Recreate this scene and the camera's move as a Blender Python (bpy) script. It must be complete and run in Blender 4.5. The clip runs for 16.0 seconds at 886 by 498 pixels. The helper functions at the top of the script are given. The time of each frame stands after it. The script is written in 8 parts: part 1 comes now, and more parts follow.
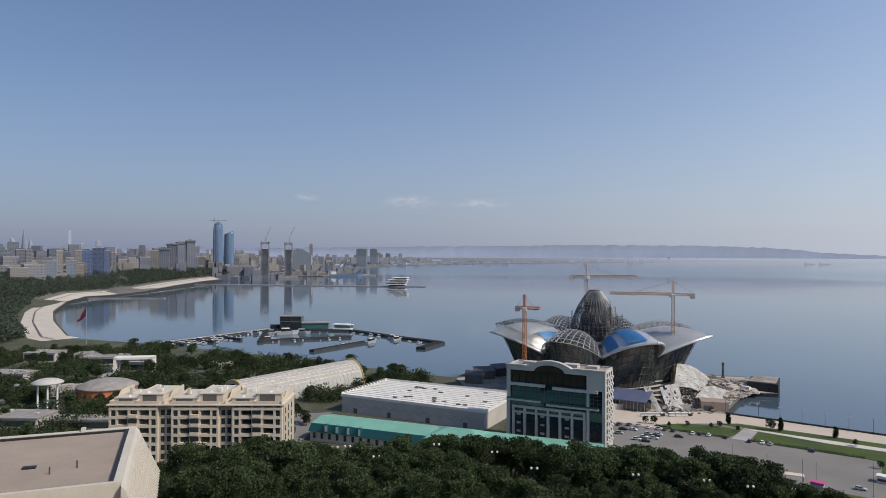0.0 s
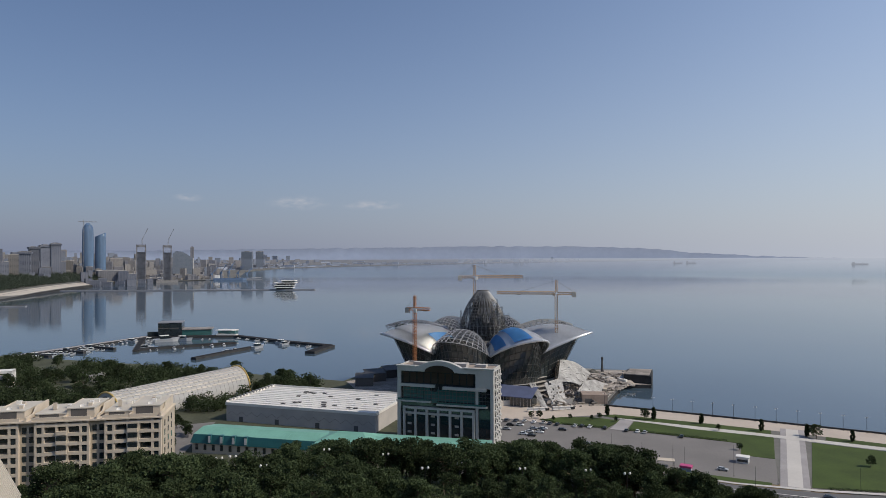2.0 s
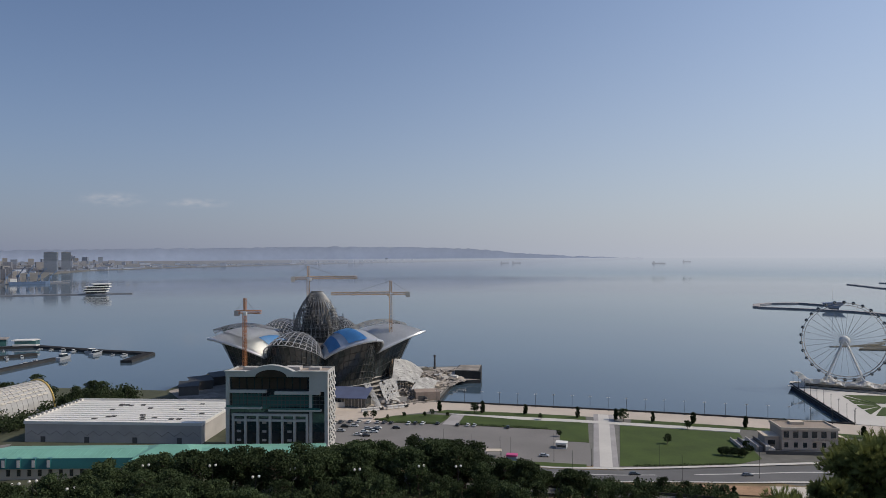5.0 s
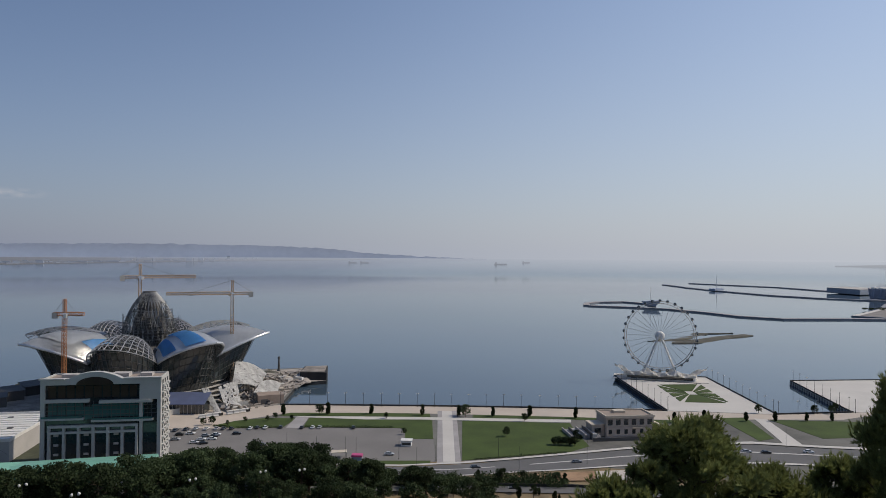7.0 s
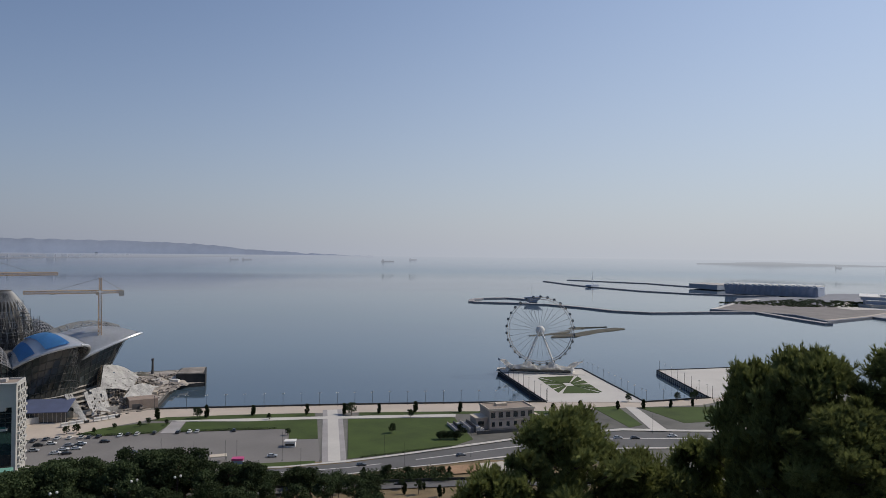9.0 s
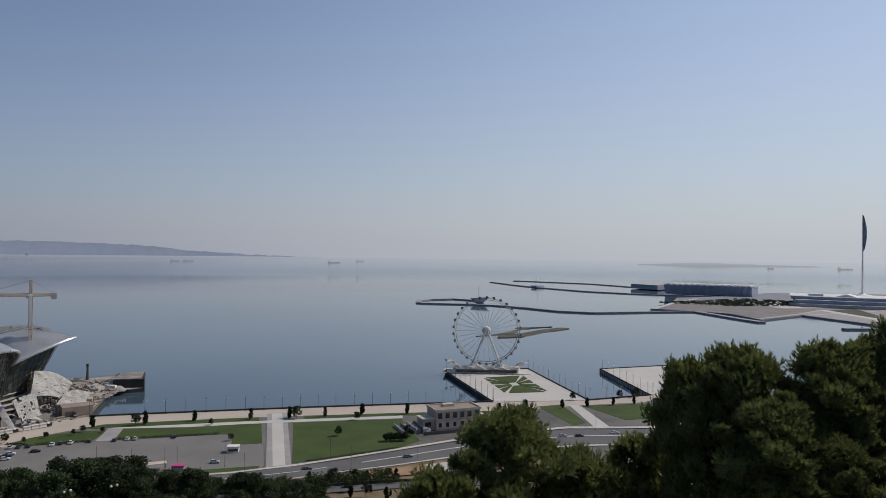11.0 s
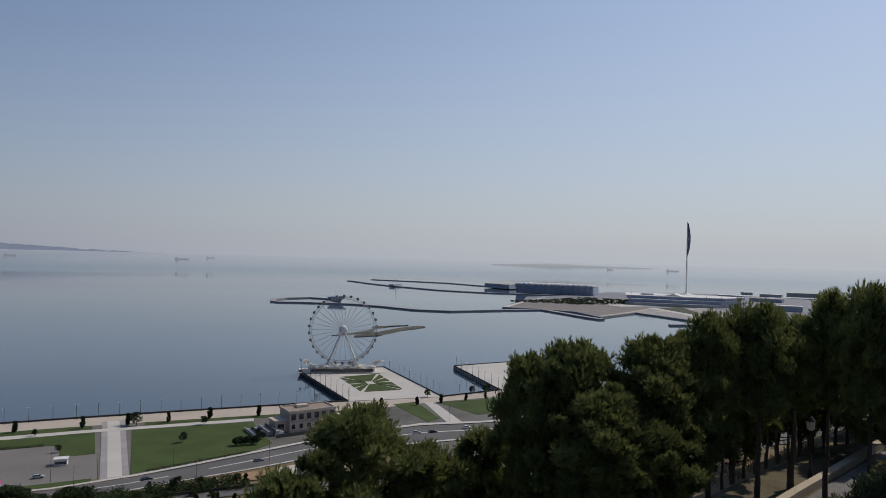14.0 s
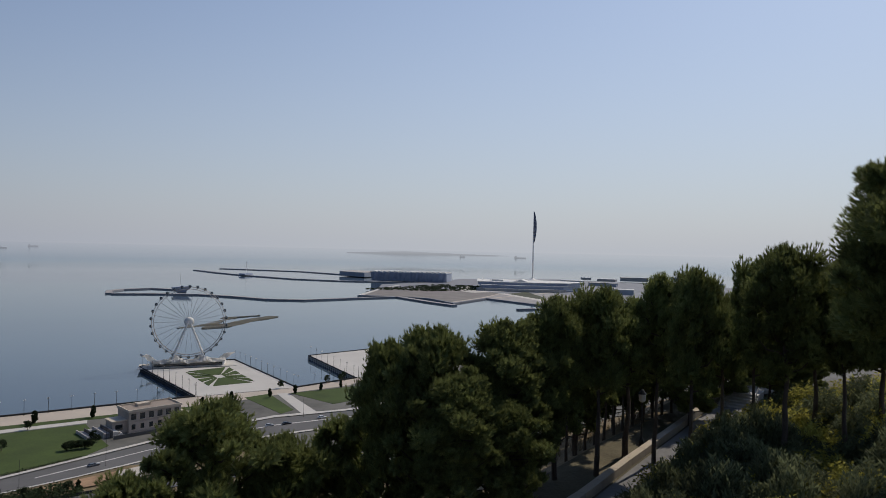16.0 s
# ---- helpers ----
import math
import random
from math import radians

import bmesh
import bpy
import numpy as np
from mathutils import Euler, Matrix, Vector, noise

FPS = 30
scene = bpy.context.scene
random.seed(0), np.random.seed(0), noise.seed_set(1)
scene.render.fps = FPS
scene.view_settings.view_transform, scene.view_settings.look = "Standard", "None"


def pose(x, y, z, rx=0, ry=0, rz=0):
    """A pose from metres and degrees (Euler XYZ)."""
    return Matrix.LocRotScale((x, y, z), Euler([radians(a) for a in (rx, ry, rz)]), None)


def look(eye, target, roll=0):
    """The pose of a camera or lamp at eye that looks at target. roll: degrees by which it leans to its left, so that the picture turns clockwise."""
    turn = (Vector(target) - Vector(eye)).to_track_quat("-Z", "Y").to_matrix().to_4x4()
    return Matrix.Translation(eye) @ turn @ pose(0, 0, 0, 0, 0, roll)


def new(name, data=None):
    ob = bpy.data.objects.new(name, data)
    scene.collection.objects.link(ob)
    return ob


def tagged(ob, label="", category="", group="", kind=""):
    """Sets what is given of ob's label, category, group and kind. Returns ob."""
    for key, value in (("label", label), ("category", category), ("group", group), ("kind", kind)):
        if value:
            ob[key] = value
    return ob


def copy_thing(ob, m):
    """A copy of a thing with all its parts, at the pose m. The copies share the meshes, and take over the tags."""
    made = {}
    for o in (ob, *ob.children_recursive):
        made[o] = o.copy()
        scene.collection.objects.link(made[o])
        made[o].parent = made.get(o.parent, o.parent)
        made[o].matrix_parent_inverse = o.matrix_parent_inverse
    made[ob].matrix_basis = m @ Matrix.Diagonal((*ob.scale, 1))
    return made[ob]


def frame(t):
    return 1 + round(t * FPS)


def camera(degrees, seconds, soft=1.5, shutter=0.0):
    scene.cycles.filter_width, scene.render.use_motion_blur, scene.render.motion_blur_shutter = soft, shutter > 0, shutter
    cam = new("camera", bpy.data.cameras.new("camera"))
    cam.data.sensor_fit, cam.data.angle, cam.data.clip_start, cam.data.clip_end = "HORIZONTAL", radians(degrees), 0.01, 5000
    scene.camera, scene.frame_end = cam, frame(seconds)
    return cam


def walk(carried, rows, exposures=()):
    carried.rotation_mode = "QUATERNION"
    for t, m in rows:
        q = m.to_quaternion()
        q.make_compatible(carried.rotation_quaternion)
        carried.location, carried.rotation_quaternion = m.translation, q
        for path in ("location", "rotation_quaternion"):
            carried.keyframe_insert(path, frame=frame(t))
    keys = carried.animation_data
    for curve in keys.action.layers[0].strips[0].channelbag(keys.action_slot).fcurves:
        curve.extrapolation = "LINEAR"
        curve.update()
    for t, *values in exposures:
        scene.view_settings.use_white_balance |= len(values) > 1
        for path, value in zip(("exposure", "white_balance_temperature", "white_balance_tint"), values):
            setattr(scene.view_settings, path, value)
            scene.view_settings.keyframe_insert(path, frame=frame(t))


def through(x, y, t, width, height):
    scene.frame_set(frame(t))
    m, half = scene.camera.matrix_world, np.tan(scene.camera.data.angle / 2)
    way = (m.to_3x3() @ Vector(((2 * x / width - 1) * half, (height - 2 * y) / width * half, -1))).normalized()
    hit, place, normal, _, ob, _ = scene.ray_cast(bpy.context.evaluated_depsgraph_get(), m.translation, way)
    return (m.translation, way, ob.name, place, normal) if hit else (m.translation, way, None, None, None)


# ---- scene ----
cam = camera(66.73, 16.0, soft=0.55)
EYE = 92.0     # height of the eye over the sea
# seconds, yaw, pitch, roll, step aside
ROWS = [
    (0.0, -0.02, 0.43, 0.23, -0.10),
    (0.5, -1.97, 0.59, 0.50, -0.10),
    (1.0, -4.57, 0.65, 0.45, -0.10),
    (1.5, -7.35, 0.55, 0.07, -0.10),
    (2.0, -9.37, 0.58, -0.18, -0.10),
    (2.5, -11.31, 0.60, -0.07, -0.10),
    (3.0, -13.02, 0.77, -0.21, -0.10),
    (3.2, -13.44, 0.80, -0.38, -0.10),
    (5.3, -25.07, 0.57, 0.00, -0.10),
    (5.5, -26.08, 0.58, 0.17, -0.09),
    (6.0, -29.16, 0.49, 0.17, -0.05),
    (6.5, -32.58, 0.54, 0.50, -0.04),
    (7.0, -36.25, 0.57, 0.38, -0.02),
    (7.5, -39.31, 0.56, 0.20, -0.01),
    (8.0, -42.17, 0.46, 0.17, 0.00),
    (8.5, -44.64, 0.44, 0.16, 0.05),
    (9.0, -45.84, 0.40, 0.60, 0.12),
    (9.5, -47.35, 0.42, 0.51, 0.18),
    (10.0, -49.20, 0.39, 0.61, 0.22),
    (10.2, -49.91, 0.53, 0.40, 0.24),
    (12.5, -50.87, 0.33, 0.86, 0.48),
    (13.0, -52.51, 0.39, 1.12, 0.57),
    (13.5, -56.82, 0.51, 1.54, 0.58),
    (14.0, -62.33, 0.64, 1.38, 0.57),
    (14.5, -65.09, 0.12, 0.88, 0.42),
    (15.0, -68.57, -0.23, 0.75, 0.37),
    (15.5, -71.60, -0.03, 1.40, 0.38),
    (16.0, -74.64, -0.11, 1.28, 0.40),
]


def held(yaw, pitch, roll, aside):
    return pose(0.5 * aside, -0.87 * aside, EYE, 90 + pitch, 0, yaw) @ pose(0, 0, 0, 0, 0, roll)


walk(cam, [(t, held(yaw, pitch, roll, aside)) for t, yaw, pitch, roll, aside in ROWS], [(0.0, 0.22), (1.0, 0.19), (2.0, 0.0), (3.0, 0.03), (5.5, -0.12), (7.0, -0.17), (10.0, -0.2), (12.5, -0.33), (14.0, -0.34), (16.0, -0.3)])

# ---- sky and sun ----
SUN_AZ, SUN_EL = 116.0, 45.0     # degrees clockwise from +y, and up
world = bpy.data.worlds.new("world")
scene.world = world
world.use_nodes = True
nt = world.node_tree
sky = nt.nodes.new("ShaderNodeTexSky")
sky.sky_type = 'NISHITA'
sky.sun_disc = False
sky.sun_elevation, sky.sun_rotation = radians(SUN_EL), radians(SUN_AZ)
sky.altitude, sky.air_density, sky.dust_density, sky.ozone_density = 50, 1.0, 0.5, 4.0
clear = nt.nodes["Background"]
tinted = nt.nodes.new("ShaderNodeMix")
tinted.data_type, tinted.blend_type = 'RGBA', 'MULTIPLY'
tinted.inputs[0].default_value = 1.0
tinted.inputs[7].default_value = (0.985, 0.975, 1.03, 1)
nt.links.new(sky.outputs[0], tinted.inputs[6])
nt.links.new(tinted.outputs[2], clear.inputs[0])
clear.inputs[1].default_value = 0.1
# haze that thickens towards the horizon all round
haze = nt.nodes.new("ShaderNodeBackground")
haze.inputs[0].default_value = (0.44, 0.475, 0.55, 1)
haze.inputs[1].default_value = 1.0
where = nt.nodes.new("ShaderNodeTexCoord")
split = nt.nodes.new("ShaderNodeSeparateXYZ")
nt.links.new(where.outputs["Generated"], split.inputs[0])
height = nt.nodes.new("ShaderNodeMath")
height.operation = 'ABSOLUTE'
nt.links.new(split.outputs["Z"], height.inputs[0])
scaled = nt.nodes.new("ShaderNodeMath")
scaled.operation = 'MULTIPLY'
nt.links.new(height.outputs[0], scaled.inputs[0])
thick = nt.nodes.new("ShaderNodeMath")
thick.operation = 'EXPONENT'
nt.links.new(scaled.outputs[0], thick.inputs[0])
blend = nt.nodes.new("ShaderNodeMixShader")
# the sky is deeper and bluer on the side away from the sun
side = nt.nodes.new("ShaderNodeVectorMath")
side.operation = 'DOT_PRODUCT'
nt.links.new(where.outputs["Generated"], side.inputs[0])
side.inputs[1].default_value = (math.sin(radians(SUN_AZ)), math.cos(radians(SUN_AZ)), 0.0)
glow = nt.nodes.new("ShaderNodeMapRange")
glow.interpolation_type = 'SMOOTHSTEP'
glow.inputs["From Min"].default_value, glow.inputs["From Max"].default_value = -1.05, 1.05
nt.links.new(side.outputs["Value"], glow.inputs["Value"])
tone = nt.nodes.new("ShaderNodeValToRGB")
tone.color_ramp.elements[0].color = (0.18, 0.212, 0.315, 1)
tone.color_ramp.elements[1].color = (0.585, 0.615, 0.67, 1)
nt.links.new(glow.outputs[0], tone.inputs[0])
nt.links.new(tone.outputs[0], haze.inputs[0])
depth = nt.nodes.new("ShaderNodeMapRange")
depth.inputs["To Min"].default_value, depth.inputs["To Max"].default_value = -6.0, -2.2
nt.links.new(glow.outputs[0], depth.inputs["Value"])
nt.links.new(depth.outputs[0], scaled.inputs[1])
away = nt.nodes.new("ShaderNodeMath")
away.operation = 'SUBTRACT'
away.inputs[0].default_value = 1.15
away.use_clamp = True
nt.links.new(glow.outputs[0], away.inputs[1])
nt.links.new(away.outputs[0], tinted.inputs[0])
level = nt.nodes.new("ShaderNodeMapRange")
level.inputs["To Min"].default_value, level.inputs["To Max"].default_value = 0.08, 0.15
nt.links.new(glow.outputs[0], level.inputs["Value"])
nt.links.new(level.outputs[0], clear.inputs[1])
nt.links.new(thick.outputs[0], blend.inputs[0])
nt.links.new(clear.outputs[0], blend.inputs[1])
nt.links.new(haze.outputs[0], blend.inputs[2])
nt.links.new(blend.outputs[0], nt.nodes["World Output"].inputs[0])
lamp = bpy.data.lights.new("sun", "SUN")
lamp.energy, lamp.angle, lamp.color = 3.3, radians(0.6), (1.0, 0.9, 0.76)
sun = new("sun", lamp)
sa, se = radians(SUN_AZ), radians(SUN_EL)
sun.matrix_world = look((300 * math.sin(sa), 300 * math.cos(sa), 400), (300 * math.sin(sa) - math.sin(sa) * math.cos(se), 300 * math.cos(sa) - math.cos(sa) * math.cos(se), 400 - math.sin(se)))

# ---- materials ----
def tint(c, k):
    return tuple(min(1.0, v * k) for v in c) + (1.0,)


def mat(name, c, rough=0.8, metal=0.0, size=2.0, vary=0.25, bump=0.0, spec=0.4, grain=None, by_object=0.0, by_island=0.0, stretch=(1, 1, 1)):
    """A painted or mineral surface: colour c with stains at the given size in metres and a finer grain."""
    m = bpy.data.materials.new(name)
    m.use_nodes = True
    t = m.node_tree
    N, L = t.nodes, t.links
    b = N["Principled BSDF"]
    b.inputs["Roughness"].default_value = rough
    b.inputs["Metallic"].default_value = metal
    b.inputs["Specular IOR Level"].default_value = spec
    co = N.new("ShaderNodeTexCoord")
    mp = N.new("ShaderNodeMapping")
    mp.inputs["Scale"].default_value = stretch
    L.new(co.outputs["Object"], mp.inputs[0])
    big = N.new("ShaderNodeTexNoise")
    big.inputs["Scale"].default_value = 1.0 / size
    big.inputs["Detail"].default_value = 5.0
    fine = N.new("ShaderNodeTexNoise")
    fine.inputs["Scale"].default_value = 1.0 / (grain or size * 0.07)
    fine.inputs["Detail"].default_value = 3.0
    for n in (big, fine):
        L.new(mp.outputs[0], n.inputs["Vector"])
    mixn = N.new("ShaderNodeMath")
    mixn.operation = 'MULTIPLY_ADD'
    L.new(big.outputs["Fac"], mixn.inputs[0])
    mixn.inputs[1].default_value = 0.65
    half = N.new("ShaderNodeMath")
    half.operation = 'MULTIPLY'
    L.new(fine.outputs["Fac"], half.inputs[0])
    half.inputs[1].default_value = 0.35
    L.new(half.outputs[0], mixn.inputs[2])
    ramp = N.new("ShaderNodeValToRGB")
    e = ramp.color_ramp.elements
    e[0].position, e[0].color = 0.3, tint(c, 1 - vary)
    e[1].position, e[1].color = 0.7, tint(c, 1 + vary * 0.8)
    L.new(mixn.outputs[0], ramp.inputs[0])
    out = ramp.outputs[0]
    for amount, node, sock in ((by_object, "ShaderNodeObjectInfo", "Random"), (by_island, "ShaderNodeNewGeometry", "Random Per Island")):
        if amount:
            info = N.new(node)
            mr = N.new("ShaderNodeMapRange")
            mr.inputs["To Min"].default_value = 1 - amount
            mr.inputs["To Max"].default_value = 1 + amount
            L.new(info.outputs[sock], mr.inputs["Value"])
            hs = N.new("ShaderNodeHueSaturation")
            L.new(mr.outputs[0], hs.inputs["Value"])
            L.new(out, hs.inputs["Color"])
            out = hs.outputs[0]
    L.new(out, b.inputs["Base Color"])
    if bump:
        bp = N.new("ShaderNodeBump")
        bp.inputs["Strength"].default_value = 0.6
        bp.inputs["Distance"].default_value = bump
        L.new(fine.outputs["Fac"], bp.inputs["Height"])
        L.new(bp.outputs[0], b.inputs["Normal"])
    return m


def glass_mat(name, c, rough=0.08):
    """Dark facade glazing that mirrors the sky."""
    m = mat(name, c, rough=rough, size=6.0, vary=0.2, spec=0.9)
    return m


def foliage(name, c, through=0.3, **kw):
    """Leaves and needles that let some sunlight through."""
    m = mat(name, c, spec=0.06, **kw)
    t = m.node_tree
    N, L = t.nodes, t.links
    b = N["Principled BSDF"]
    tr = N.new("ShaderNodeBsdfTranslucent")
    L.new(b.inputs["Base Color"].links[0].from_socket, tr.inputs["Color"])
    mx = N.new("ShaderNodeMixShader")
    mx.inputs[0].default_value = through
    L.new(b.outputs[0], mx.inputs[1])
    L.new(tr.outputs[0], mx.inputs[2])
    L.new(mx.outputs[0], N["Material Output"].inputs[0])
    return m


M = {
    "grass": mat("lawn_grass", (0.048, 0.074, 0.013), 0.95, size=14, vary=0.35, grain=0.6),
    "scrub": mat("dry_slope", (0.19, 0.14, 0.075), 0.95, size=8, vary=0.45, grain=0.5, bump=0.1),
    "cityland": mat("city_ground", (0.14, 0.135, 0.12), 0.95, size=60, vary=0.4, grain=6),
    "paving": mat("pale_paving", (0.48, 0.41, 0.34), 0.8, size=20, vary=0.12, grain=1.0),
    "white_paving": mat("white_paving", (0.52, 0.49, 0.445), 0.75, size=20, vary=0.1, grain=1.0),
    "pathgrey": mat("grey_path", (0.32, 0.3, 0.29), 0.85, size=10, vary=0.2, grain=0.7),
    "asphalt": mat("asphalt", (0.12, 0.117, 0.115), 0.9, size=16, vary=0.22, grain=0.5),
    "lot": mat("car_park_asphalt", (0.185, 0.173, 0.162), 0.9, size=25, vary=0.18, grain=0.8),
    "kerb": mat("kerb_stone", (0.55, 0.53, 0.5), 0.8, size=3, vary=0.15),
    # near-black: the shade on the quay faces is put into this concrete's colour
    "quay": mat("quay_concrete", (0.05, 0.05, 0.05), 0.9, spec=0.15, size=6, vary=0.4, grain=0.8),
    "concrete": mat("concrete", (0.42, 0.4, 0.37), 0.85, size=5, vary=0.25, grain=0.5, bump=0.02),
    "rawframe": mat("bare_concrete_tower", (0.22, 0.22, 0.235), 0.9, size=12, vary=0.4, grain=2.0),
    "debris": mat("pale_debris", (0.27, 0.24, 0.21), 0.9, size=4, vary=0.4, grain=0.4, by_island=0.45),
    "pinkstone": mat("beige_stone_wall", (0.42, 0.36, 0.31), 0.85, size=6, vary=0.2, grain=0.4),
    "redsoil": mat("bare_red_soil", (0.3, 0.19, 0.11), 0.95, size=7, vary=0.5, grain=0.6, bump=0.05),
    "islandland": mat("hazy_island", (0.02, 0.024, 0.032), 1.0, size=200, vary=0.15, grain=30),
    "tan_block": mat("tan_block_wall", (0.3, 0.235, 0.19), 0.9, size=5, vary=0.3),
    "parkroof": mat("dusty_flat_roof", (0.27, 0.25, 0.235), 0.9, size=5, vary=0.35, grain=0.5),
    "shell_white": mat("dusty_white_shell", (0.38, 0.37, 0.35), 0.85, size=5, vary=0.5, grain=0.6, bump=0.05),
    "rubble": mat("rubble", (0.3, 0.265, 0.23), 0.95, size=6, vary=0.5, grain=0.8, bump=0.2, by_island=0.3),
    "vault_panel": mat("vault_panel", (0.52, 0.475, 0.4), 0.3, size=3, vary=0.1, by_object=0.12),
    "gold": mat("gilded_arch", (0.6, 0.42, 0.14), 0.4, 0.3, size=2, vary=0.15),
    "portblue": mat("blue_port_paint", (0.11, 0.165, 0.26), 0.6, size=6, vary=0.2),
    "jetty": mat("dark_jetty_deck", (0.03, 0.03, 0.032), 0.95, spec=0.1, size=6, vary=0.3),
    "square_soil": mat("square_gravel", (0.22, 0.2, 0.185), 0.95, size=30, vary=0.25, grain=3),
    "islet": mat("islet_scrub", (0.095, 0.088, 0.066), 0.95, size=14, vary=0.5, grain=2),
    "spire": mat("spire_steel", (0.26, 0.26, 0.255), 0.6, 0.3, size=3, vary=0.3),
    "white": mat("white_paint", (0.7, 0.68, 0.64), 0.6, size=6, vary=0.08),
    "cream": mat("cream_render", (0.55, 0.475, 0.38), 0.85, size=7, vary=0.12, grain=0.5),
    "beige": mat("beige_render", (0.45, 0.385, 0.3), 0.85, size=7, vary=0.15),
    "roofgravel": mat("brown_roof_felt", (0.3, 0.245, 0.2), 0.95, size=9, vary=0.18, grain=0.3, bump=0.01),
    # dark grey; on flat panels it puts the shade inside openings into colour
    "shadowgrey": mat("recess_shade_and_dark_grey", (0.1, 0.095, 0.09), 0.8, size=5, vary=0.2),
    "green_roof": mat("teal_roof_sheet", (0.17, 0.37, 0.29), 0.5, size=8, vary=0.15, grain=0.8),
    # darker copy of the roof teal, with the mansard front's shade in it
    "green_dark": mat("shaded_teal_mansard", (0.03, 0.14, 0.15), 0.4, size=8, vary=0.2),
    "hallroof": mat("white_sheet_roof", (0.68, 0.655, 0.61), 0.6, size=10, vary=0.12, grain=1.2),
    "hallwall": mat("grey_wall", (0.42, 0.39, 0.36), 0.85, size=8, vary=0.15),
    "stone": mat("pale_stone_cladding", (0.44, 0.43, 0.4), 0.7, size=6, vary=0.12),
    "glass": glass_mat("dark_glass", (0.02, 0.028, 0.032)),
    "teal_glass": glass_mat("teal_glass", (0.04, 0.12, 0.115)),
    "blue_glass": mat("blue_tower_glass", (0.1, 0.16, 0.25), 0.22, size=24, vary=0.35, spec=0.7, stretch=(2.5, 2.5, 0.25)),
    "steel": mat("galvanised_steel", (0.36, 0.36, 0.36), 0.5, 0.7, size=3, vary=0.25),
    "darksteel": mat("dark_steel", (0.1, 0.1, 0.1), 0.55, 0.5, size=3, vary=0.3),
    "silver": mat("silver_cladding", (0.6, 0.61, 0.62), 0.32, 0.35, size=10, vary=0.12, grain=1.5),
    "bluefilm": mat("blue_protective_film", (0.12, 0.36, 0.68), 0.4, size=6, vary=0.15),
    "yellow": mat("yellow_crane_paint", (0.42, 0.29, 0.185), 0.5, size=3, vary=0.2),
    "orange": mat("orange_crane_paint", (0.42, 0.175, 0.07), 0.5, size=3, vary=0.2),
    "terracotta": mat("terracotta_wall", (0.5, 0.16, 0.07), 0.85, size=5, vary=0.15),
    "bark": mat("pine_bark", (0.1, 0.075, 0.055), 0.95, size=0.6, vary=0.4, bump=0.03),
    "pine": foliage("pine_needles", (0.2, 0.225, 0.078), 0.38, rough=0.6, size=1.6, vary=0.55, by_object=0.2, by_island=0.2),
    "pine_far": foliage("dark_pine_foliage", (0.053, 0.073, 0.034), 0.25, rough=0.85, size=3, vary=0.45, by_object=0.35, by_island=0.3),
    "leaf": foliage("park_foliage", (0.052, 0.07, 0.034), 0.25, rough=0.85, size=5, vary=0.4, by_object=0.3, by_island=0.3),
    "cypress": foliage("cypress_foliage", (0.03, 0.04, 0.018), 0.15, rough=0.9, size=1, vary=0.3, by_island=0.3),
    "groundleaf": foliage("bank_undergrowth_leaves", (0.115, 0.125, 0.05), 0.35, rough=0.7, size=1.0, vary=0.6, by_island=0.4),
    "sage": foliage("sage_shrub_leaves", (0.155, 0.172, 0.09), 0.36, rough=0.6, size=1.2, vary=0.5, by_object=0.4, by_island=0.25),
    # distance haze lightens this green within the colour itself
    "leaf_far": foliage("hazy_park_foliage", (0.062, 0.078, 0.058), 0.2, rough=0.9, size=18, vary=0.45, by_island=0.35),
    # distance haze is mixed into this land colour, pale and blue
    "hazeland": mat("haze_tinted_land", (0.235, 0.28, 0.37), 1.0, size=300, vary=0.1, grain=30),
    "black": mat("black_paint", (0.02, 0.02, 0.02), 0.5, size=1, vary=0.2),
    # aerial haze over the harbour is put into the next two colours
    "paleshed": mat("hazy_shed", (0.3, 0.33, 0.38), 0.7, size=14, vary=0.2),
    "navy": mat("haze_lifted_slate", (0.3, 0.34, 0.43), 0.5, size=10, vary=0.2),
    "wood": mat("timber", (0.3, 0.19, 0.1), 0.7, size=1.5, vary=0.3),
    "parkland": mat("park_ground", (0.07, 0.075, 0.045), 0.95, size=22, vary=0.5, grain=2),
    "lightconc": mat("pale_concrete", (0.5, 0.46, 0.39), 0.85, size=7, vary=0.12, grain=0.4),
    "mall_glass": mat("site_glass", (0.05, 0.062, 0.062), 0.12, size=7, vary=0.5, spec=0.8, by_island=0.6),
    "brownglass": glass_mat("brown_glass", (0.045, 0.035, 0.028)),
    "sand": mat("boulevard_stone", (0.5, 0.45, 0.38), 0.85, size=25, vary=0.15, grain=1.5),
    "vault": mat("translucent_vault", (0.42, 0.41, 0.39), 0.32, size=6, vary=0.15),
    "blue_roof": mat("blue_site_roof", (0.1, 0.12, 0.2), 0.5, size=6, vary=0.2),
    # dark quay stone, lifted by the haze put into its colour
    "farquay": mat("haze_lifted_quay_stone", (0.22, 0.225, 0.245), 0.85, size=20, vary=0.25),
    "ship": mat("ship_paint", (0.03, 0.033, 0.04), 0.6, size=20, vary=0.2),
    # path grey dimmed by the tree shade put into its colour
    "dimpath": mat("tree_shaded_path", (0.17, 0.167, 0.167), 0.9, size=3, vary=0.3, grain=0.3),
    "yellowleaf": foliage("yellow_green_foliage", (0.32, 0.3, 0.07), 0.42, rough=0.7, size=1.5, vary=0.4, by_object=0.3, by_island=0.35),
    "boatwhite": mat("boat_gelcoat", (0.42, 0.43, 0.44), 0.35, size=2, vary=0.08),
    # darker slope soil; the shade under the growth is put into its colour
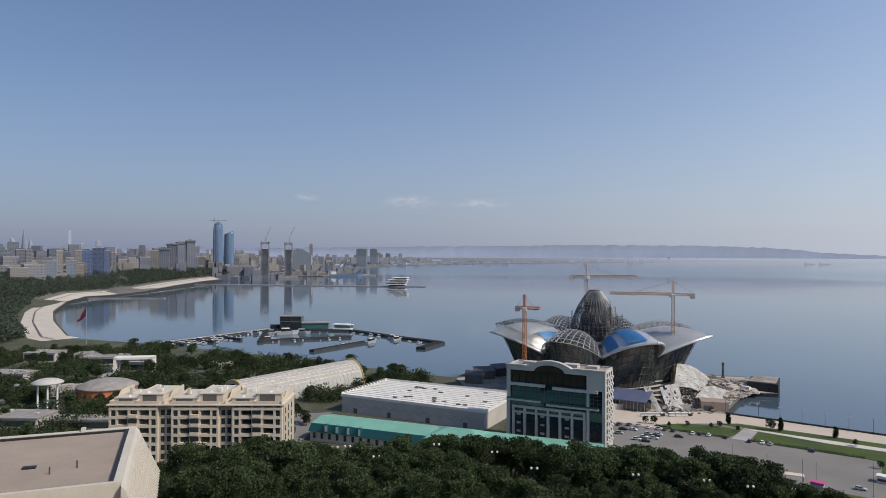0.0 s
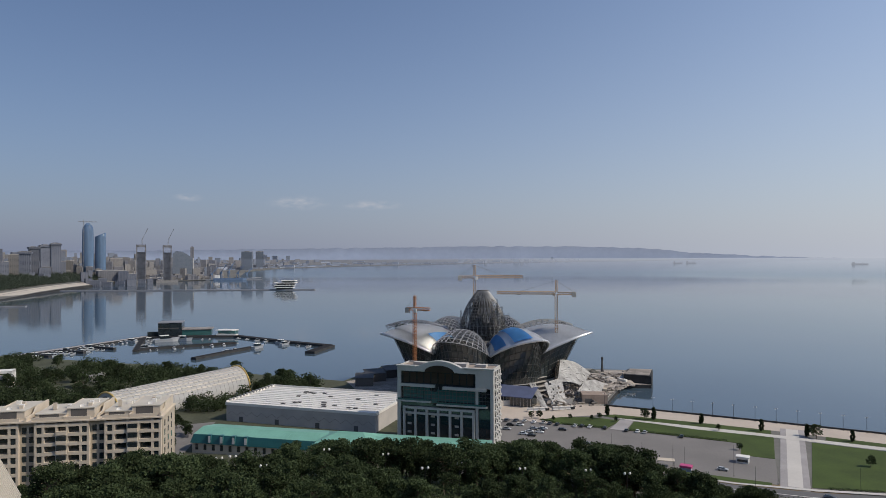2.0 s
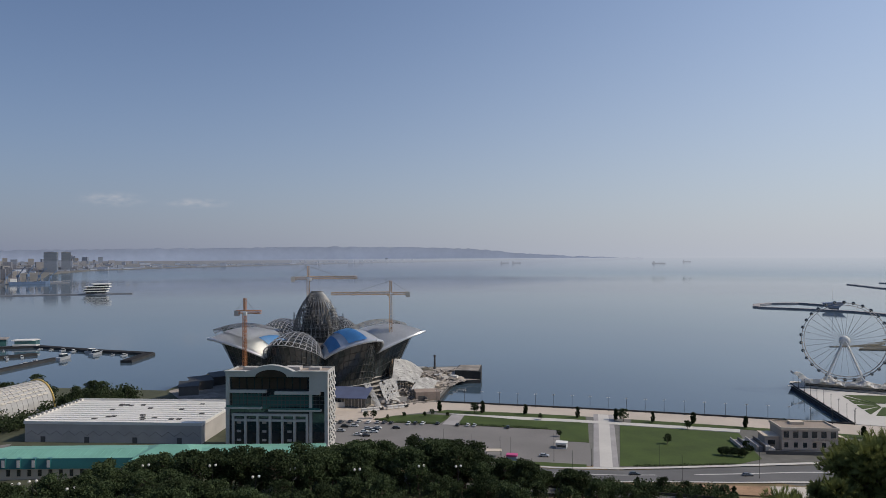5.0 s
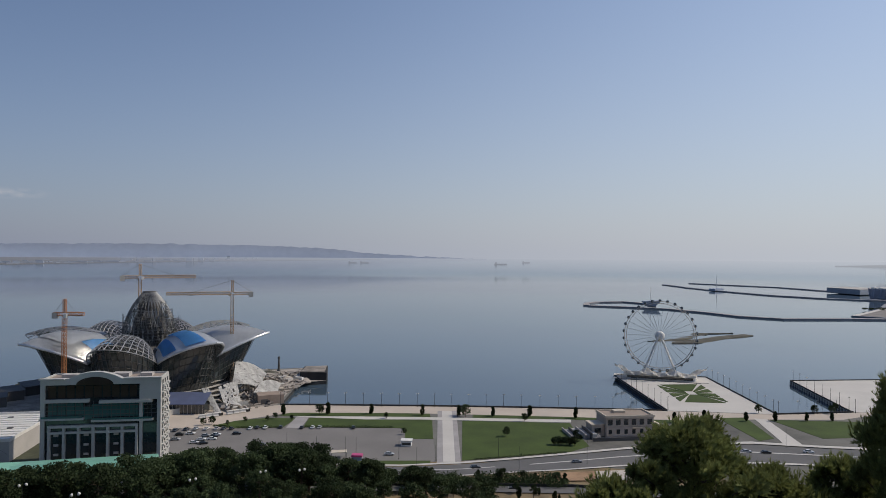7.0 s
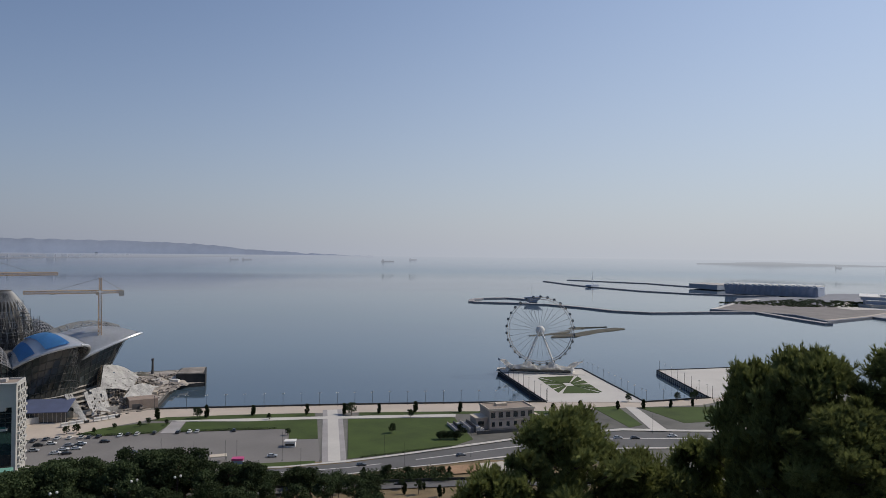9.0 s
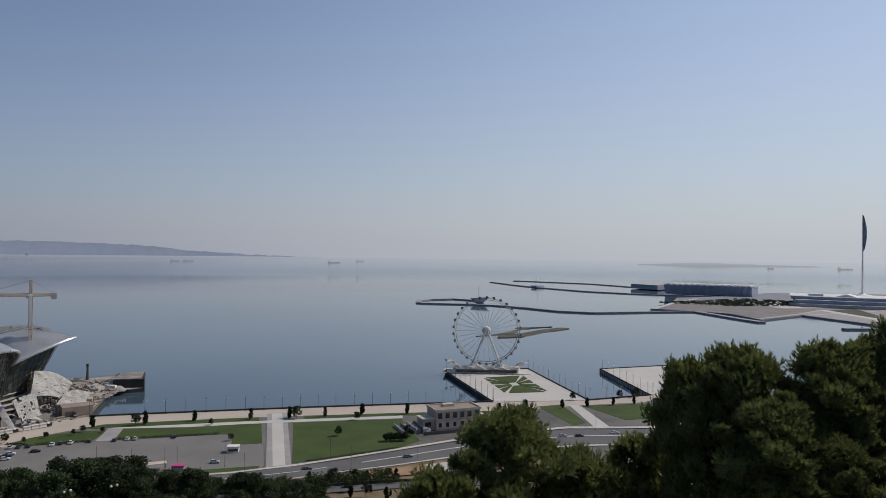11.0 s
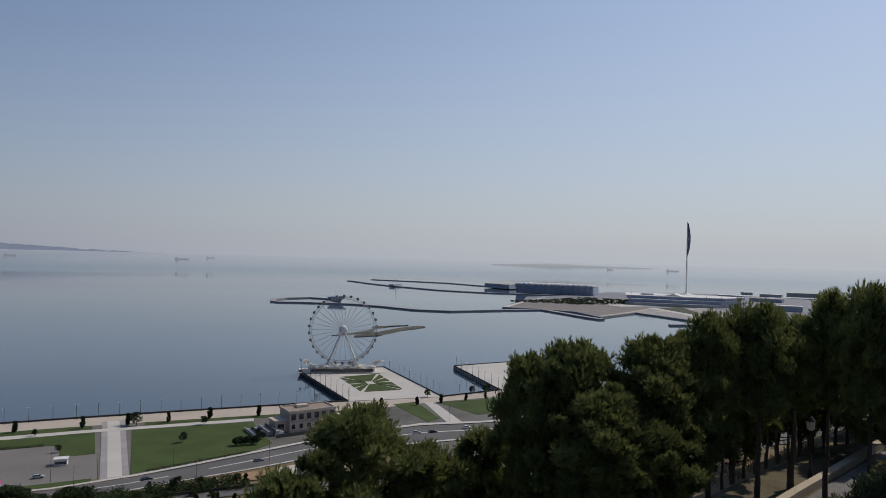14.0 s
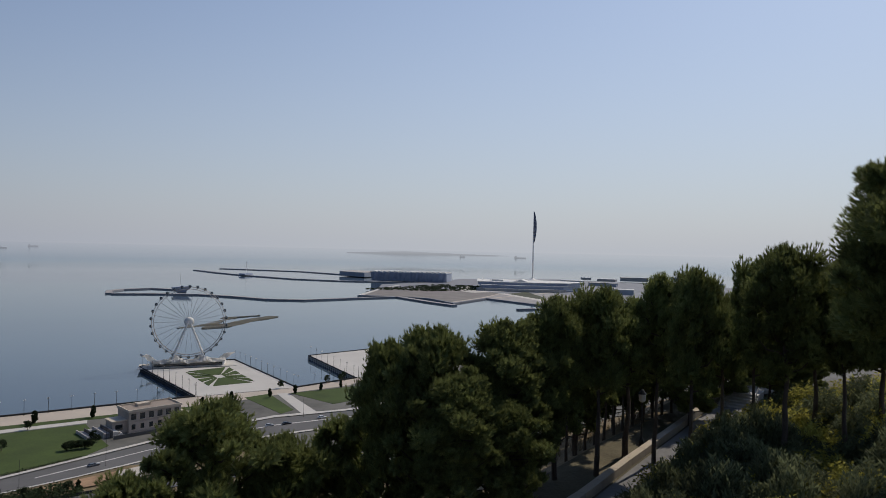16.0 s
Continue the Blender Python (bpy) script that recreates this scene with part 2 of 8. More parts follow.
    "soil": mat("shaded_soil", (0.1, 0.085, 0.05), 0.95, size=2, vary=0.4, grain=0.2, bump=0.05),
    "red": mat("red_cloth", (0.11, 0.02, 0.04), 0.8, size=2, vary=0.2),
    "pink": mat("pink_paint", (0.5, 0.07, 0.2), 0.5, size=2, vary=0.1),
}


# ---- building blocks ----
def thing(name, label="", category="", group="", kind="", at=(0, 0, 0), turn=0.0):
    ob = new(name)
    ob.matrix_world = pose(at[0], at[1], at[2], 0, 0, turn)
    return tagged(ob, label, category, group, kind)


def mesh_of(bm, name):
    me = bpy.data.meshes.new(name)
    bmesh.ops.recalc_face_normals(bm, faces=bm.faces)
    bm.to_mesh(me)
    bm.free()
    return me


def part(name, bm, material, parent=None, label="", smooth=False):
    me = bm if isinstance(bm, bpy.types.Mesh) else mesh_of(bm, name)
    if material and not me.materials:
        me.materials.append(M[material] if isinstance(material, str) else material)
    if smooth:
        me.shade_smooth()
    ob = new(name, me)
    ob.parent = parent
    return tagged(ob, label)


def solid(name, bm, material, label, category, kind="", group="", smooth=False):
    return tagged(part(name, bm, material, None, "", smooth), label, category, group, kind)


def fresh():
    return bmesh.new()


def box(bm, x0, y0, z0, x1, y1, z1, m=None):
    v = [bm.verts.new(((m @ Vector((x, y, z))) if m else Vector((x, y, z)))) for z in (z0, z1) for x, y in ((x0, y0), (x1, y0), (x1, y1), (x0, y1))]
    for f in ((3, 2, 1, 0), (4, 5, 6, 7), (0, 1, 5, 4), (1, 2, 6, 5), (2, 3, 7, 6), (3, 0, 4, 7)):
        bm.faces.new([v[i] for i in f])
    return bm


def a_box(x0, y0, z0, x1, y1, z1, m=None):
    return box(fresh(), x0, y0, z0, x1, y1, z1, m)


def prism(bm, pts, z0, z1, m=None):
    """A slab over the outline pts, from z0 to z1 (numbers, or functions of the place)."""
    lo = [bm.verts.new((x, y, z0(x, y) if callable(z0) else z0)) for x, y in pts]
    hi = [bm.verts.new((x, y, z1(x, y) if callable(z1) else z1)) for x, y in pts]
    if m:
        for v in lo + hi:
            v.co = m @ v.co
    bm.faces.new(hi)
    bm.faces.new(lo[::-1])
    n = len(pts)
    for i in range(n):
        bm.faces.new((lo[i], lo[(i + 1) % n], hi[(i + 1) % n], hi[i]))
    return bm


def bar(bm, a, b, r, n=5, r2=None):
    """A rod from a to b."""
    a, b = Vector(a), Vector(b)
    q = (b - a).to_track_quat('Z', 'Y')
    r2 = r if r2 is None else r2
    A = [bm.verts.new(a + q @ Vector((r * math.cos(2 * math.pi * i / n), r * math.sin(2 * math.pi * i / n), 0))) for i in range(n)]
    B = [bm.verts.new(b + q @ Vector((r2 * math.cos(2 * math.pi * i / n), r2 * math.sin(2 * math.pi * i / n), 0))) for i in range(n)]
    for i in range(n):
        bm.faces.new((A[i], A[(i + 1) % n], B[(i + 1) % n], B[i]))
    bm.faces.new(A[::-1])
    bm.faces.new(B)
    return bm


def lathe(bm, prof, n=16, m=None, cap=True):
    rings = []
    for r, z in prof:
        rings.append([bm.verts.new(((m @ Vector((r * math.cos(2 * math.pi * i / n), r * math.sin(2 * math.pi * i / n), z))) if m else Vector((r * math.cos(2 * math.pi * i / n), r * math.sin(2 * math.pi * i / n), z)))) for i in range(n)])
    for A, B in zip(rings, rings[1:]):
        for i in range(n):
            bm.faces.new((A[i], A[(i + 1) % n], B[(i + 1) % n], B[i]))
    if cap:
        bm.faces.new(rings[0][::-1])
        bm.faces.new(rings[-1])
    return bm


def strip(bm, left, right, dz=0.0, step=None):
    """A ribbon between two lines of places, laid dz above the ground."""
    L = [bm.verts.new((x, y, land(x, y) + dz)) for x, y in left]
    R = [bm.verts.new((x, y, land(x, y) + dz)) for x, y in right]
    for i in range(len(L) - 1):
        bm.faces.new((L[i], R[i], R[i + 1], L[i + 1]))
    return bm


def along(pts, step):
    """Places at even steps along a line."""
    out = []
    for (x0, y0), (x1, y1) in zip(pts, pts[1:]):
        d = math.hypot(x1 - x0, y1 - y0)
        n = max(1, int(d / step))
        out += [(x0 + (x1 - x0) * i / n, y0 + (y1 - y0) * i / n) for i in range(n)]
    return out + [pts[-1]]


def offset(pts, w):
    """The line moved w metres to its left."""
    out = []
    for i, p in enumerate(pts):
        a, b = pts[max(0, i - 1)], pts[min(len(pts) - 1, i + 1)]
        dx, dy = b[0] - a[0], b[1] - a[1]
        d = math.hypot(dx, dy) or 1
        out.append((p[0] - dy / d * w, p[1] + dx / d * w))
    return out


def polar(az, d):
    return d * math.sin(radians(az)), d * math.cos(radians(az))


# ---- sea and land ----
def swell(r):
    """The far sea is bent up a little, so that its rim stands where the horizon is."""
    if r < 3100:
        return 0.0343 * max(0.0, r - 2800) ** 2 / 600
    return 0.0343 * (r - 2950)


SLOPE = ((-60, 96), (-20, 92), (1.5, 90.3), (12, 84), (40, 71), (80, 50), (120, 31), (160, 19), (200, 11.5), (240, 6.5), (270, 3.6), (288, 2.5))
FOOT = ((180, 15.2), (200, 11.2), (228, 5.4), (244, 2.7), (262, 2.5))
NEAR = ((-60, 98), (-10, 91.2), (0, 90.4), (1.5, 90.0), (7.6, 82.2), (9.5, 80.0), (15.8, 79.95), (19, 78.2), (27, 74.5), (40, 68), (60, 58), (150, 25))
NEAR2 = ((-60, 90), (-20, 86), (-6, 83.6), (3, 81.6), (8, 80.4), (9.5, 80.0), (15.8, 79.95), (19, 78.2), (27, 74.5), (40, 68), (60, 58), (150, 25))


def on_line(line, u):
    for (a, za), (b, zb) in zip(line, line[1:]):
        if u < b:
            return za + (zb - za) * max(0.0, (u - a) / (b - a))
    return line[-1][1]


def land(x, y):
    """Height of the ground: the terraced slope under the eye, the hillside, the flat shore, the rising town."""
    u = (x * 0.616 if x > 0 else 0.0) + y * 0.788
    if x > 250 and y < 170:
        u = max(u, 288)
    z = on_line(SLOPE, u)
    if x < 75 and u > 180:
        k = min(1.0, (75 - x) / 30)
        z = z * (1 - k) + on_line(FOOT, u) * k
    r = math.hypot(x, y)
    if r < 130:
        k = min(1.0, max(0.0, (r - 65) / 60))
        v = 0.34 * x + 0.94 * y
        q = min(1.0, max(0.0, (r - 5) / 9))
        z = (on_line(NEAR, v) * (1 - q) + on_line(NEAR2, v) * q) * (1 - k) + z * k
    if x < -700:
        z += min(70, 0.16 * (-700 - x))
    return max(z, swell(r) + 2.0) if r > 2700 else z


COAST = [(4200, -2200), (2600, -620), (1500, -230), (1000, -110), (620, 30), (444, 165), (424, 175), (494, 246), (560, 206), (600, 150)]
# the shore from the right to the left as the eye turns back to the town
SHORE = [(444, 165), (381.7, 197.8), (337.6, 239.7), (306, 267), (265, 301), (225, 332.5), (174, 371), (160, 381), (199, 441), (217, 436), (243, 490), (209, 502), (172, 506), (150, 560), (90, 590), (39, 545), (8, 489),
         (-60, 530), (-150, 590), (-287, 664), (-384, 702), (-401, 723), (-502, 874), (-589, 1023), (-686, 1234), (-710, 1344), (-699, 1420), (-695, 1567), (-715, 1808), (-725, 2055), (-721, 2380), (-740, 2490), (-640, 2560),
         (-514, 2690), (-420, 2740), (-395, 3000), (-420, 3420), (-260, 3724), (60, 3890), (650, 4086), (1276, 4175), (1920, 4119), (2380, 4122)]


def sea():
    bm = fresh()
    rings = [0, 150, 300, 500, 800, 1200, 1800, 2400, 2700, 2800, 2860, 2920, 2980, 3040, 3100] + [3100 + 1830 * k / 10 for k in range(1, 11)]
    n = 180
    rows = [[bm.verts.new((r * math.sin(2 * math.pi * i / n), r * math.cos(2 * math.pi * i / n), swell(r))) for i in range(n)] for r in rings[1:]]
    c = bm.verts.new((0, 0, 0))
    for i in range(n):
        bm.faces.new((c, rows[0][i], rows[0][(i + 1) % n]))
    for A, B in zip(rows, rows[1:]):
        for i in range(n):
            bm.faces.new((A[i], B[i], B[(i + 1) % n], A[(i + 1) % n]))
    m = bpy.data.materials.new("calm_sea")
    m.use_nodes = True
    t = m.node_tree
    N, L = t.nodes, t.links
    b = N["Principled BSDF"]
    b.inputs["IOR"].default_value = 1.34
    b.inputs["Roughness"].default_value = 0.06
    b.inputs["Specular IOR Level"].default_value = 0.62
    co = N.new("ShaderNodeTexCoord")
    tone = N.new("ShaderNodeTexNoise")
    tone.inputs["Scale"].default_value = 0.004
    tone.inputs["Detail"].default_value = 4
    L.new(co.outputs["Object"], tone.inputs["Vector"])
    ramp = N.new("ShaderNodeValToRGB")
    e = ramp.color_ramp.elements
    e[0].position, e[0].color = 0.35, (0.055, 0.085, 0.115, 1)
    e[1].position, e[1].color = 0.65, (0.072, 0.105, 0.135, 1)
    L.new(tone.outputs["Fac"], ramp.inputs[0])
    L.new(ramp.outputs[0], b.inputs["Base Color"])
    rip = N.new("ShaderNodeTexNoise")
    rip.inputs["Scale"].default_value = 0.5
    rip.inputs["Detail"].default_value = 4
    L.new(co.outputs["Object"], rip.inputs["Vector"])
    bp = N.new("ShaderNodeBump")
    bp.inputs["Strength"].default_value = 0.2
    bp.inputs["Distance"].default_value = 0.07
    L.new(rip.outputs["Fac"], bp.inputs["Height"])
    # the light strikes the far sea as it does a level one
    geo = N.new("ShaderNodeNewGeometry")
    flat = N.new("ShaderNodeVectorMath")
    flat.operation = 'MULTIPLY_ADD'
    flat.inputs[1].default_value = (0.85, 0.85, 0.85)
    flat.inputs[2].default_value = (0, 0, 0.15)
    L.new(geo.outputs["Normal"], flat.inputs[0])
    L.new(flat.outputs[0], bp.inputs["Normal"])
    L.new(bp.outputs[0], b.inputs["Normal"])
    # farther out the small waves blur what the water mirrors
    far = N.new("ShaderNodeVectorMath")
    far.operation = 'LENGTH'
    L.new(co.outputs["Object"], far.inputs[0])
    blur = N.new("ShaderNodeMapRange")
    blur.inputs["From Min"].default_value, blur.inputs["From Max"].default_value = 2300, 3300
    blur.inputs["To Min"].default_value, blur.inputs["To Max"].default_value = 0.06, 0.13
    L.new(far.outputs["Value"], blur.inputs["Value"])
    L.new(blur.outputs[0], b.inputs["Roughness"])
    ob = solid("water", bm, m, "calm grey-blue sea that mirrors the sky", "water", "structure", smooth=True)
    return ob


sea()


def ground():
    from mathutils.geometry import delaunay_2d_cdt
    rim = [(4880 * math.sin(radians(a)), 4880 * math.cos(radians(a))) for a in range(32, -240, -8)]
    outline = along(COAST[:5], 60) + SHORE + rim
    pts = [Vector(p) for p in outline]
    n = len(pts)
    edges = [(i, (i + 1) % n) for i in range(n)]
    r, k = 3.0, 0
    while r < 4700:
        r *= 1.05 if r < 450 else 1.12
        k += 1
        if r < 4700:
            for j in range(140):
                a = 2 * math.pi * (j + 0.5 * (k % 2)) / 140
                pts.append(Vector((r * math.sin(a), r * math.cos(a))))
    vs, es, fs, *_ = delaunay_2d_cdt(pts, edges, [list(range(n))], 2, 0.01)
    bm = fresh()
    V = [bm.verts.new((p.x, p.y, land(p.x, p.y))) for p in vs]
    for f in fs:
        try:
            bm.faces.new([V[i] for i in f])
        except ValueError:
            pass
    rimv = [e for e in bm.edges if e.is_boundary]
    ext = bmesh.ops.extrude_edge_only(bm, edges=rimv)["geom"]
    for g in ext:
        if isinstance(g, bmesh.types.BMVert):
            g.co.z = -6
    me = mesh_of(bm, "ground")
    me.materials.append(M["cityland"])
    me.materials.append(M["scrub"])
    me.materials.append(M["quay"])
    me.materials.append(M["parkland"])
    me.materials.append(M["soil"])
    for p in me.polygons:
        c = p.center
        # steep shore faces get the quay colour that carries their shade
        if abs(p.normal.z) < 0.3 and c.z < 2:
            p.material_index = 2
        elif c.x < 95 and math.hypot(c.x, c.y) < 1450 and c.y > 100:
            p.material_index = 3
        elif math.hypot(c.x, c.y) < 80 and 0.34 * c.x + 0.94 * c.y < 16:
            p.material_index = 4
        elif c.z > 2.6 and math.hypot(c.x, c.y) < 600:
            p.material_index = 1
    solid("ground", me, None, "sloping dry ground that falls to the shore", "ground", "structure")


ground()


def paved(name, pts, material, label, z=2.5, up=0.05, kind="structure", cat="pavement"):
    return solid(name, prism(fresh(), pts, z - 0.3, z + up), material, label, cat, kind)


# the promenade along the shore, its lawns and the car park behind it
paved("promenade", [(453, 160), (424, 174), (381.7, 197), (337, 239.2), (306, 266.3), (265, 300.3), (225, 331.8), (174, 370.3), (160, 380.3), (100, 396), (84, 371), (92, 359), (118, 343.5), (126, 357.8), (147, 358.3), (157, 358.5), (192, 334), (215, 316.5), (261, 277.5), (280, 261), (300, 243), (330, 216), (364, 196), (400, 170)], "paving", "pale pinkish stone promenade along the shore")
paved("forecourt", [(20, 430), (84, 371), (100, 396), (158, 382), (197, 440), (215, 437), (238, 489), (205, 498), (150, 500), (60, 540), (10, 486)], "rubble", "rubble-strewn building site round the mall", up=0.12)
paved("lawn", [(118, 344), (111, 354), (125, 357.5), (141.6, 354), (153.7, 344.3), (140, 330.4)], "grass", "mown lawn beside the car park", up=0.16)
paved("lawn", [(160, 341), (197.6, 312.5), (213, 299.4), (191.2, 268), (180.2, 276), (190.7, 292), (187, 296.5), (149, 325.2)], "grass", "mown lawn beside the promenade", up=0.14)
paved("lawn", [(225.1, 288.3), (269.3, 251.3), (256.4, 233.8), (244.4, 215.5), (230.2, 214.4), (199.1, 225.8), (181.6, 232.6)], "grass", "wide mown lawn with a few small trees", up=0.13)
paved("lawn", [(147.5, 358), (157, 358), (192, 333.4), (220, 311.6), (216, 305.4), (210, 309.2), (187.5, 326), (151, 353)], "grass", "narrow planted strip by the promenade", up=0.12)
paved("lawn", [(239, 296), (261, 277), (280, 260.4), (300, 242.4), (325, 219.6), (320, 214), (276, 256.4), (233.6, 290)], "grass", "narrow planted strip by the promenade", up=0.12)
paved("lawn", [(366, 193), (422, 146), (400, 129), (350, 158)], "grass", "mown lawn beyond the service building", up=0.12)
paved("lawn", [(346, 212), (360, 204), (330, 172), (320, 174)], "grass", "narrow lawn beyond the service building", up=0.12)
paved("pavement", [(362, 200), (366, 195), (330, 158), (322, 162)], "white_paving", "pale diagonal path between the lawns", up=0.1)
paved("car_park", [(93.7, 361), (117.6, 343), (138, 330), (187, 295.9), (190.4, 292), (179.8, 276), (191, 267.6), (171, 237.5), (159, 247), (131, 266), (90, 300), (75, 330)], "lot", "wide grey asphalt car park", up=0.09)
paved("pavement", [(154.7, 346.6), (160.5, 342.5), (147, 323.8), (140.7, 328.3)], "pathgrey", "grey path between two lawns", up=0.18)
paved("pavement", [(165, 229), (171.3, 237.1), (217.8, 301.1), (227.5, 314.5), (236.5, 308.2), (228.1, 297.1), (180.5, 232), (176, 226)], "pathgrey", "wide grey paved walk to the promenade", up=0.17)
paved("pavement_band", [(229.5, 313), (234, 309.7), (225.3, 297.5), (177.8, 232.5), (173.5, 235.5), (220.6, 300.5)], "white_paving", "white band down the middle of the walk", up=0.18)
paved("pavement_band", [(153.5, 350.4), (187.5, 325.5), (210, 308.8), (275.4, 256.1), (270.7, 251.8), (227.5, 287.4), (207, 304), (184, 320), (157.5, 345)], "white_paving", "pale path along the lawns", up=0.19)
paved("wheel_platform", [(338, 239.6), (403, 331.5), (409, 332), (456, 289), (381.7, 197.6)], "white_paving", "white stone platform that reaches out into the sea", up=0.16)
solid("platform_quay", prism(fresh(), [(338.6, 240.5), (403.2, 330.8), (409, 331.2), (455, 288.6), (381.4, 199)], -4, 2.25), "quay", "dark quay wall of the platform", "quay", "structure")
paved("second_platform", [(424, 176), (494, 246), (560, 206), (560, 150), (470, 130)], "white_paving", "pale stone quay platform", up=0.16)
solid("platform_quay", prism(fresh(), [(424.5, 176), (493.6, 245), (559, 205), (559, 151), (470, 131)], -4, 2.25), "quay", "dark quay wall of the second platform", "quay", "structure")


def road(name, mid, w, material, label, dz=0.12):
    a = along(mid, 8)
    return solid(name, strip(fresh(), offset(a, w / 2), offset(a, -w / 2), dz), material, label, "road", "structure")


UP = [(60, 330), (110, 275), (153, 240), (178.7, 227.4), (200, 219.4), (227, 210), (253, 201), (285, 187), (309.8, 172), (330, 150), (420, 60)]
LOW = [(46, 318), (96, 262), (141, 229), (166, 215), (186, 207.5), (208.6, 197.5), (231, 189), (262, 174), (286, 156), (308, 136), (400, 46)]
solid("road", strip(fresh(), along(UP, 9e9), along(LOW, 9e9), 0.25), "asphalt", "grey asphalt avenue behind the lawns", "road", "structure")
for f0, f1, name, m_, words in ((-0.2, -0.06, "sidewalk", "white_paving", "pale sidewalk beside the avenue"), (0.44, 0.49, "median", "kerb", "pale kerbed median of the avenue"), (1.02, 1.1, "sidewalk", "white_paving", "pale sidewalk beside the avenue")):
    A = [(u[0] + (v[0] - u[0]) * f0, u[1] + (v[1] - u[1]) * f0) for u, v in zip(UP, LOW)]
    B = [(u[0] + (v[0] - u[0]) * f1, u[1] + (v[1] - u[1]) * f1) for u, v in zip(UP, LOW)]
    solid(name, strip(fresh(), A, B, 0.38), m_, words, "pavement", "structure")
road("road", [(20, 300), (90, 240), (150, 200), (186, 172), (240, 120), (300, 60)], 9, "asphalt", "narrow asphalt road below the slope", 0.4)

# bare soil, a lawn strip and a guard wall between the avenue and the lower road
solid("bank", strip(fresh(), [(172, 206), (186, 201), (204, 193), (224, 184)], [(160, 202), (178, 193), (194, 184), (214, 172)], 0.5), "redsoil", "bare reddish soil bank below the avenue", "ground", "structure")
solid("bank", strip(fresh(), [(216, 187), (226, 182), (240, 174)], [(205, 176), (216, 170), (228, 160)], 0.56), "sand", "pale sandy patch of the bank", "ground", "structure")
paved("lawn", [(119, 258), (129, 268), (150, 254), (170, 240), (164, 233), (150, 243)], "grass", "narrow lawn between the car park and the avenue", up=0.2)
gw = along([(96, 240), (126, 221), (154, 203), (190, 175), (226, 141)], 4)
t_ = tagged(new("guard_wall"), "low dark concrete guard wall along the lower road", "wall", "", "structure")
for (x0_, y0_), (x1_, y1_) in zip(gw, gw[1:]):
    part("wall_block", a_box(0.03, -0.18, -0.8, math.hypot(x1_ - x0_, y1_ - y0_) - 0.03, 0.18, 1.1, pose(x0_, y0_, land(x0_, y0_) + 0.3, 0, 0, math.degrees(math.atan2(y1_ - y0_, x1_ - x0_)))), "quay", t_)

# the yard between the apartment block and the low building
solid("yard", strip(fresh(), [(-108, 268), (-106, 300), (-98, 340), (-92, 372)], [(-66, 268), (-66, 300), (-66, 335), (-62, 380)], 0.2), "lot", "grey asphalt yard between the buildings", "pavement", "structure")


# ---- buildings ----
def shared(bm, name, material):
    me = mesh_of(bm, name)
    me.materials.append(M[material] if isinstance(material, str) else material)
    return me


def put(name, me, parent, x=0, y=0, z=0, turn=0.0, label="", scale=None):
    ob = new(name, me)
    ob.parent = parent
    ob.matrix_local = pose(x, y, z, 0, 0, turn) @ (Matrix.Diagonal((*scale, 1)) if scale else Matrix())
    return tagged(ob, label) if label else ob


def grid_wall(bm, x0, x1, z0, z1, cols, rows, pier, band, y0, y1, m=None, low=0.0):
    """Piers and bands of a facade in the plane y, openings left free between them. Gives the openings."""
    w, h = (x1 - x0) / cols, (z1 - z0) / rows
    for i in range(cols + 1):
        c = x0 + i * w
        box(bm, max(x0, c - pier / 2), y0, z0, min(x1, c + pier / 2), y1, z1, m)
    for j in range(rows + 1):
        c = z0 + j * h
        box(bm, x0, y0 + 0.03, max(z0, c - band / 2), x1, y1 - 0.03, min(z1, c + band / 2), m)
    return [(x0 + (i + 0.5) * w, z0 + (j + 0.5) * h, w - pier, h - band) for i in range(cols) for j in range(rows)]


def hotel():
    t = thing("hotel", "stone and dark glass hotel with a curved parapet", "building", at=(31, 325, 2.5), turn=-27)
    W, D, H = 47.6, 15.0, 37.5
    st = part("wall", a_box(0, 1.2, 0, W, D, H - 2), "stone", t)
    bm = fresh()
    # corner piers and stone frame of the front
    for a, b in ((0, 1.7), (W - 8.6, W - 7.4), (W - 1.5, W)):
        box(bm, a, 0, 0, b, 1.25, H - 1)
    box(bm, W - 7.41, 0.03, 27.6, W - 1.49, 1.25, H - 3.2)
    box(bm, 0, -0.2, H - 3.2, W, 1.25, H - 0.6)
    box(bm, 1.7, -0.5, 26.9, 19, 1.25, 28.2)
    box(bm, 23, -0.5, 26.3, W - 3.5, 1.25, 27.6)
    box(bm, -0.3, -0.6, 19.6, 17, 1.25, 20.4)
    box(bm, 20, -0.6, 18.6, W - 3, 1.25, 19.4)
    part("frame", bm, "stone", t, "pale stone frame of the facade")
    # the arched parapet over the middle
    bm = fresh()
    pts = []
    for k in range(17):
        a = k / 16
        pts.append((W * 0.22 + a * W * 0.46, H - 1 + 3.2 * math.sin(math.pi * a) ** 0.8))
    n = len(pts)
    for q in range(n - 1):
        (xa, za), (xb, zb) = pts[q], pts[q + 1]
        v = [bm.verts.new(c) for c in ((xa, -0.5, H - 3), (xb, -0.5, H - 3), (xb, -0.5, zb), (xa, -0.5, za), (xa, 2.2, H - 3), (xb, 2.2, H - 3), (xb, 2.2, zb), (xa, 2.2, za))]
        for f in ((0, 1, 2, 3), (7, 6, 5, 4), (3, 2, 6, 7), (1, 0, 4, 5)):
            bm.faces.new([v[i] for i in f])
    bmesh.ops.remove_doubles(bm, verts=bm.verts, dist=0.001)
    part("parapet", bm, "stone", t, "curved stone parapet")
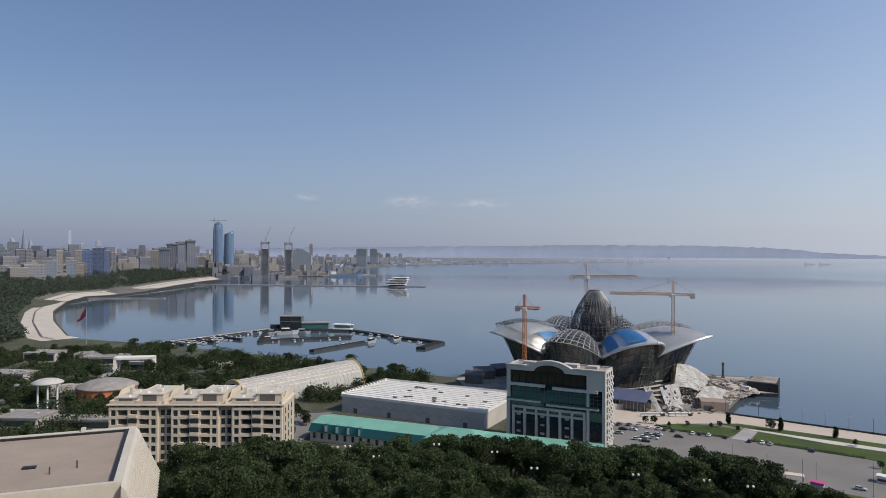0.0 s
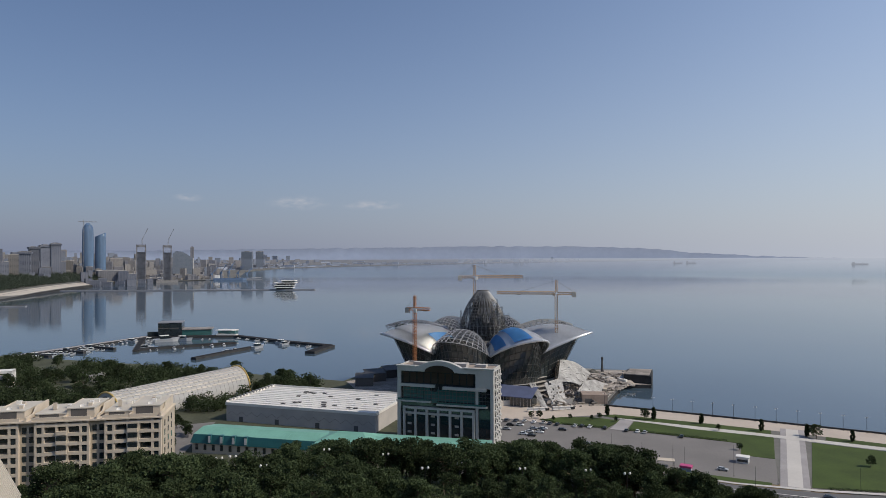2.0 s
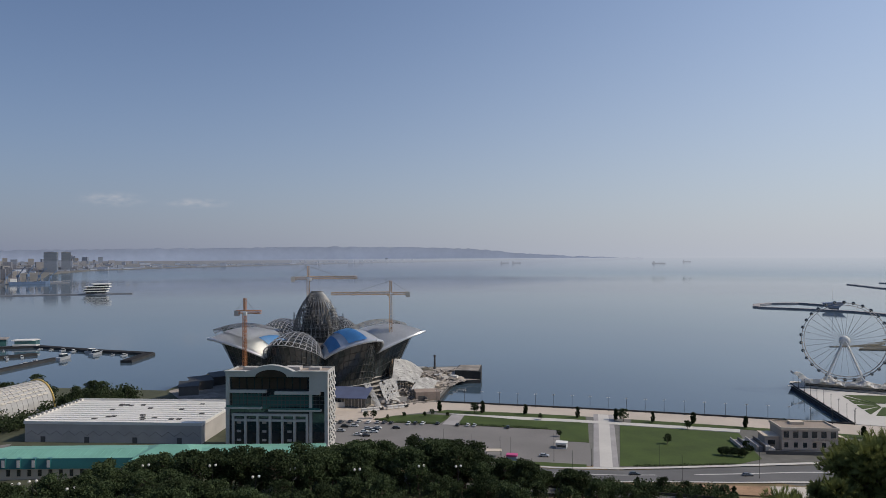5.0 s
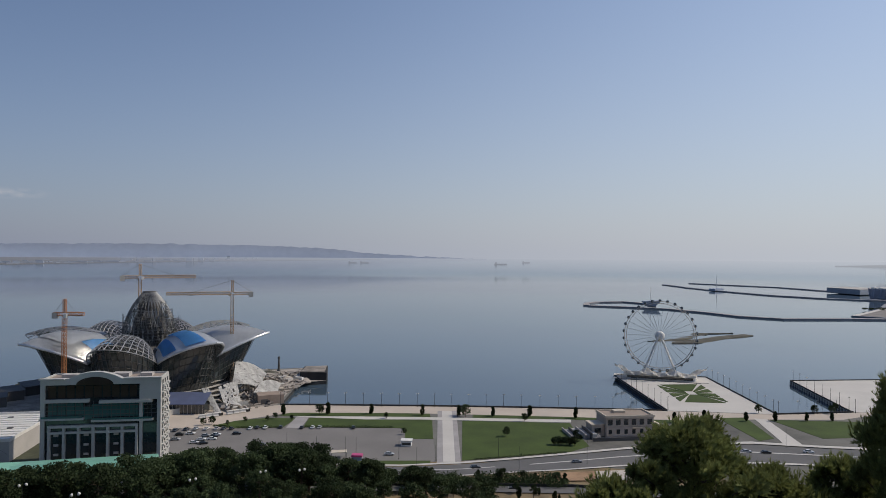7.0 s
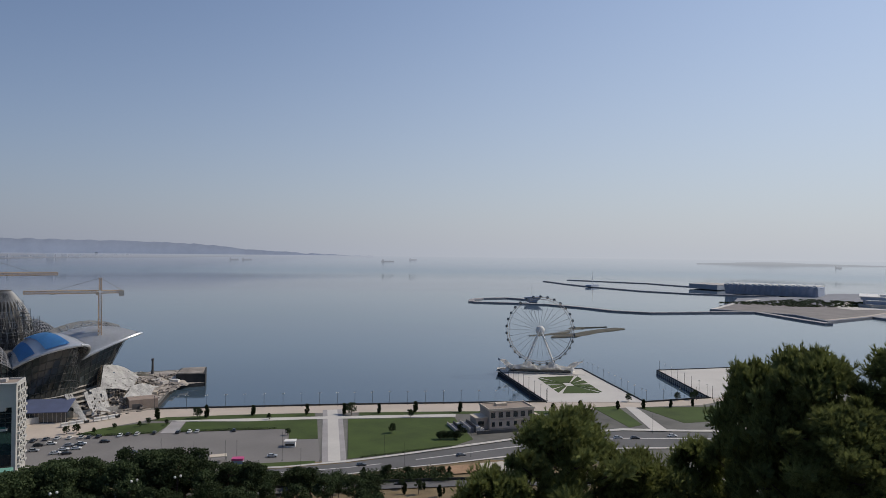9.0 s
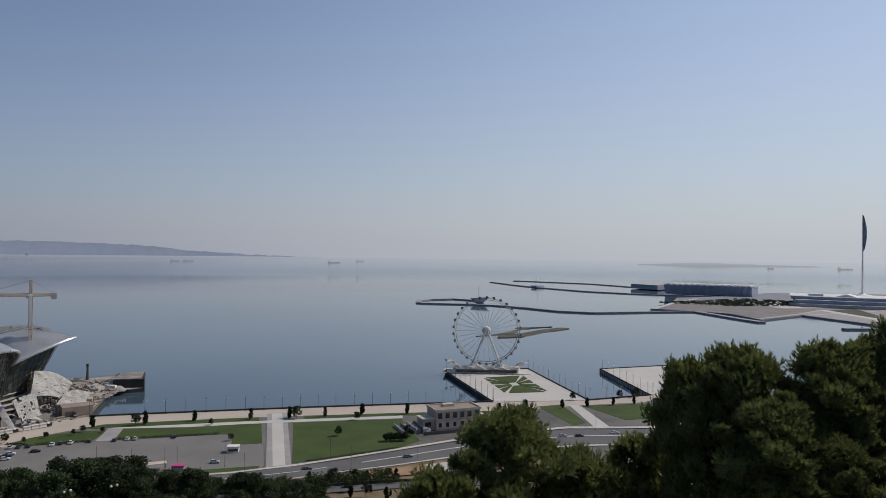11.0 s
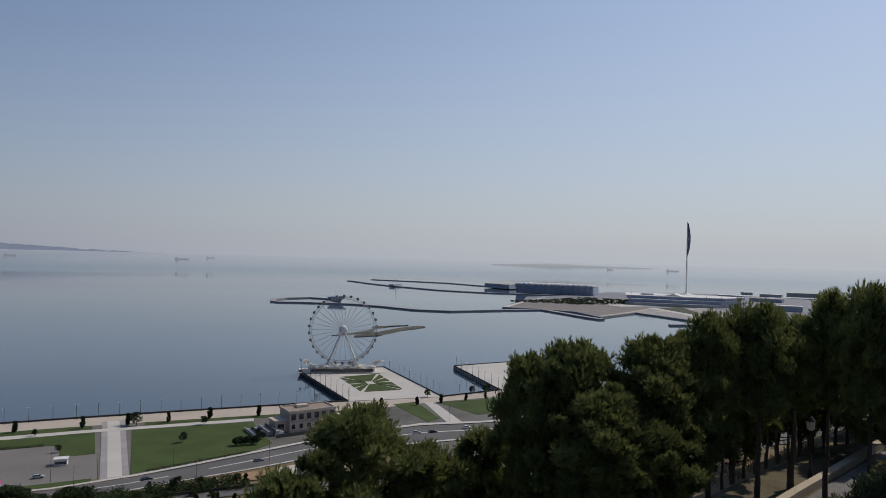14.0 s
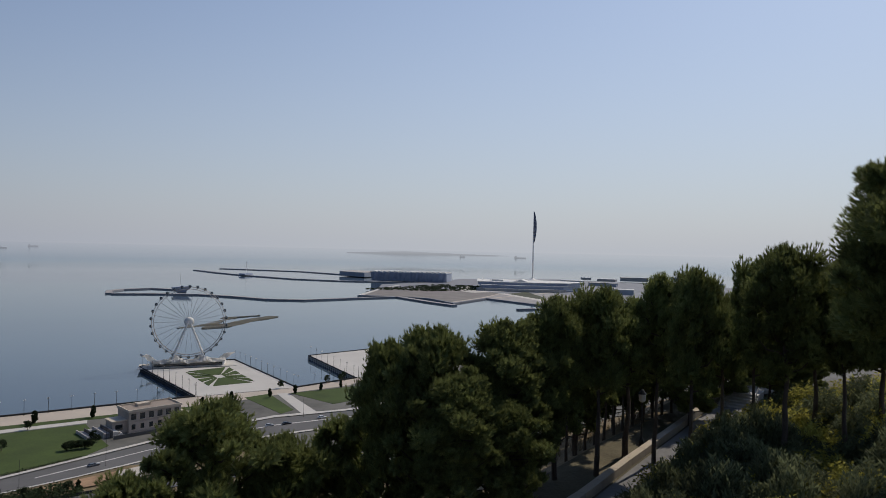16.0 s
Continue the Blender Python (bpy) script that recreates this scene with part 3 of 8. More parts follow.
    part("roof", a_box(0.6, 2.4, H - 2, W - 0.6, D - 0.6, H - 1.4), "roofgravel", t)
    for k, (a, b) in enumerate(((0.2, 0.8), (W - 0.8, W - 0.2))):
        part("parapet", a_box(a, 1.3, H - 2, b, D, H - 0.7), "stone", t)
    part("parapet", a_box(0.3, D - 0.5, H - 2, W - 0.3, D, H - 0.7), "stone", t)
    part("glazing", a_box(1.75, 1.02, 0, W - 1.55, 1.19, H - 3.3), "glass", t, "dark glass front")
    # glazing behind: dark loggia on top, teal bands, tall windows below
    me = shared(a_box(-1.5, 0, -2.5, 1.5, 0.12, 2.5), "pane", "brownglass")
    for k in range(10):
        put("pane", me, t, 4.4 + k * 3.55, 0.85, 31.2)
    me = shared(a_box(-1.7, 0, -2.7, 1.7, 0.12, 2.7), "pane", "teal_glass")
    for k in range(11):
        put("pane", me, t, 4.4 + k * 3.46, 0.85, 23.7 if k < 4 else (22.2 if k == 4 else 23.2))
    rod = shared(a_box(-0.09, -0.12, 0, 0.09, 0.02, 7.2), "mullion", "darksteel")
    for k in range(24):
        put("mullion", rod, t, 2.8 + k * 1.78, 0.83, 20.0)
    rail = shared(a_box(2.0, -0.1, -0.12, W - 2.0, 0.02, 0.12), "transom", "darksteel")
    for z in (21.6, 23.4, 25.2):
        put("transom", rail, t, 0, 0.8, z)
    # the dark arched head of the loggia
    bm = fresh()
    arch = [(W * 0.45 + 7.4 * math.cos(math.pi * k / 14), H - 3.3 + 3.4 * math.sin(math.pi * k / 14)) for k in range(15)]
    A = [bm.verts.new((x, -0.56, z)) for x, z in arch]
    B = [bm.verts.new((x, -0.4, z)) for x, z in arch]
    bm.faces.new(A)
    bm.faces.new(B[::-1])
    for i in range(15):
        bm.faces.new((A[i], A[(i + 1) % 15], B[(i + 1) % 15], B[i]))
    part("arched_glazing", bm, "brownglass", t, "dark arched window under the parapet")
    part("cornice", a_box(-0.4, -0.75, H - 1.0, W * 0.2, 1.3, H - 0.45), "stone", t)
    part("cornice", a_box(W * 0.7, -0.75, H - 1.0, W + 0.4, 1.3, H - 0.45), "stone", t)
    w = 35.5 / 6
    op = [(3.0 + (i + 0.5) * w, 9.1, w - 1, 15.2) for i in range(6)]
    pier = shared(a_box(-0.5, -0.5, 1.0, 0.5, 1.04, 17.2), "pier", "stone")
    for i in range(7):
        put("pier", pier, t, 3.5 + i * (34.5 / 6), 0, 0)
    part("lintel", a_box(3.0, -0.45, 16.4, 38.5, 1.0, 17.4), "stone", t)
    part("lintel", a_box(3.02, -0.42, 13.9, 38.48, 0.9, 14.8), "stone", t)
    for x0, y0, x1, y1, h in ((6, 6, 12, 10, 3.4), (16, 7, 20, 10, 2.6), (26, 6, 33, 11, 3.8), (37, 8, 42, 12, 2.8)):
        part("rooftop_unit", a_box(x0, y0, H - 1.4, x1, y1, H - 1.4 + h * 0.45), "hallwall", t)
    me = shared(a_box(-2.2, 0, -7.4, 2.2, 0.12, 7.4), "window", "glass")
    for x, z, w, h in op:
        put("window", me, t, x, 0.86, z)
    me = shared(a_box(-1.0, 0, -0.5, 1.0, 0.1, 0.5), "spandrel", "hallwall")
    for x, z, w, h in op[::2]:
        for q in (-4, 0, 4):
            put("spandrel", me, t, x, 0.74, z + q)
    # terraces with plants
    for x0, x1, z in ((0.5, 16.6, 20.4), (20.4, W - 3.4, 19.4)):
        part("railing", a_box(x0, -0.5, z, x1, -0.35, z + 0.9), "teal_glass", t)
        part("planter", a_box(x0 + 1, -0.2, z, x1 - 1, 0.2, z + 0.55), "leaf", t, "green plants along a terrace")
    # side with balconies
    me = shared(a_box(0, -1.3, -0.45, 0.95, 1.3, 0.45), "balcony", "stone")
    mw = shared(a_box(0, -1.0, -0.9, 0.08, 1.0, 0.9), "window", "glass")
    for j in range(10):
        for y in (3.6, 7.6, 11.6):
            put("balcony", me, t, W, y, 4 + j * 3.2)
            put("window", mw, t, W + 0.02, y, 5.6 + j * 3.2)
    return t


hotel()


def hall():
    t = thing("exhibition_hall", "long low hall with a pale ribbed sheet roof", "building", at=(21.5, 342, 2.5), turn=-27)
    # x runs along the near wall to the left corner, y to the back
    W, D, H = 88.0, 48.0, 10.0
    part("wall", a_box(-W, 0, 0, 0, D, H - 1.2), "hallwall", t, "grey rendered wall")
    bm = fresh()
    box(bm, -W - 0.4, -0.4, H - 1.2, 0.4, 0.1, H + 0.2)
    box(bm, -W - 0.4, D - 0.1, H - 1.2, 0.4, D + 0.4, H + 0.9)
    box(bm, -W - 0.4, 0, H - 1.2, -W + 0.1, D, H + 0.9)
    box(bm, -0.1, 0, H - 1.2, 0.4, D, H + 0.2)
    part("parapet", bm, "hallroof", t)
    part("roof", a_box(-W, 0.1, H - 1.2, 0, D, H - 0.15), "hallroof", t, "pale sheet roof with raised ribs")
    me = shared(a_box(-W, -0.12, 0, 0, 0.12, 0.3), "roof_rib", "hallroof")
    for k in range(10):
        put("roof_rib", me, t, 0, 4 + k * 4.4, H - 0.16)
    me = shared(a_box(-1.1, -0.8, 0, 1.1, 0.8, 0.5), "skylight", "shadowgrey")
    rnd = random.Random(4)
    for k in range(20):
        put("skylight", me, t, -4 - rnd.random() * 60, 3 + rnd.random() * 40, H - 0.15)
    # folded trim along the near wall, and a few doors
    up = shared(bar(fresh(), (0, -0.14, 3.4), (3.1, -0.14, 5.6), 0.1, 4), "trim", "parkroof")
    dn = shared(bar(fresh(), (0, -0.14, 5.6), (3.1, -0.14, 3.4), 0.1, 4), "trim", "parkroof")
    for k in range(28):
        put("trim", dn if k % 2 else up, t, -W + 0.4 + k * 3.1, 0, 0)
    for x in (-80, -58, -34, -12):
        part("door", a_box(x, -0.08, 0, x + 2.4, 0.02, 2.8), "shadowgrey", t)
    me = shared(a_box(-0.5, -0.5, 0, 0.5, 0.6, 1.2), "hall_vent", "steel")
    for k in range(14):
        put("roof_vent", me, t, -W + 0.2, 3 + k * 3.2, H + 0.4)
    return t


hall()


def green_house():
    t = thing("green_roofed_building", "long low building with a teal metal mansard roof", "building", at=(-64, 322, 2.5), turn=-22.5)
    W, D, H = 136.0, 20.0, 6.4
    part("wall", a_box(0.6, 0.8, -4, W, D, H), "cream", t, "pale rendered wall")
    bm = fresh()
    prof = [(0, H - 1.6), (0.7, H + 2.4), (8.5, H + 4.0), (D - 1.0, H + 2.4), (D + 0.2, H - 1.6)]
    A = [bm.verts.new((0 if z < H else 1.4, y, z)) for y, z in prof]
    B = [bm.verts.new((W, y, z)) for y, z in prof]
    for i in range(1, 3):
        bm.faces.new((A[i], B[i], B[i + 1], A[i + 1]))
    bm.faces.new(A)
    bm.faces.new(B[::-1])
    part("roof", bm, "green_roof", t, "teal sheet roof")
    bm = fresh()
    for (ya, za), (yb, zb) in ((prof[0], prof[1]), (prof[3], prof[4])):
        v = [bm.verts.new(c) for c in ((0 if za < H else 1.4, ya, za), (W, ya, za), (W, yb, zb), (0 if zb < H else 1.4, yb, zb))]
        bm.faces.new(v)
        v2 = [bm.verts.new(c.co + Vector((0, 0.25, -0.1))) for c in v]
        bm.faces.new(v2[::-1])
    part("mansard", bm, "green_dark", t, "teal lower roof, its shade in the colour")
    seam = shared(bar(fresh(), (0, 0.8, H + 2.45), (0, 8.5, H + 4.05), 0.07, 4), "roof_seam", "green_roof")
    for k in range(60):
        put("roof_seam", seam, t, 3 + k * 2.2, 0, 0)
    # dormers
    for k in range(4):
        d = part("dormer", a_box(9 + k * 6, -0.1, H - 1.4, 10.7 + k * 6, 1.6, H + 2.6), "green_dark", t)
        part("pane", a_box(9.25 + k * 6, -0.16, H - 1.0, 10.45 + k * 6, -0.08, H + 1.9), "hallroof", d)
    # the raised hipped middle
    bm = fresh()
    x0, x1, y0, y1 = 62, 88, -3.2, D * 0.75
    b = [bm.verts.new(c) for c in ((x0, y0, H + 2.6), (x1, y0, H + 2.6), (x1, y1, H + 3.4), (x0, y1, H + 3.4))]
    r = [bm.verts.new(c) for c in ((x0 + 8, (y0 + y1) / 2, H + 6.2), (x1 - 7, (y0 + y1) / 2, H + 6.2))]
    for f in ((b[0], b[1], r[1], r[0]), (b[1], b[2], r[1]), (b[2], b[3], r[0], r[1]), (b[3], b[0], r[0]), (b[3], b[2], b[1], b[0])):
        bm.faces.new(f)
    part("hipped_roof", bm, "green_roof", t)
    part("entrance_wall", a_box(x0 + 1, y0 + 1, -4, x1 - 1, 1, H + 2.6), "cream", t)
    bm = fresh()
    for q in range(8):
        a0, a1 = math.pi / 2 * q / 8, math.pi / 2 * (q + 1) / 8
        v = [bm.verts.new(c) for c in ((x0 - 0.5, y0 - 2.4 * math.sin(a1) * 0.6, H + 2.7 - 2.6 * (1 - math.cos(a1))), (x1 + 0.5, y0 - 2.4 * math.sin(a1) * 0.6, H + 2.7 - 2.6 * (1 - math.cos(a1))), (x1 + 0.5, y0 - 2.4 * math.sin(a0) * 0.6, H + 2.7 - 2.6 * (1 - math.cos(a0))), (x0 - 0.5, y0 - 2.4 * math.sin(a0) * 0.6, H + 2.7 - 2.6 * (1 - math.cos(a0))))]
        bm.faces.new(v)
    part("canopy", bm, "green_dark", t, "curved teal canopy")
    me = shared(a_box(-0.7, -0.05, -1.3, 0.7, 0.1, 1.3), "window", "glass")
    for k in range(30):
        if not 60 < 3 + k * 4.2 < 90:
            put("window", me, t, 3 + k * 4.2, 0.72, 3.0)
    return t


green_house()


def apartments():
    t = thing("apartment_block", "beige nine-storey apartment block with loggias", "building", at=(-117, 236, 6.0), turn=0.8)
    t.matrix_world = t.matrix_world @ Matrix.Diagonal((1.06, 1, 1, 1))
    W, D, H, F = 57.5, 20.0, 32.5, 3.1
    part("wall", a_box(0, 1.5, 0, W, D, H), "beige", t)
    bm = fresh()
    loggia = shared(a_box(-1.6, 0, -1.1, 1.6, 0.1, 1.1), "loggia_glazing", "glass")
    slim = shared(a_box(-0.62, 0, -1.0, 0.62, 0.1, 1.0), "window", "glass")
    frame_me = shared(a_box(-0.75, -0.06, -1.15, 0.75, 0.02, -1.0), "sill", "cream")
    gb = shared(a_box(-1.45, -0.75, -0.05, 1.45, 0.35, 1.15), "balcony_front", "cream")
    gg = shared(a_box(-1.35, -0.65, 1.16, 1.35, 0.3, 2.6), "balcony_glazing", "glass")
    # projecting bays and the recesses between them
    for x0, x1 in ((0.5, 16), (21, 36), (41, 57)):
        for j in range(10):
            z = H - 0.6 - j * F
            box(bm, x0, 0, z - 1.05, x1, 1.5, z)
        w = (x1 - x0) / 15.0
        cuts = [x0 + w * q for q in (0, 2.2, 6.0, 9.0, 12.8, 15.0)]
        for i, c in enumerate(cuts):
            box(bm, c - 0.3, 0.04, 0, c + 0.3, 1.5, H)
        for i in range(5):
            c = (cuts[i] + cuts[i + 1]) / 2
            for j in range(10):
                z = H - 0.6 - 1.25 - 0.92 - j * F
                if i in (1, 3):
                    put("loggia_glazing", loggia, t, c, 1.36, z + 0.08)
                elif i == 2:
                    put("balcony_front", gb, t, c, 0, z - 1.4)
                    if (j * 5 + int(c)) % 4:
                        put("balcony_glazing", gg, t, c, 0, z - 1.4)
                    else:
                        put("loggia_glazing", loggia, t, c, 1.36, z + 0.08)
                else:
                    box(bm, cuts[i], 0.3, z - 1, cuts[i + 1], 1.5, z + 1)
                    put("window", slim, t, c, 0.22, z)
    part("bay", bm, "cream", t, "cream projecting bays")
    pw = shared(prism(fresh(), [(0.2, 0), (19, 0), (19, 3.4), (9, 3.4), (6.5, 1.4), (0.2, 1.2)], -0.2, 0.2, Matrix(((0, 0, 1, 0), (1, 0, 0, 0), (0, 1, 0, 0), (0, 0, 0, 1)))), "party_wall", "cream")
    for x in (0.6, 8.9, 18.2, 28.9, 38.4, 47.9, 57.0):
        put("party_wall", pw, t, x, 0, H + 0.4)
    ch = shared(a_box(-0.5, -0.4, 0, 0.5, 0.4, 2.2), "chimney", "cream")
    for x, y in ((4, 9), (13.5, 12), (24, 8), (33.5, 11), (43, 9), (52.5, 12), (15, 6), (35, 6)):
        put("chimney", ch, t, x, y, H + 2.4)
    for x in (17.5, 19.5, 37.5, 39.5):
        for j in range(10):
            put("window", slim, t, x, 1.42, H - 2.7 - j * F)
            put("sill", frame_me, t, x, 1.46, H - 2.7 - j * F)
    for y in (4.5, 9.5, 14.5):
        for j in range(10):
            put("window", slim, t, W + 0.05, y, H - 2.7 - j * F, 90)
    part("cornice", a_box(-0.4, -0.4, H, W + 0.4, D + 0.4, H + 0.45), "cream", t)
    # stepped attic with terraces
    rnd = random.Random(3)
    for x0, x1, h in ((1, 9, 1.5), (9, 17, 2.8), (20, 29, 1.5), (29, 37, 3.0), (40, 48, 1.5), (48, 56.5, 3.0)):
        a = part("attic", a_box(x0, 3 + (h > 3) * 2, H + 0.4, x1, D - 2, H + 0.4 + h), "cream", t, "cream rooftop storey")
        part("coping", a_box(x0 - 0.25, 2.75 + (h > 3) * 2, H + 0.4 + h, x1 + 0.25, D - 1.75, H + 0.7 + h), "lightconc", a)
        # flat dark panel in place of the shade inside the attic opening
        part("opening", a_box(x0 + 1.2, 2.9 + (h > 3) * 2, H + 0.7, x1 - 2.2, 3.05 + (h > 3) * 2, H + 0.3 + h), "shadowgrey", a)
        part("parapet", a_box(x0, 0.1, H + 0.4, x1 - 0.4, 0.45, H + 1.5), "cream", t)
        for q in range(2):
            xx, yy = x0 + 1.5 + rnd.random() * 5, 7 + rnd.random() * 8
            part("rooftop_unit", a_box(xx, yy, H + 0.7 + h, xx + 1.4, yy + 1.2, H + 1.7 + h), "hallroof", t)
    dish = fresh()
    lathe(dish, [(0.05, 0), (0.5, 0.1), (0.8, 0.28), (0.78, 0.3), (0.48, 0.14), (0.05, 0.05)], 12, pose(0, 0, 0, 60, 0, 0))
    dm = shared(dish, "satellite_dish", "white")
    for x, y, z in ((12, 5, 3.6), (33, 5, 3.8), (53, 5.2, 3.8), (44, 4, 2.3), (6, 4, 2.3)):
        put("satellite_dish", dm, t, x, y, H + z)
    return t


apartments()


def near_roof():
    t = thing("office_building", "pale concrete building with a brown felt roof and finned eaves", "building", at=(-42, 88.4, 40), turn=21.2)
    W, D, H = 48.0, 31.0, 22.0
    part("wall", a_box(-W, 0.6, -30, -3.4, D - 0.6, H - 1.2), "lightconc", t)
    part("roof", a_box(-W, 0.7, H - 1.2, -1.0, D - 1.2, H - 0.55), "roofgravel", t, "flat brown felt roof")
    part("parapet", a_box(-W, 0, H - 4.2, 0, 0.7, H), "lightconc", t, "white front parapet")
    part("parapet", a_box(-W, D - 1.2, H - 2.2, 0, D, H - 0.1), "lightconc", t)
    part("parapet", a_box(-1.0, 0.7, H - 4, 0, D - 1.2, H), "lightconc", t, "white side parapet")
    part("gutter", a_box(-1.6, 0.7, H - 0.54, -1.0, D - 1.2, H - 0.2), "black", t, "dark gutter strip")
    part("gutter", a_box(-W, D - 1.6, H - 0.54, -1.6, D - 1.2, H - 0.2), "black", t)
    # slanted skirt with fins
    bm = fresh()
    v = [bm.verts.new(c) for c in ((0, -1, H - 0.3), (0.5, -1, H - 0.8), (3.2, -1, H - 7.5), (2.6, -1, H - 7.5), (0, -1, H - 3.5), (0, D, H - 0.3), (0.5, D, H - 0.8), (3.2, D, H - 7.5), (2.6, D, H - 7.5), (0, D, H - 3.5))]
    for f in ((0, 1, 6, 5), (1, 2, 7, 6), (2, 3, 8, 7), (3, 4, 9, 8), (0, 4, 3, 2, 1), (5, 6, 7, 8, 9)):
        bm.faces.new([v[i] for i in f])
    part("skirt", bm, "lightconc", t, "slanted white side wall")
    fm = fresh()
    prism(fm, [(0.45, H - 1.4), (0.9, H - 1.4), (3.9, H - 8), (3.1, H - 8)], -0.28, 0.28, Matrix(((1, 0, 0, 0), (0, 0, 1, 0), (0, 1, 0, 0), (0, 0, 0, 1))))
    me = shared(fm, "fin", "lightconc")
    for k in range(22):
        put("fin", me, t, 0, 0.2 + k * 1.4, 0)
    # small things on the roof
    part("roof_hatch", a_box(-13.6, 12, H - 0.55, -11.9, 13, H - 0.3), "black", t)
    for x, y in ((-6.5, 10.5), (-9.6, 8.6), (-16.2, 7.2)):
        part("vent_pipe", bar(fresh(), (x, y, H - 0.6), (x, y, H + 0.5), 0.1, 8), "darksteel", t)
    part("roof_box", a_box(-18, 5, H - 0.6, -15.4, 6, H + 0.6), "lightconc", t)
    part("roof_edge_box", a_box(-8.4, D - 1.1, H - 0.1, -7.7, D - 0.4, H + 0.5), "lightconc", t)
    return t


near_roof()


def glass_tube():
    t = thing("vaulted_gallery", "long white translucent barrel-vaulted gallery", "building", at=(-63.5, 471, 2.5), turn=0)
    d = Vector((-66, -92, 0))
    L = d.length
    t.matrix_world = pose(-63.5, 471, 2.5, 0, 0, math.degrees(math.atan2(d.y, d.x)))
    R, E = 11.5, 15.5
    L *= 0.87
    bm = fresh()
    n = 18
    ring = [[bm.verts.new((x, R * math.cos(math.pi * i / n), E * math.sin(math.pi * i / n))) for i in range(n + 1)] for x in (0, L)]
    for i in range(n):
        bm.faces.new((ring[0][i], ring[0][i + 1], ring[1][i + 1], ring[1][i]))
    for r in ring:
        bm.faces.new(r)
    part("vault", bm, "vault", t, "pale curved roof", smooth=False)
    pm = fresh()
    prism(pm, [(1.75 * abs(math.cos(math.pi * q / 6)) ** 0.6 * (1 if math.cos(math.pi * q / 6) > 0 else -1), 0.8 * abs(math.sin(math.pi * q / 6)) ** 0.6 * (1 if math.sin(math.pi * q / 6) > 0 else -1)) for q in range(12)], 0, 0.14)
    me = shared(pm, "roof_panel", "vault_panel")
    for i in range(3, n - 2):
        a = math.pi * (i + 0.5) / n
        for k in range(int(L / 4.2)):
            o = new("roof_panel", me)
            o.parent = t
            o.matrix_local = Matrix.Translation((2.2 + k * 4.2 + (i % 2) * 2.1, R * math.cos(a), E * math.sin(a) - 0.05)) @ pose(0, 0, 0, math.degrees(math.atan2(E * math.sin(a), R * math.cos(a))) - 90, 0, 0)
    me = fresh()
    for i in range(n):
        a0, a1 = math.pi * i / n, math.pi * (i + 1) / n
        bar(me, (0, R * 1.01 * math.cos(a0), E * 1.01 * math.sin(a0)), (0, R * 1.01 * math.cos(a1), E * 1.01 * math.sin(a1)), 0.09, 4)
    me = shared(me, "rib", "steel")
    for k in range(28):
        put("rib", me, t, k * L / 27, 0, 0)
    for x in (0, L):
        bm = fresh()
        for i in range(n):
            a0, a1 = math.pi * i / n, math.pi * (i + 1) / n
            bar(bm, (x, R * 1.04 * math.cos(a0), E * 1.03 * math.sin(a0)), (x, R * 1.04 * math.cos(a1), E * 1.03 * math.sin(a1)), 0.5, 6)
        part("end_arch", bm, "gold", t, "golden arch at the end")
    # dark panel on the closed end puts the open arch's shade in colour
    part("opening", prism(fresh(), [(0.86 * R * math.cos(math.pi * i / n), 0.88 * E * math.sin(math.pi * i / n)) for i in range(n + 1)], L + 0.02, L + 0.1, Matrix(((0, 0, 1, 0), (1, 0, 0, 0), (0, 1, 0, 0), (0, 0, 0, 1)))), "glass", t, "dark panel for the vault's open end")
    return t


glass_tube()


# ---- the flower-shaped mall under construction ----
MC = Vector((104, 460, 2.5))


def petal_point(s, k):
    """s from -1 to 1 across, k from 0 at the inner ridge to 1 at the outer rim."""
    rs, rt = 50.0, 75.0
    a = radians(22.5) * s
    rim_r = rs + (rt - rs) * (1 - abs(s) ** 1.25)
    rim_z = 26 + 11.5 * (1 - abs(s) ** 1.6)
    in_r, in_z = 27.0, 38.5 - 9 * abs(s) ** 2.2
    r = in_r + (rim_r - in_r) * k
    z = in_z + (rim_z - in_z) * k ** 1.5 + 5.0 * math.sin(math.pi * min(1, k * 0.95)) * (1 - abs(s) ** 2)
    ang = a
    return Vector((r * math.cos(ang), r * math.sin(ang), z))


def petal_mesh(lift=0.0, thick=0.5, s0=-1.0, s1=1.0, k0=0.0, k1=1.0, n=24, q=12):
    bm = fresh()
    top = [[bm.verts.new(petal_point(s0 + (s1 - s0) * i / n, k0 + (k1 - k0) * j / q) + Vector((0, 0, lift))) for j in range(q + 1)] for i in range(n + 1)]
    for i in range(n):
        for j in range(q):
            bm.faces.new((top[i][j], top[i + 1][j], top[i + 1][j + 1], top[i][j + 1]))
    bmesh.ops.solidify(bm, geom=bm.faces[:], thickness=thick)
    return bm


def lattice_mesh(r=0.28, n=16, q=9):
    bm = fresh()
    P = [[petal_point(-1 + 2 * i / n, j / q) for j in range(q + 1)] for i in range(n + 1)]
    for i in range(n + 1):
        for j in range(q + 1):
            if j < q:
                bar(bm, P[i][j], P[i][j + 1], r, 3)
            if i < n:
                bar(bm, P[i][j], P[i + 1][j], r, 3)
                if j < q:
                    bar(bm, P[i][j], P[i + 1][j + 1], r * 0.8, 3)
    return bm


def mall():
    t = thing("shopping_mall", "flower-shaped mall under construction, silver petals round a lattice spire", "building", at=MC, turn=0)
    clad = mesh_of(petal_mesh(0.5, 0.6), "petal")
    clad.materials.append(M["silver"])
    clad.shade_smooth()
    lat = shared(lattice_mesh(), "petal_lattice", "steel")
    rim = fresh()
    for i in range(32):
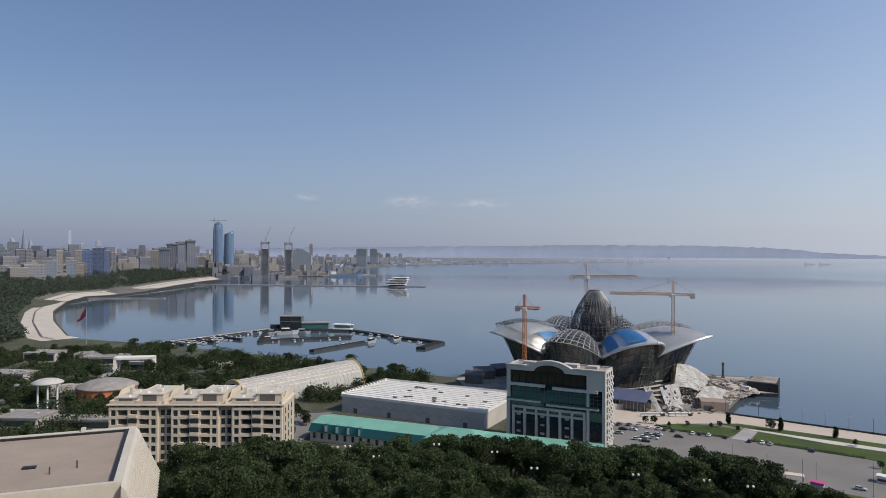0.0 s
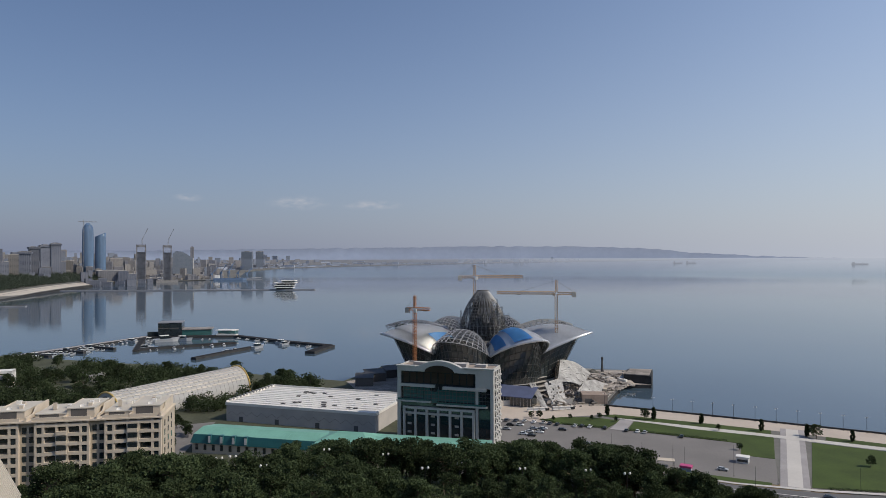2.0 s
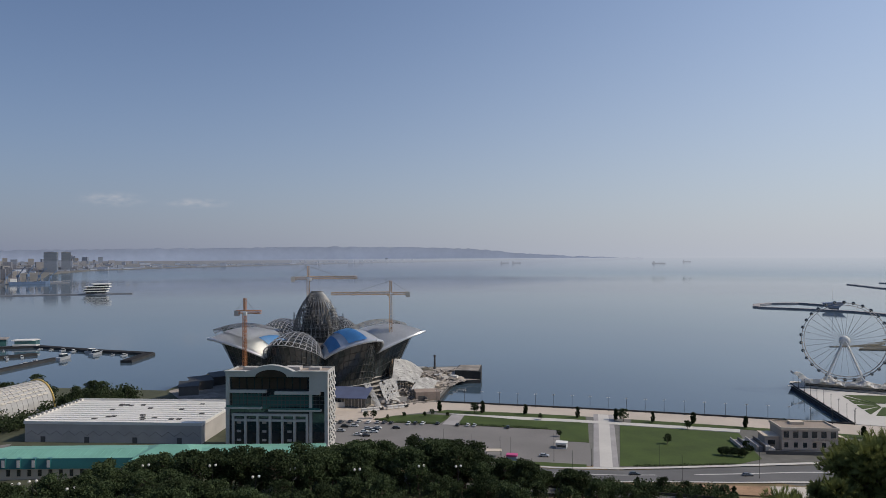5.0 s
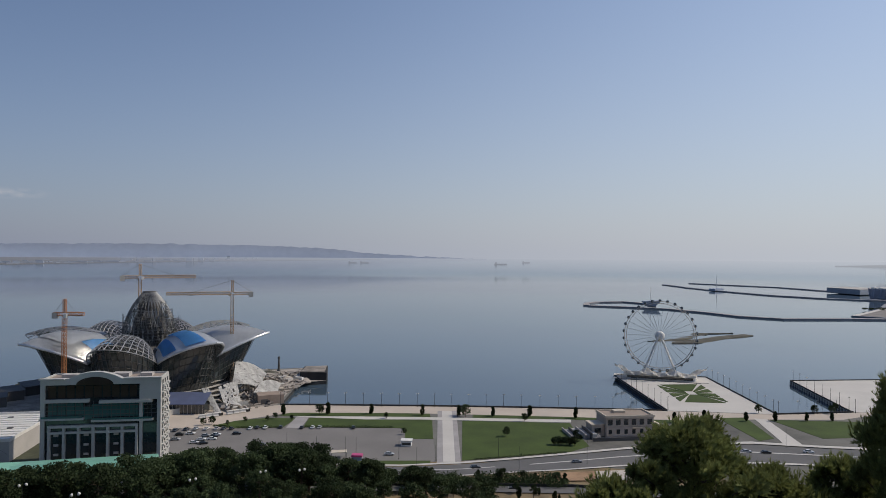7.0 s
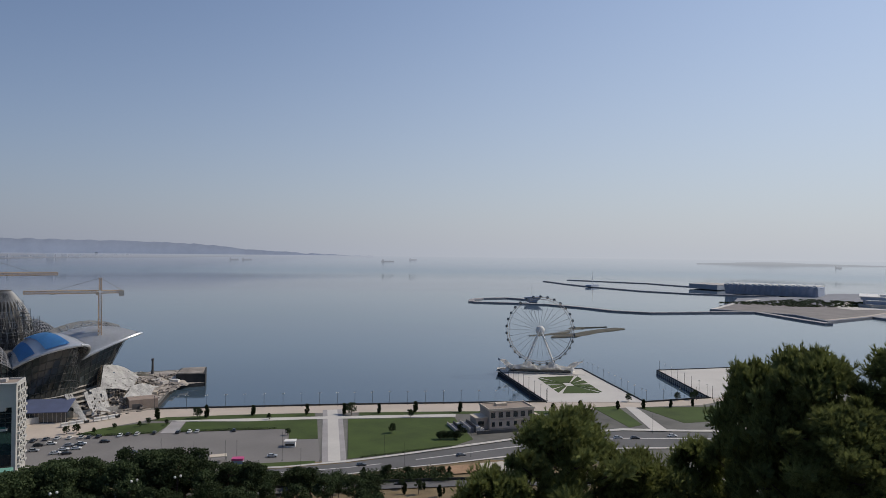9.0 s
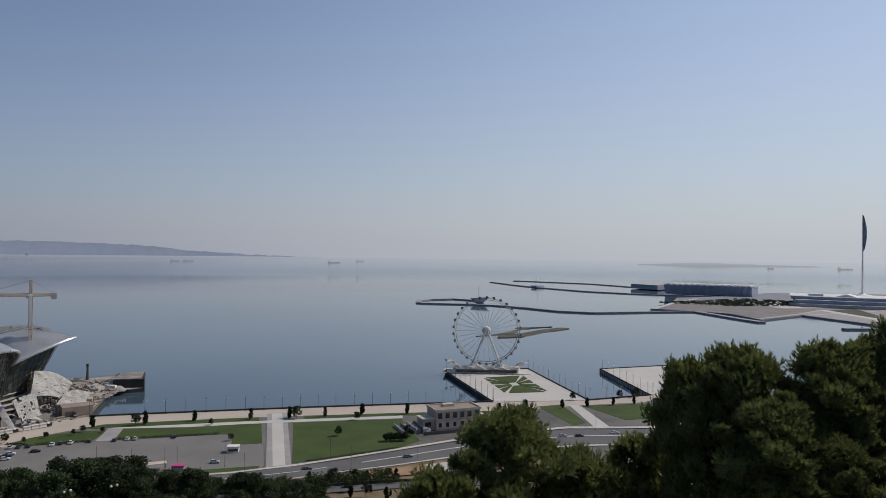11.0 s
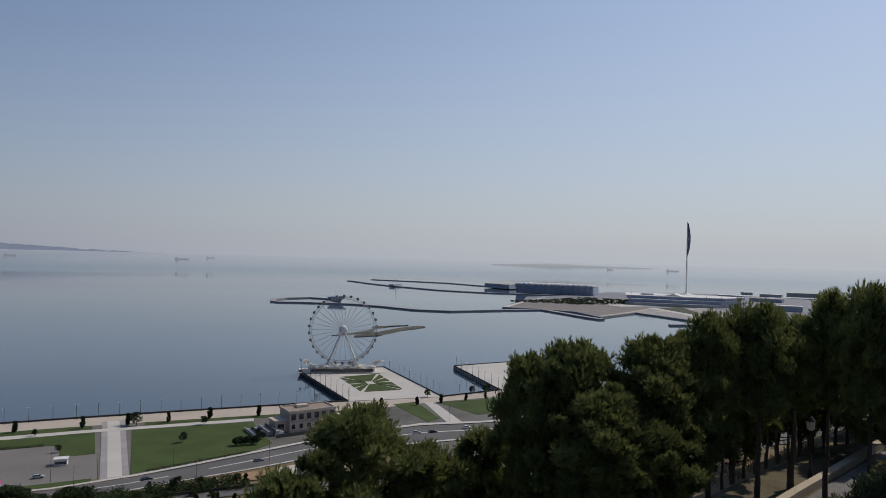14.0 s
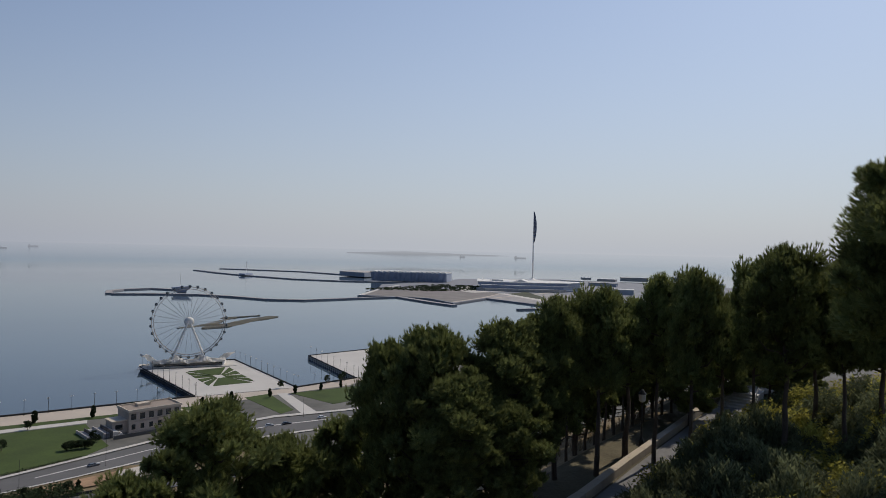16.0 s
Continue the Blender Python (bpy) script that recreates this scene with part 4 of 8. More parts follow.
        bar(rim, petal_point(-1 + i / 16, 1) + Vector((0, 0, 0.4)), petal_point(-1 + (i + 1) / 16, 1) + Vector((0, 0, 0.4)), 0.8, 6)
    rim = shared(rim, "rim", "silver")
    # glass wall under one rim
    gw = fresh()
    n = 16
    for i in range(n):
        for j in range(6):
            def P(i, j):
                s = -1 + 2 * i / n
                p = petal_point(s, 0.86)
                b = Vector((50 * math.cos(radians(22.5) * s), 50 * math.sin(radians(22.5) * s), 4))
                return b.lerp(p, j / 6)
            gw.faces.new([gw.verts.new(P(*c)) for c in ((i, j), (i + 1, j), (i + 1, j + 1), (i, j + 1))])
    gr = random.Random(12)
    for f in gw.faces:
        tilt = Vector((gr.gauss(0, 0.05), gr.gauss(0, 0.05), gr.gauss(0, 0.05)))
        for q, v in enumerate(f.verts):
            v.co += tilt * (1 if q < 2 else -1)
    bmesh.ops.remove_doubles(gw, verts=gw.verts, dist=0.4)
    gw = shared(gw, "glass_wall", "mall_glass")
    mull = fresh()
    for i in range(0, n + 1):
        s = -1 + 2 * i / n
        bar(mull, Vector((50.3 * math.cos(radians(22.5) * s), 50.3 * math.sin(radians(22.5) * s), 4)), petal_point(s, 0.87), 0.16, 4)
    for j in range(1, 8):
        for i in range(n):
            a, b = -1 + 2 * i / n, -1 + 2 * (i + 1) / n
            pa = Vector((50.3 * math.cos(radians(22.5) * a), 50.3 * math.sin(radians(22.5) * a), 4)).lerp(petal_point(a, 0.87), j / 8)
            pb = Vector((50.3 * math.cos(radians(22.5) * b), 50.3 * math.sin(radians(22.5) * b), 4)).lerp(petal_point(b, 0.87), j / 8)
            bar(mull, pa, pb, 0.13, 4)
    mull = shared(mull, "mullion", "darksteel")
    film = shared(petal_mesh(1.25, 0.1, -0.88, -0.62, 0.2, 0.95, 6, 8), "film", "bluefilm")
    film2 = shared(petal_mesh(1.25, 0.1, -0.46, -0.12, 0.12, 0.95, 7, 8), "film", "bluefilm")
    film3 = shared(petal_mesh(1.3, 0.1, 0.6, 0.9, 0.04, 0.6, 4, 6), "film", "bluefilm")
    white = shared(petal_mesh(1.2, 0.12, -0.1, 0.58, 0.1, 0.8, 12, 8), "panel", "silver")
    for k in range(8):
        a = 240 + 45 * k
        bare = k in (0, 3, 4, 5, 6)
        put("petal_lattice", lat, t, 0, 0, 0, a)
        if not bare:
            pet = put("petal", clad, t, 0, 0, 0, a, "silver clad petal roof")
            put("rim", rim, pet)
            if k == 1:
                put("film", film, pet, label="blue protective film")
                put("film", film2, pet, label="blue protective film")
            if k == 7:
                put("film", film3, pet, label="blue protective film")
                put("panel", white, pet, label="silver-white roof panels")
        put("glass_wall", gw, t, 0, 0, 0, a, "dark tilted glass wall")
        put("mullion", mull, t, 0, 0, 0, a)
    # the lattice spire over a dark core
    def R(z):
        h = (z - 24) / 41.0
        return 16.5 * (1 - h ** 2.75) + 3.8 * h ** 2
    bm = fresh()
    n = 34
    for i in range(n):
        for sgn in (1, -1, 0):
            last = None
            for j in range(15):
                z = 24 + 41.0 * j / 14
                a = 2 * math.pi * i / n + sgn * 0.035 * j
                p = Vector((R(z) * math.cos(a), R(z) * math.sin(a), z))
                if last is not None:
                    bar(bm, last, p, 0.17 if sgn else 0.2, 3)
                last = p
    for j in range(0, 15, 2):
        z = 24 + 41.0 * j / 14
        for i in range(n):
            a, b = 2 * math.pi * i / n, 2 * math.pi * (i + 1) / n
            bar(bm, (R(z) * math.cos(a), R(z) * math.sin(a), z), (R(z) * math.cos(b), R(z) * math.sin(b), z), 0.18, 3)
    part("spire_lattice", bm, "spire", t, "steel lattice spire")
    # solid core in recess grey stands for the dark inside the lattice
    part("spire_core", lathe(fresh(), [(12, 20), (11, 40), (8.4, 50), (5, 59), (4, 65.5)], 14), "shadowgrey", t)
    # scaffold round the spire
    bm = fresh()
    for cx, cy, h in ((-15, -5, 52), (15, -7, 50), (1, -16, 46), (-10, -12, 58), (9, -12, 55), (-16, 3, 47), (16, 2, 46), (-4, -15, 52), (5, -14, 60), (-7, -9, 62)):
        for dx in (-1.6, 1.6):
            for dy in (-1.6, 1.6):
                bar(bm, (cx + dx, cy + dy, 26), (cx + dx, cy + dy, h), 0.12, 3)
        for q in range(26, h, 2):
            box(bm, cx - 1.7, cy - 1.7, q, cx + 1.7, cy + 1.7, q + 0.1)
    part("scaffold", bm, "darksteel", t)
    part("floor_slab", lathe(fresh(), [(40, 21), (40, 22)], 32), "concrete", t)
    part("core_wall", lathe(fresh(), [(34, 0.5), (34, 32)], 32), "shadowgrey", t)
    # unfinished podium: a dark glazed base under a concrete rim
    part("base_glazing", lathe(fresh(), [(51.5, 0), (50.5, 5.0)], 40), "glass", t)
    # stepped louvred terraces round the near side
    for k in range(5):
        r0, z0 = 60.5 - 2.3 * k, 2.2 * k
        slab, slats = fresh(), fresh()
        for q in range(30):
            a0, a1 = radians(222 + 3.6 * q), radians(222 + 3.6 * (q + 1))
            c, d = Vector((math.cos(a0), math.sin(a0), 0)), Vector((math.cos(a1), math.sin(a1), 0))
            prism(slab, [(c * (r0 - 5)).xy[:], (c * r0).xy[:], (d * r0).xy[:], (d * (r0 - 5)).xy[:]], z0 + 1.9, z0 + 2.15)
            for z in (0.3, 0.85, 1.4):
                bar(slats, c * (r0 - 0.5) + Vector((0, 0, z0 + z)), d * (r0 - 0.5) + Vector((0, 0, z0 + z)), 0.13, 3)
        bmesh.ops.remove_doubles(slab, verts=slab.verts, dist=0.01)
        part("terrace", slab, "concrete" if k % 2 else "hallwall", t, "stepped concrete terrace")
        part("louvre", slats, "darksteel", t, "dark louvres of the terrace")
    part("podium", lathe(fresh(), [(44, 5.0), (55, 5.0), (55.5, 6.0), (44, 6.8)], 40), "concrete", t, "unfinished concrete podium")
    return t


mall()


def lattice_beam(bm, a, b, w, step, r):
    a, b = Vector(a), Vector(b)
    d = b - a
    q = d.to_track_quat('Z', 'Y')
    n = max(2, int(d.length / step))
    c = [[a + d * (j / n) + q @ Vector((x * w / 2, y * w / 2, 0)) for x, y in ((1, 1), (-1, 1), (-1, -1), (1, -1))] for j in range(n + 1)]
    for i in range(4):
        bar(bm, c[0][i], c[n][i], r, 4)
        for j in range(n):
            bar(bm, c[j][i], c[j + 1][(i + 1) % 4], r * 0.6, 3)
            bar(bm, c[j + 1][i], c[j + 1][(i + 1) % 4], r * 0.6, 3)


def tower_crane(x, y, z0, top, jib, back, turn, paint, words):
    t = thing("tower_crane", words, "crane", group="tower cranes", at=(x, y, z0), turn=turn)
    h = top - z0
    bm = fresh()
    lattice_beam(bm, (0, 0, 0), (0, 0, h - 9), 1.8, 2.2, 0.18)
    part("mast", bm, paint, t)
    bm = fresh()
    lattice_beam(bm, (1, 0, h - 8.2), (jib, 0, h - 8.2), 1.6, 2.2, 0.25)
    part("jib", bm, paint, t)
    bm = fresh()
    lattice_beam(bm, (-1, 0, h - 8.4), (-back, 0, h - 8.4), 1.5, 2, 0.22)
    part("counter_jib", bm, paint, t)
    part("counterweight", a_box(-back - 0.8, -1.0, h - 10.9, -back + 2.0, 1.0, h - 7.6), "concrete", t)
    bm = fresh()
    lattice_beam(bm, (0, 0, h - 8), (0, 0, h), 1.3, 1.6, 0.2)
    part("apex", bm, paint, t)
    bm = fresh()
    bar(bm, (0, 0, h), (jib * 0.62, 0, h - 7.6), 0.09, 4)
    bar(bm, (0, 0, h), (-back, 0, h - 7.8), 0.09, 4)
    part("tie", bm, "darksteel", t)
    part("cab", a_box(0.6, -2.2, h - 10.4, 2.4, -0.6, h - 8.2), "white", t)
    part("trolley", a_box(jib * 0.6, -0.7, h - 9.5, jib * 0.6 + 2.4, 0.7, h - 8.9), "darksteel", t)
    part("foot", a_box(-2, -2, -0.5, 2, 2, 0.9), "concrete", t)
    return t


tower_crane(145.7, 425.5, 3, 75.5, 39, 12, 162, "yellow", "faded yellow tower crane beside the silver petals")
tower_crane(100, 469, 25, 85.3, 34, 11, -10, "yellow", "faded yellow tower crane behind the lattice spire")
tower_crane(52, 427, 3, 66.5, 11, 6, -40, "orange", "orange tower crane seen along its short jib")


# ---- the building site round the mall ----
def shell_wing(x, y, z, turn, w, d, h, words):
    """A curved pale roof shell, half finished."""
    t = thing("roof_shell", words, "roof", at=(x, y, z), turn=turn)
    bm = fresh()
    n, q = 14, 8
    G = [[bm.verts.new((w * (i / n - 0.5), d * (j / q - 0.5), h * math.sin(math.pi * (0.15 + 0.7 * i / n)) * (1 - 0.55 * (j / q) ** 2))) for j in range(q + 1)] for i in range(n + 1)]
    for i in range(n):
        for j in range(q):
            bm.faces.new((G[i][j], G[i + 1][j], G[i + 1][j + 1], G[i][j + 1]))
    bmesh.ops.solidify(bm, geom=bm.faces[:], thickness=0.5)
    part("shell", bm, "stone", t)
    rb = fresh()
    for i in range(0, n + 1, 2):
        bar(rb, G0 := (w * (i / n - 0.5), d * 0.5, 0.45 * h * math.sin(math.pi * (0.15 + 0.7 * i / n))), (G0[0], G0[1] + 0.3, -3), 0.22, 4)
    part("prop", rb, "darksteel", t)




def site_shell(corners, bulge, words, material="concrete", n=10, props=True):
    """A sloping roof shell over four corners (near left, near right, far right, far left), propped from the ground."""
    o = sum((Vector(c) for c in corners), Vector()) / 4
    o.z = 2.6
    t = thing("roof_shell", words, "roof", at=o)
    a, b, c, d = (Vector(q) - o for q in corners)

    def P(u, v):
        return a.lerp(b, u).lerp(d.lerp(c, u), v) + Vector((0, 0, bulge * math.sin(math.pi * u) * (0.35 + 0.65 * v)))
    bm = fresh()
    sr = random.Random(int(o.x * 10))
    m = n * 2
    for i in range(m):
        for j in range(m):
            if sr.random() < 0.07:
                continue
            lift = Vector((0, 0, sr.gauss(0, 0.06)))
            q = [P(c / m, d / m) + lift + Vector((0, 0, sr.gauss(0, 0.04))) for c, d in ((i, j), (i + 0.96, j), (i + 0.96, j + 0.96), (i, j + 0.96))]
            v = [bm.verts.new(p) for p in q] + [bm.verts.new(p - Vector((0, 0, 0.35))) for p in q]
            for f in ((0, 1, 2, 3), (7, 6, 5, 4), (0, 4, 5, 1), (1, 5, 6, 2), (2, 6, 7, 3), (3, 7, 4, 0)):
                bm.faces.new([v[k] for k in f])
    part("shell", bm, material, t)
    if props:
        bm = fresh()
        for i in range(n + 1):
            for v in (0.03, 0.5):
                p = P(i / n, v)
                bar(bm, (p.x, p.y, 0), p, 0.14, 4)
            for z in range(2, 18, 2):
                p, q = P(i / n, 0.03), P(min(1, (i + 1) / n), 0.03)
                if z < min(p.z, q.z):
                    bar(bm, (p.x, p.y, z), (q.x, q.y, z), 0.13, 3)
        part("prop", bm, "darksteel", t)
    return t


site_shell(((139, 404, 13.5), (158, 410, 9), (171, 431, 13), (147, 422, 24)), 2.6, "tall curved pale roof shell against the mall", "shell_white")
site_shell(((150, 399, 8), (170, 410, 4), (180, 428, 6), (160, 412, 11.5)), 1.6, "lower curved pale roof shell on props", "shell_white")
site_shell(((121, 381, 3), (124.5, 380, 3), (122, 396, 14.5), (118, 396, 14.5)), 0.4, "leaning pale concrete ramp slab", "shell_white", 4, False)
site_shell(((128, 382, 3), (139, 388, 3.4), (141, 402, 15), (128, 397, 14)), 0.8, "leaning pale concrete roof slab", "shell_white", 6, False)
shell_wing(170, 444, 7, 15, 26, 18, 7.0, "curved pale roof shell under construction")
shell_wing(176, 462, 6, 50, 22, 16, 5.0, "curved pale roof shell under construction")


def site():
    rnd = random.Random(31)
    # blue site hall below the petals
    t = thing("site_hall", "low dark-blue roofed hall beside the mall", "building", at=(108.5, 393.5, 2.6), turn=-34)
    part("wall", a_box(-12, -5, 0, 12, 6, 5), "glass", t)
    part("roof", prism(fresh(), [(-6.6, 5.4), (6.6, 9.6), (6.6, 10.0), (-6.6, 5.8)], -12.5, 12.5, Matrix(((0, 0, 1, 0), (1, 0, 0, 0), (0, 1, 0, 0), (0, 0, 0, 1)))), "blue_roof", t)
    for k in range(12):
        part("mullion", a_box(-11.9 + k * 2.1, -5.12, 0, -11.7 + k * 2.1, -4.96, 5), "hallwall", t)
    # hoarding along the promenade
    t = thing("hoarding", "long pale grey site hoarding", "fence")
    line = along([(86, 381), (100, 390), (122, 391), (143, 388)], 3)
    for (x0, y0), (x1, y1) in zip(line, line[1:]):
        d = math.hypot(x1 - x0, y1 - y0)
        part("panel", a_box(0.03, -0.08, 0, d - 0.03, 0.08, 3.2, pose(x0, y0, 2.62, 0, 0, math.degrees(math.atan2(y1 - y0, x1 - x0)))), "concrete", t)
    # tan retaining block, and the pier end whose shaded side is coloured dark
    t = thing("retaining_block", "tan concrete block at the quay", "building", at=(158, 391, 2.6), turn=-14)
    part("wall", a_box(-8, -5, 0, 7, 6, 5.2), "tan_block", t)
    # dark sheet on the closed wall, coloured as a shaded opening
    part("opening", a_box(-6.5, -5.1, 0, -2.5, -4.9, 3), "shadowgrey", t)
    solid("pier_head", prism(fresh(), [(203, 449), (218, 437), (232, 463), (216, 470)], -3, 8.0), "quay", "concrete pier head, its shaded side coloured dark", "pier", "structure")
    part("deck", prism(fresh(), [(204, 450), (217, 438.5), (231, 462.5), (217, 468.5)], 8.02, 8.4), "rubble", bpy.data.objects["pier_head"])
    # heaps of rubble
    for k in range(44):
        f = rnd.random()
        x, y = 150 + 60 * f + rnd.uniform(-14, 14), 400 + 62 * f + rnd.uniform(-8, 14)
        if x - 150 > (y - 372) * 0.86:
            continue
        bm = fresh()
        bmesh.ops.create_icosphere(bm, subdivisions=2, radius=1)
        s = rnd.uniform(1.2, 4.5)
        for v in bm.verts:
            v.co *= 1 + 0.5 * noise.noise(v.co * 2.2 + Vector((k, 0, 0)))
            v.co = Vector((v.co.x * s * 1.4, v.co.y * s, max(-0.1, v.co.z) * s * 0.55))
            v.co += Vector((x, y, 2.6))
        solid("broken_slab", bm, "rubble" if k % 3 else "concrete", "heap of grey building rubble on site", "rubble", group="rubble heaps")
    # stacked slabs, cabins and beams
    for k in range(46):
        f = rnd.random()
        x, y = 152 + 62 * f + rnd.uniform(-9, 9), 396 + 70 * f + rnd.uniform(-6, 16)
        if x - 152 > (y - 376) * 0.86:
            continue
        kind = k % 4
        if kind == 0:
            solid("site_cabin", a_box(-3, -1.2, 0, 3, 1.2, 2.6, pose(x, y, 2.6, 0, 0, rnd.uniform(0, 180))), rnd.choice(("white", "hallwall", "beige")), "small pale site cabin on the quay", "cabin", group="site cabins")
        elif kind == 1:
            bm = fresh()
            for q in range(4):
                box(bm, -3.5, -1 + q * 0.5, 0.25 * (q % 2), 3.5, -0.7 + q * 0.5, 0.3 + 0.25 * (q % 2), pose(x, y, 2.62, 0, 0, 40))
            solid("beam_stack", bm, "darksteel", "stack of dark steel beams", "building material", group="beam stacks")
        else:
            solid("concrete_slab", a_box(-2.6, -1.6, 0, 2.6, 1.6, rnd.uniform(0.5, 1.9), pose(x, y, 2.6, 0, 0, rnd.uniform(0, 180))), rnd.choice(("concrete", "lightconc", "rubble", "stone")), "stack of pale concrete slabs", "building material", group="slab stacks")
    # broken slabs, sheets and planks that cover the site
    bm = fresh()
    while len(bm.faces) < 6 * 900:
        f = rnd.random()
        x, y = 136 + 74 * f + rnd.gauss(0, 9), 396 + 66 * f + rnd.gauss(0, 10)
        if x - 148 > (y - 376) * 0.86 or math.hypot(x - MC.x, y - MC.y) < 56:
            continue
        a, w, d = rnd.uniform(0, 180), rnd.uniform(0.4, 2.6), rnd.uniform(0.3, 1.4)
        box(bm, -w, -d, -0.2, w, d, rnd.uniform(0.1, 0.9), pose(x, y, 2.7 + 5 * max(0, noise.noise(Vector((x * 0.09, y * 0.09, 7)))), rnd.gauss(0, 14), rnd.gauss(0, 14), a))
    solid("debris", bm, "debris", "pale broken slabs and debris strewn over the site", "rubble", "stuff")
    # dark sheds on the landward side
    for x, y, a, w in ((46, 500, 20, 18), (30, 486, 10, 14), (58, 488, 35, 16), (22, 470, -5, 12), (66, 520, 30, 14)):
        t = thing("site_shed", "low dark steel shed beside the mall", "shed", group="site sheds", at=(x, y, 2.6), turn=a)
        part("wall", a_box(-w / 2, -5, 0, w / 2, 5, 5.5), "shadowgrey", t)
        part("roof", prism(fresh(), [(-5.4, 5.52), (5.4, 7.5), (5.4, 7.8), (-5.4, 5.8)], -w / 2 - 0.4, w / 2 + 0.4, Matrix(((0, 0, 1, 0), (1, 0, 0, 0), (0, 1, 0, 0), (0, 0, 0, 1)))), "darksteel", t)
    b = thing("beacon", "dark steel beacon on the quay", "beacon", at=(205, 492, 2.6))
    part("post", lathe(fresh(), [(1.3, 0), (0.9, 3), (0.7, 9), (1.0, 9.2), (1.0, 11)], 8), "darksteel", b)


site()


# ---- wheel, moles, islets and ships ----
def ferris_wheel():
    c = Vector((424, 306.5, 2.6))
    t = thing("ferris_wheel", "white observation wheel on a stone platform", "ferris wheel", at=c, turn=-54.2)
    # x across the view, y away from it
    R, hz = 25.4, 31.3
    bm = fresh()
    n = 60
    for y in (-1.3, 1.3):
        for r in (R, R - 1.5):
            for i in range(n):
                a, b = 2 * math.pi * i / n, 2 * math.pi * (i + 1) / n
                bar(bm, (r * math.cos(a), y, hz + r * math.sin(a)), (r * math.cos(b), y, hz + r * math.sin(b)), 0.15, 4)
    for i in range(n):
        a = 2 * math.pi * i / n
        bar(bm, (R * math.cos(a), -1.3, hz + R * math.sin(a)), ((R - 1.5) * math.cos(a), 1.3, hz + (R - 1.5) * math.sin(a)), 0.11, 3)
    part("rim", bm, "hallwall", t, "grey tubular rim")
    me = fresh()
    for y in (-1.6, 1.6):
        bar(me, (0, y * 1.4, 0), (R - 1.4, y * 0.7, 0), 0.055, 3)
    me = shared(me, "spoke", "steel")
    for i in range(30):
        o = new("spoke", me)
        o.parent = t
        o.matrix_local = Matrix.Translation((0, 0, hz)) @ Matrix.Rotation(2 * math.pi * i / 30, 4, 'Y')
    part("hub", lathe(fresh(), [(1.6, -3.2), (3.2, -2.4), (3.5, 0), (3.2, 2.4), (1.6, 3.2)], 20, pose(0, 0, hz, 90, 0, 0)), "white", t, smooth=True)
    cap = fresh()
    lathe(cap, [(0.4, 1.1), (0.9, 0.75), (1.1, 0), (0.9, -0.75), (0.4, -1.05)], 10)
    cap = shared(cap, "capsule", "glass")
    arm = shared(bar(fresh(), (0, -1.4, 0), (0, 1.4, 0), 0.16, 5), "hanger", "white")
    for i in range(30):
        a = 2 * math.pi * (i + 0.5) / 30
        o = put("capsule", cap, t, (R + 0.4) * math.cos(a), 0, hz + (R + 0.4) * math.sin(a), label="dark glazed cabin")
        put("hanger", arm, o)
    for sx, sy in ((-13, -7), (13, -7), (-13, 7), (13, 7)):
        part("leg", bar(fresh(), (sx * 0.05, sy * 0.4, hz), (sx, sy, 0.1), 0.6, 10, 0.55), "white", t)
    # the wavy pavilion round the foot
    p = thing("wheel_pavilion", "low white wavy-roofed pavilion at the wheel's foot", "building", at=c, turn=-54.2)
    bm = fresh()
    n, q = 36, 6
    def roof(u, v):
        x = -32 + 64 * u
        w = 8.5 * (1 - (2 * u - 1) ** 4) + 0.8
        z = 4.0 + 1.3 * math.sin(u * 22) * (0.4 + v) + 0.7 * math.sin(u * 47 + v * 5) + 4.2 * abs(2 * u - 1) ** 6
        return Vector((x, -3 + (v - 0.5) * 2 * w, z + 1.2 * math.sin(v * math.pi)))
    G = [[bm.verts.new(roof(i / n, j / q)) for j in range(q + 1)] for i in range(n + 1)]
    for i in range(n):
        for j in range(q):
            bm.faces.new((G[i][j], G[i + 1][j], G[i + 1][j + 1], G[i][j + 1]))
    bmesh.ops.solidify(bm, geom=bm.faces[:], thickness=0.4)
    part("roof", bm, "white", p)
    part("wall", prism(fresh(), [(-24, -8), (24, -8), (26, 0), (22, 4), (-22, 4), (-26, 0)], 0, 3.0), "white", p)
    part("glazing", prism(fresh(), [(-23, -8.1), (23, -8.1), (23, -7.9), (-23, -7.9)], 0.6, 2.5), "glass", p)
    part("plinth", prism(fresh(), [(-33, -12), (33, -12), (33, 8), (-33, 8)], 0, 0.35), "white_paving", p)
    part("step", prism(fresh(), [(-28, -14), (28, -14), (28, -12), (-28, -12)], 0, 0.2), "darksteel", p)
    return t


ferris_wheel()


def flower_bed():
    t = thing("parterre", "square parterre of clipped green beds", "garden", at=(395, 261, 2.66))
    a, b, c, d = Vector((399.5, 291.3)), Vector((426.7, 275.2)), Vector((387.0, 229.4)), Vector((364.8, 248.0))
    o = Vector((395, 261))

    def P(u, v):
        q = (a * (1 - u) + b * u) * (1 - v) + (d * (1 - u) + c * u) * v - o
        return (q.x, q.y)
    beds = []
    g = 0.035
    for tri in (((0, 0), (1, 0)), ((1, 0), (1, 1)), ((1, 1), (0, 1)), ((0, 1), (0, 0))):
        p, q = Vector(tri[0]), Vector(tri[1])
        m = Vector((0.5, 0.5))
        for k0, k1 in ((0.07, 0.93),) if tri[0][1] == tri[1][1] else ((0.04, 0.22), (0.28, 0.46), (0.54, 0.72), (0.78, 0.96)):
            e0, e1 = p.lerp(q, k0), p.lerp(q, k1)
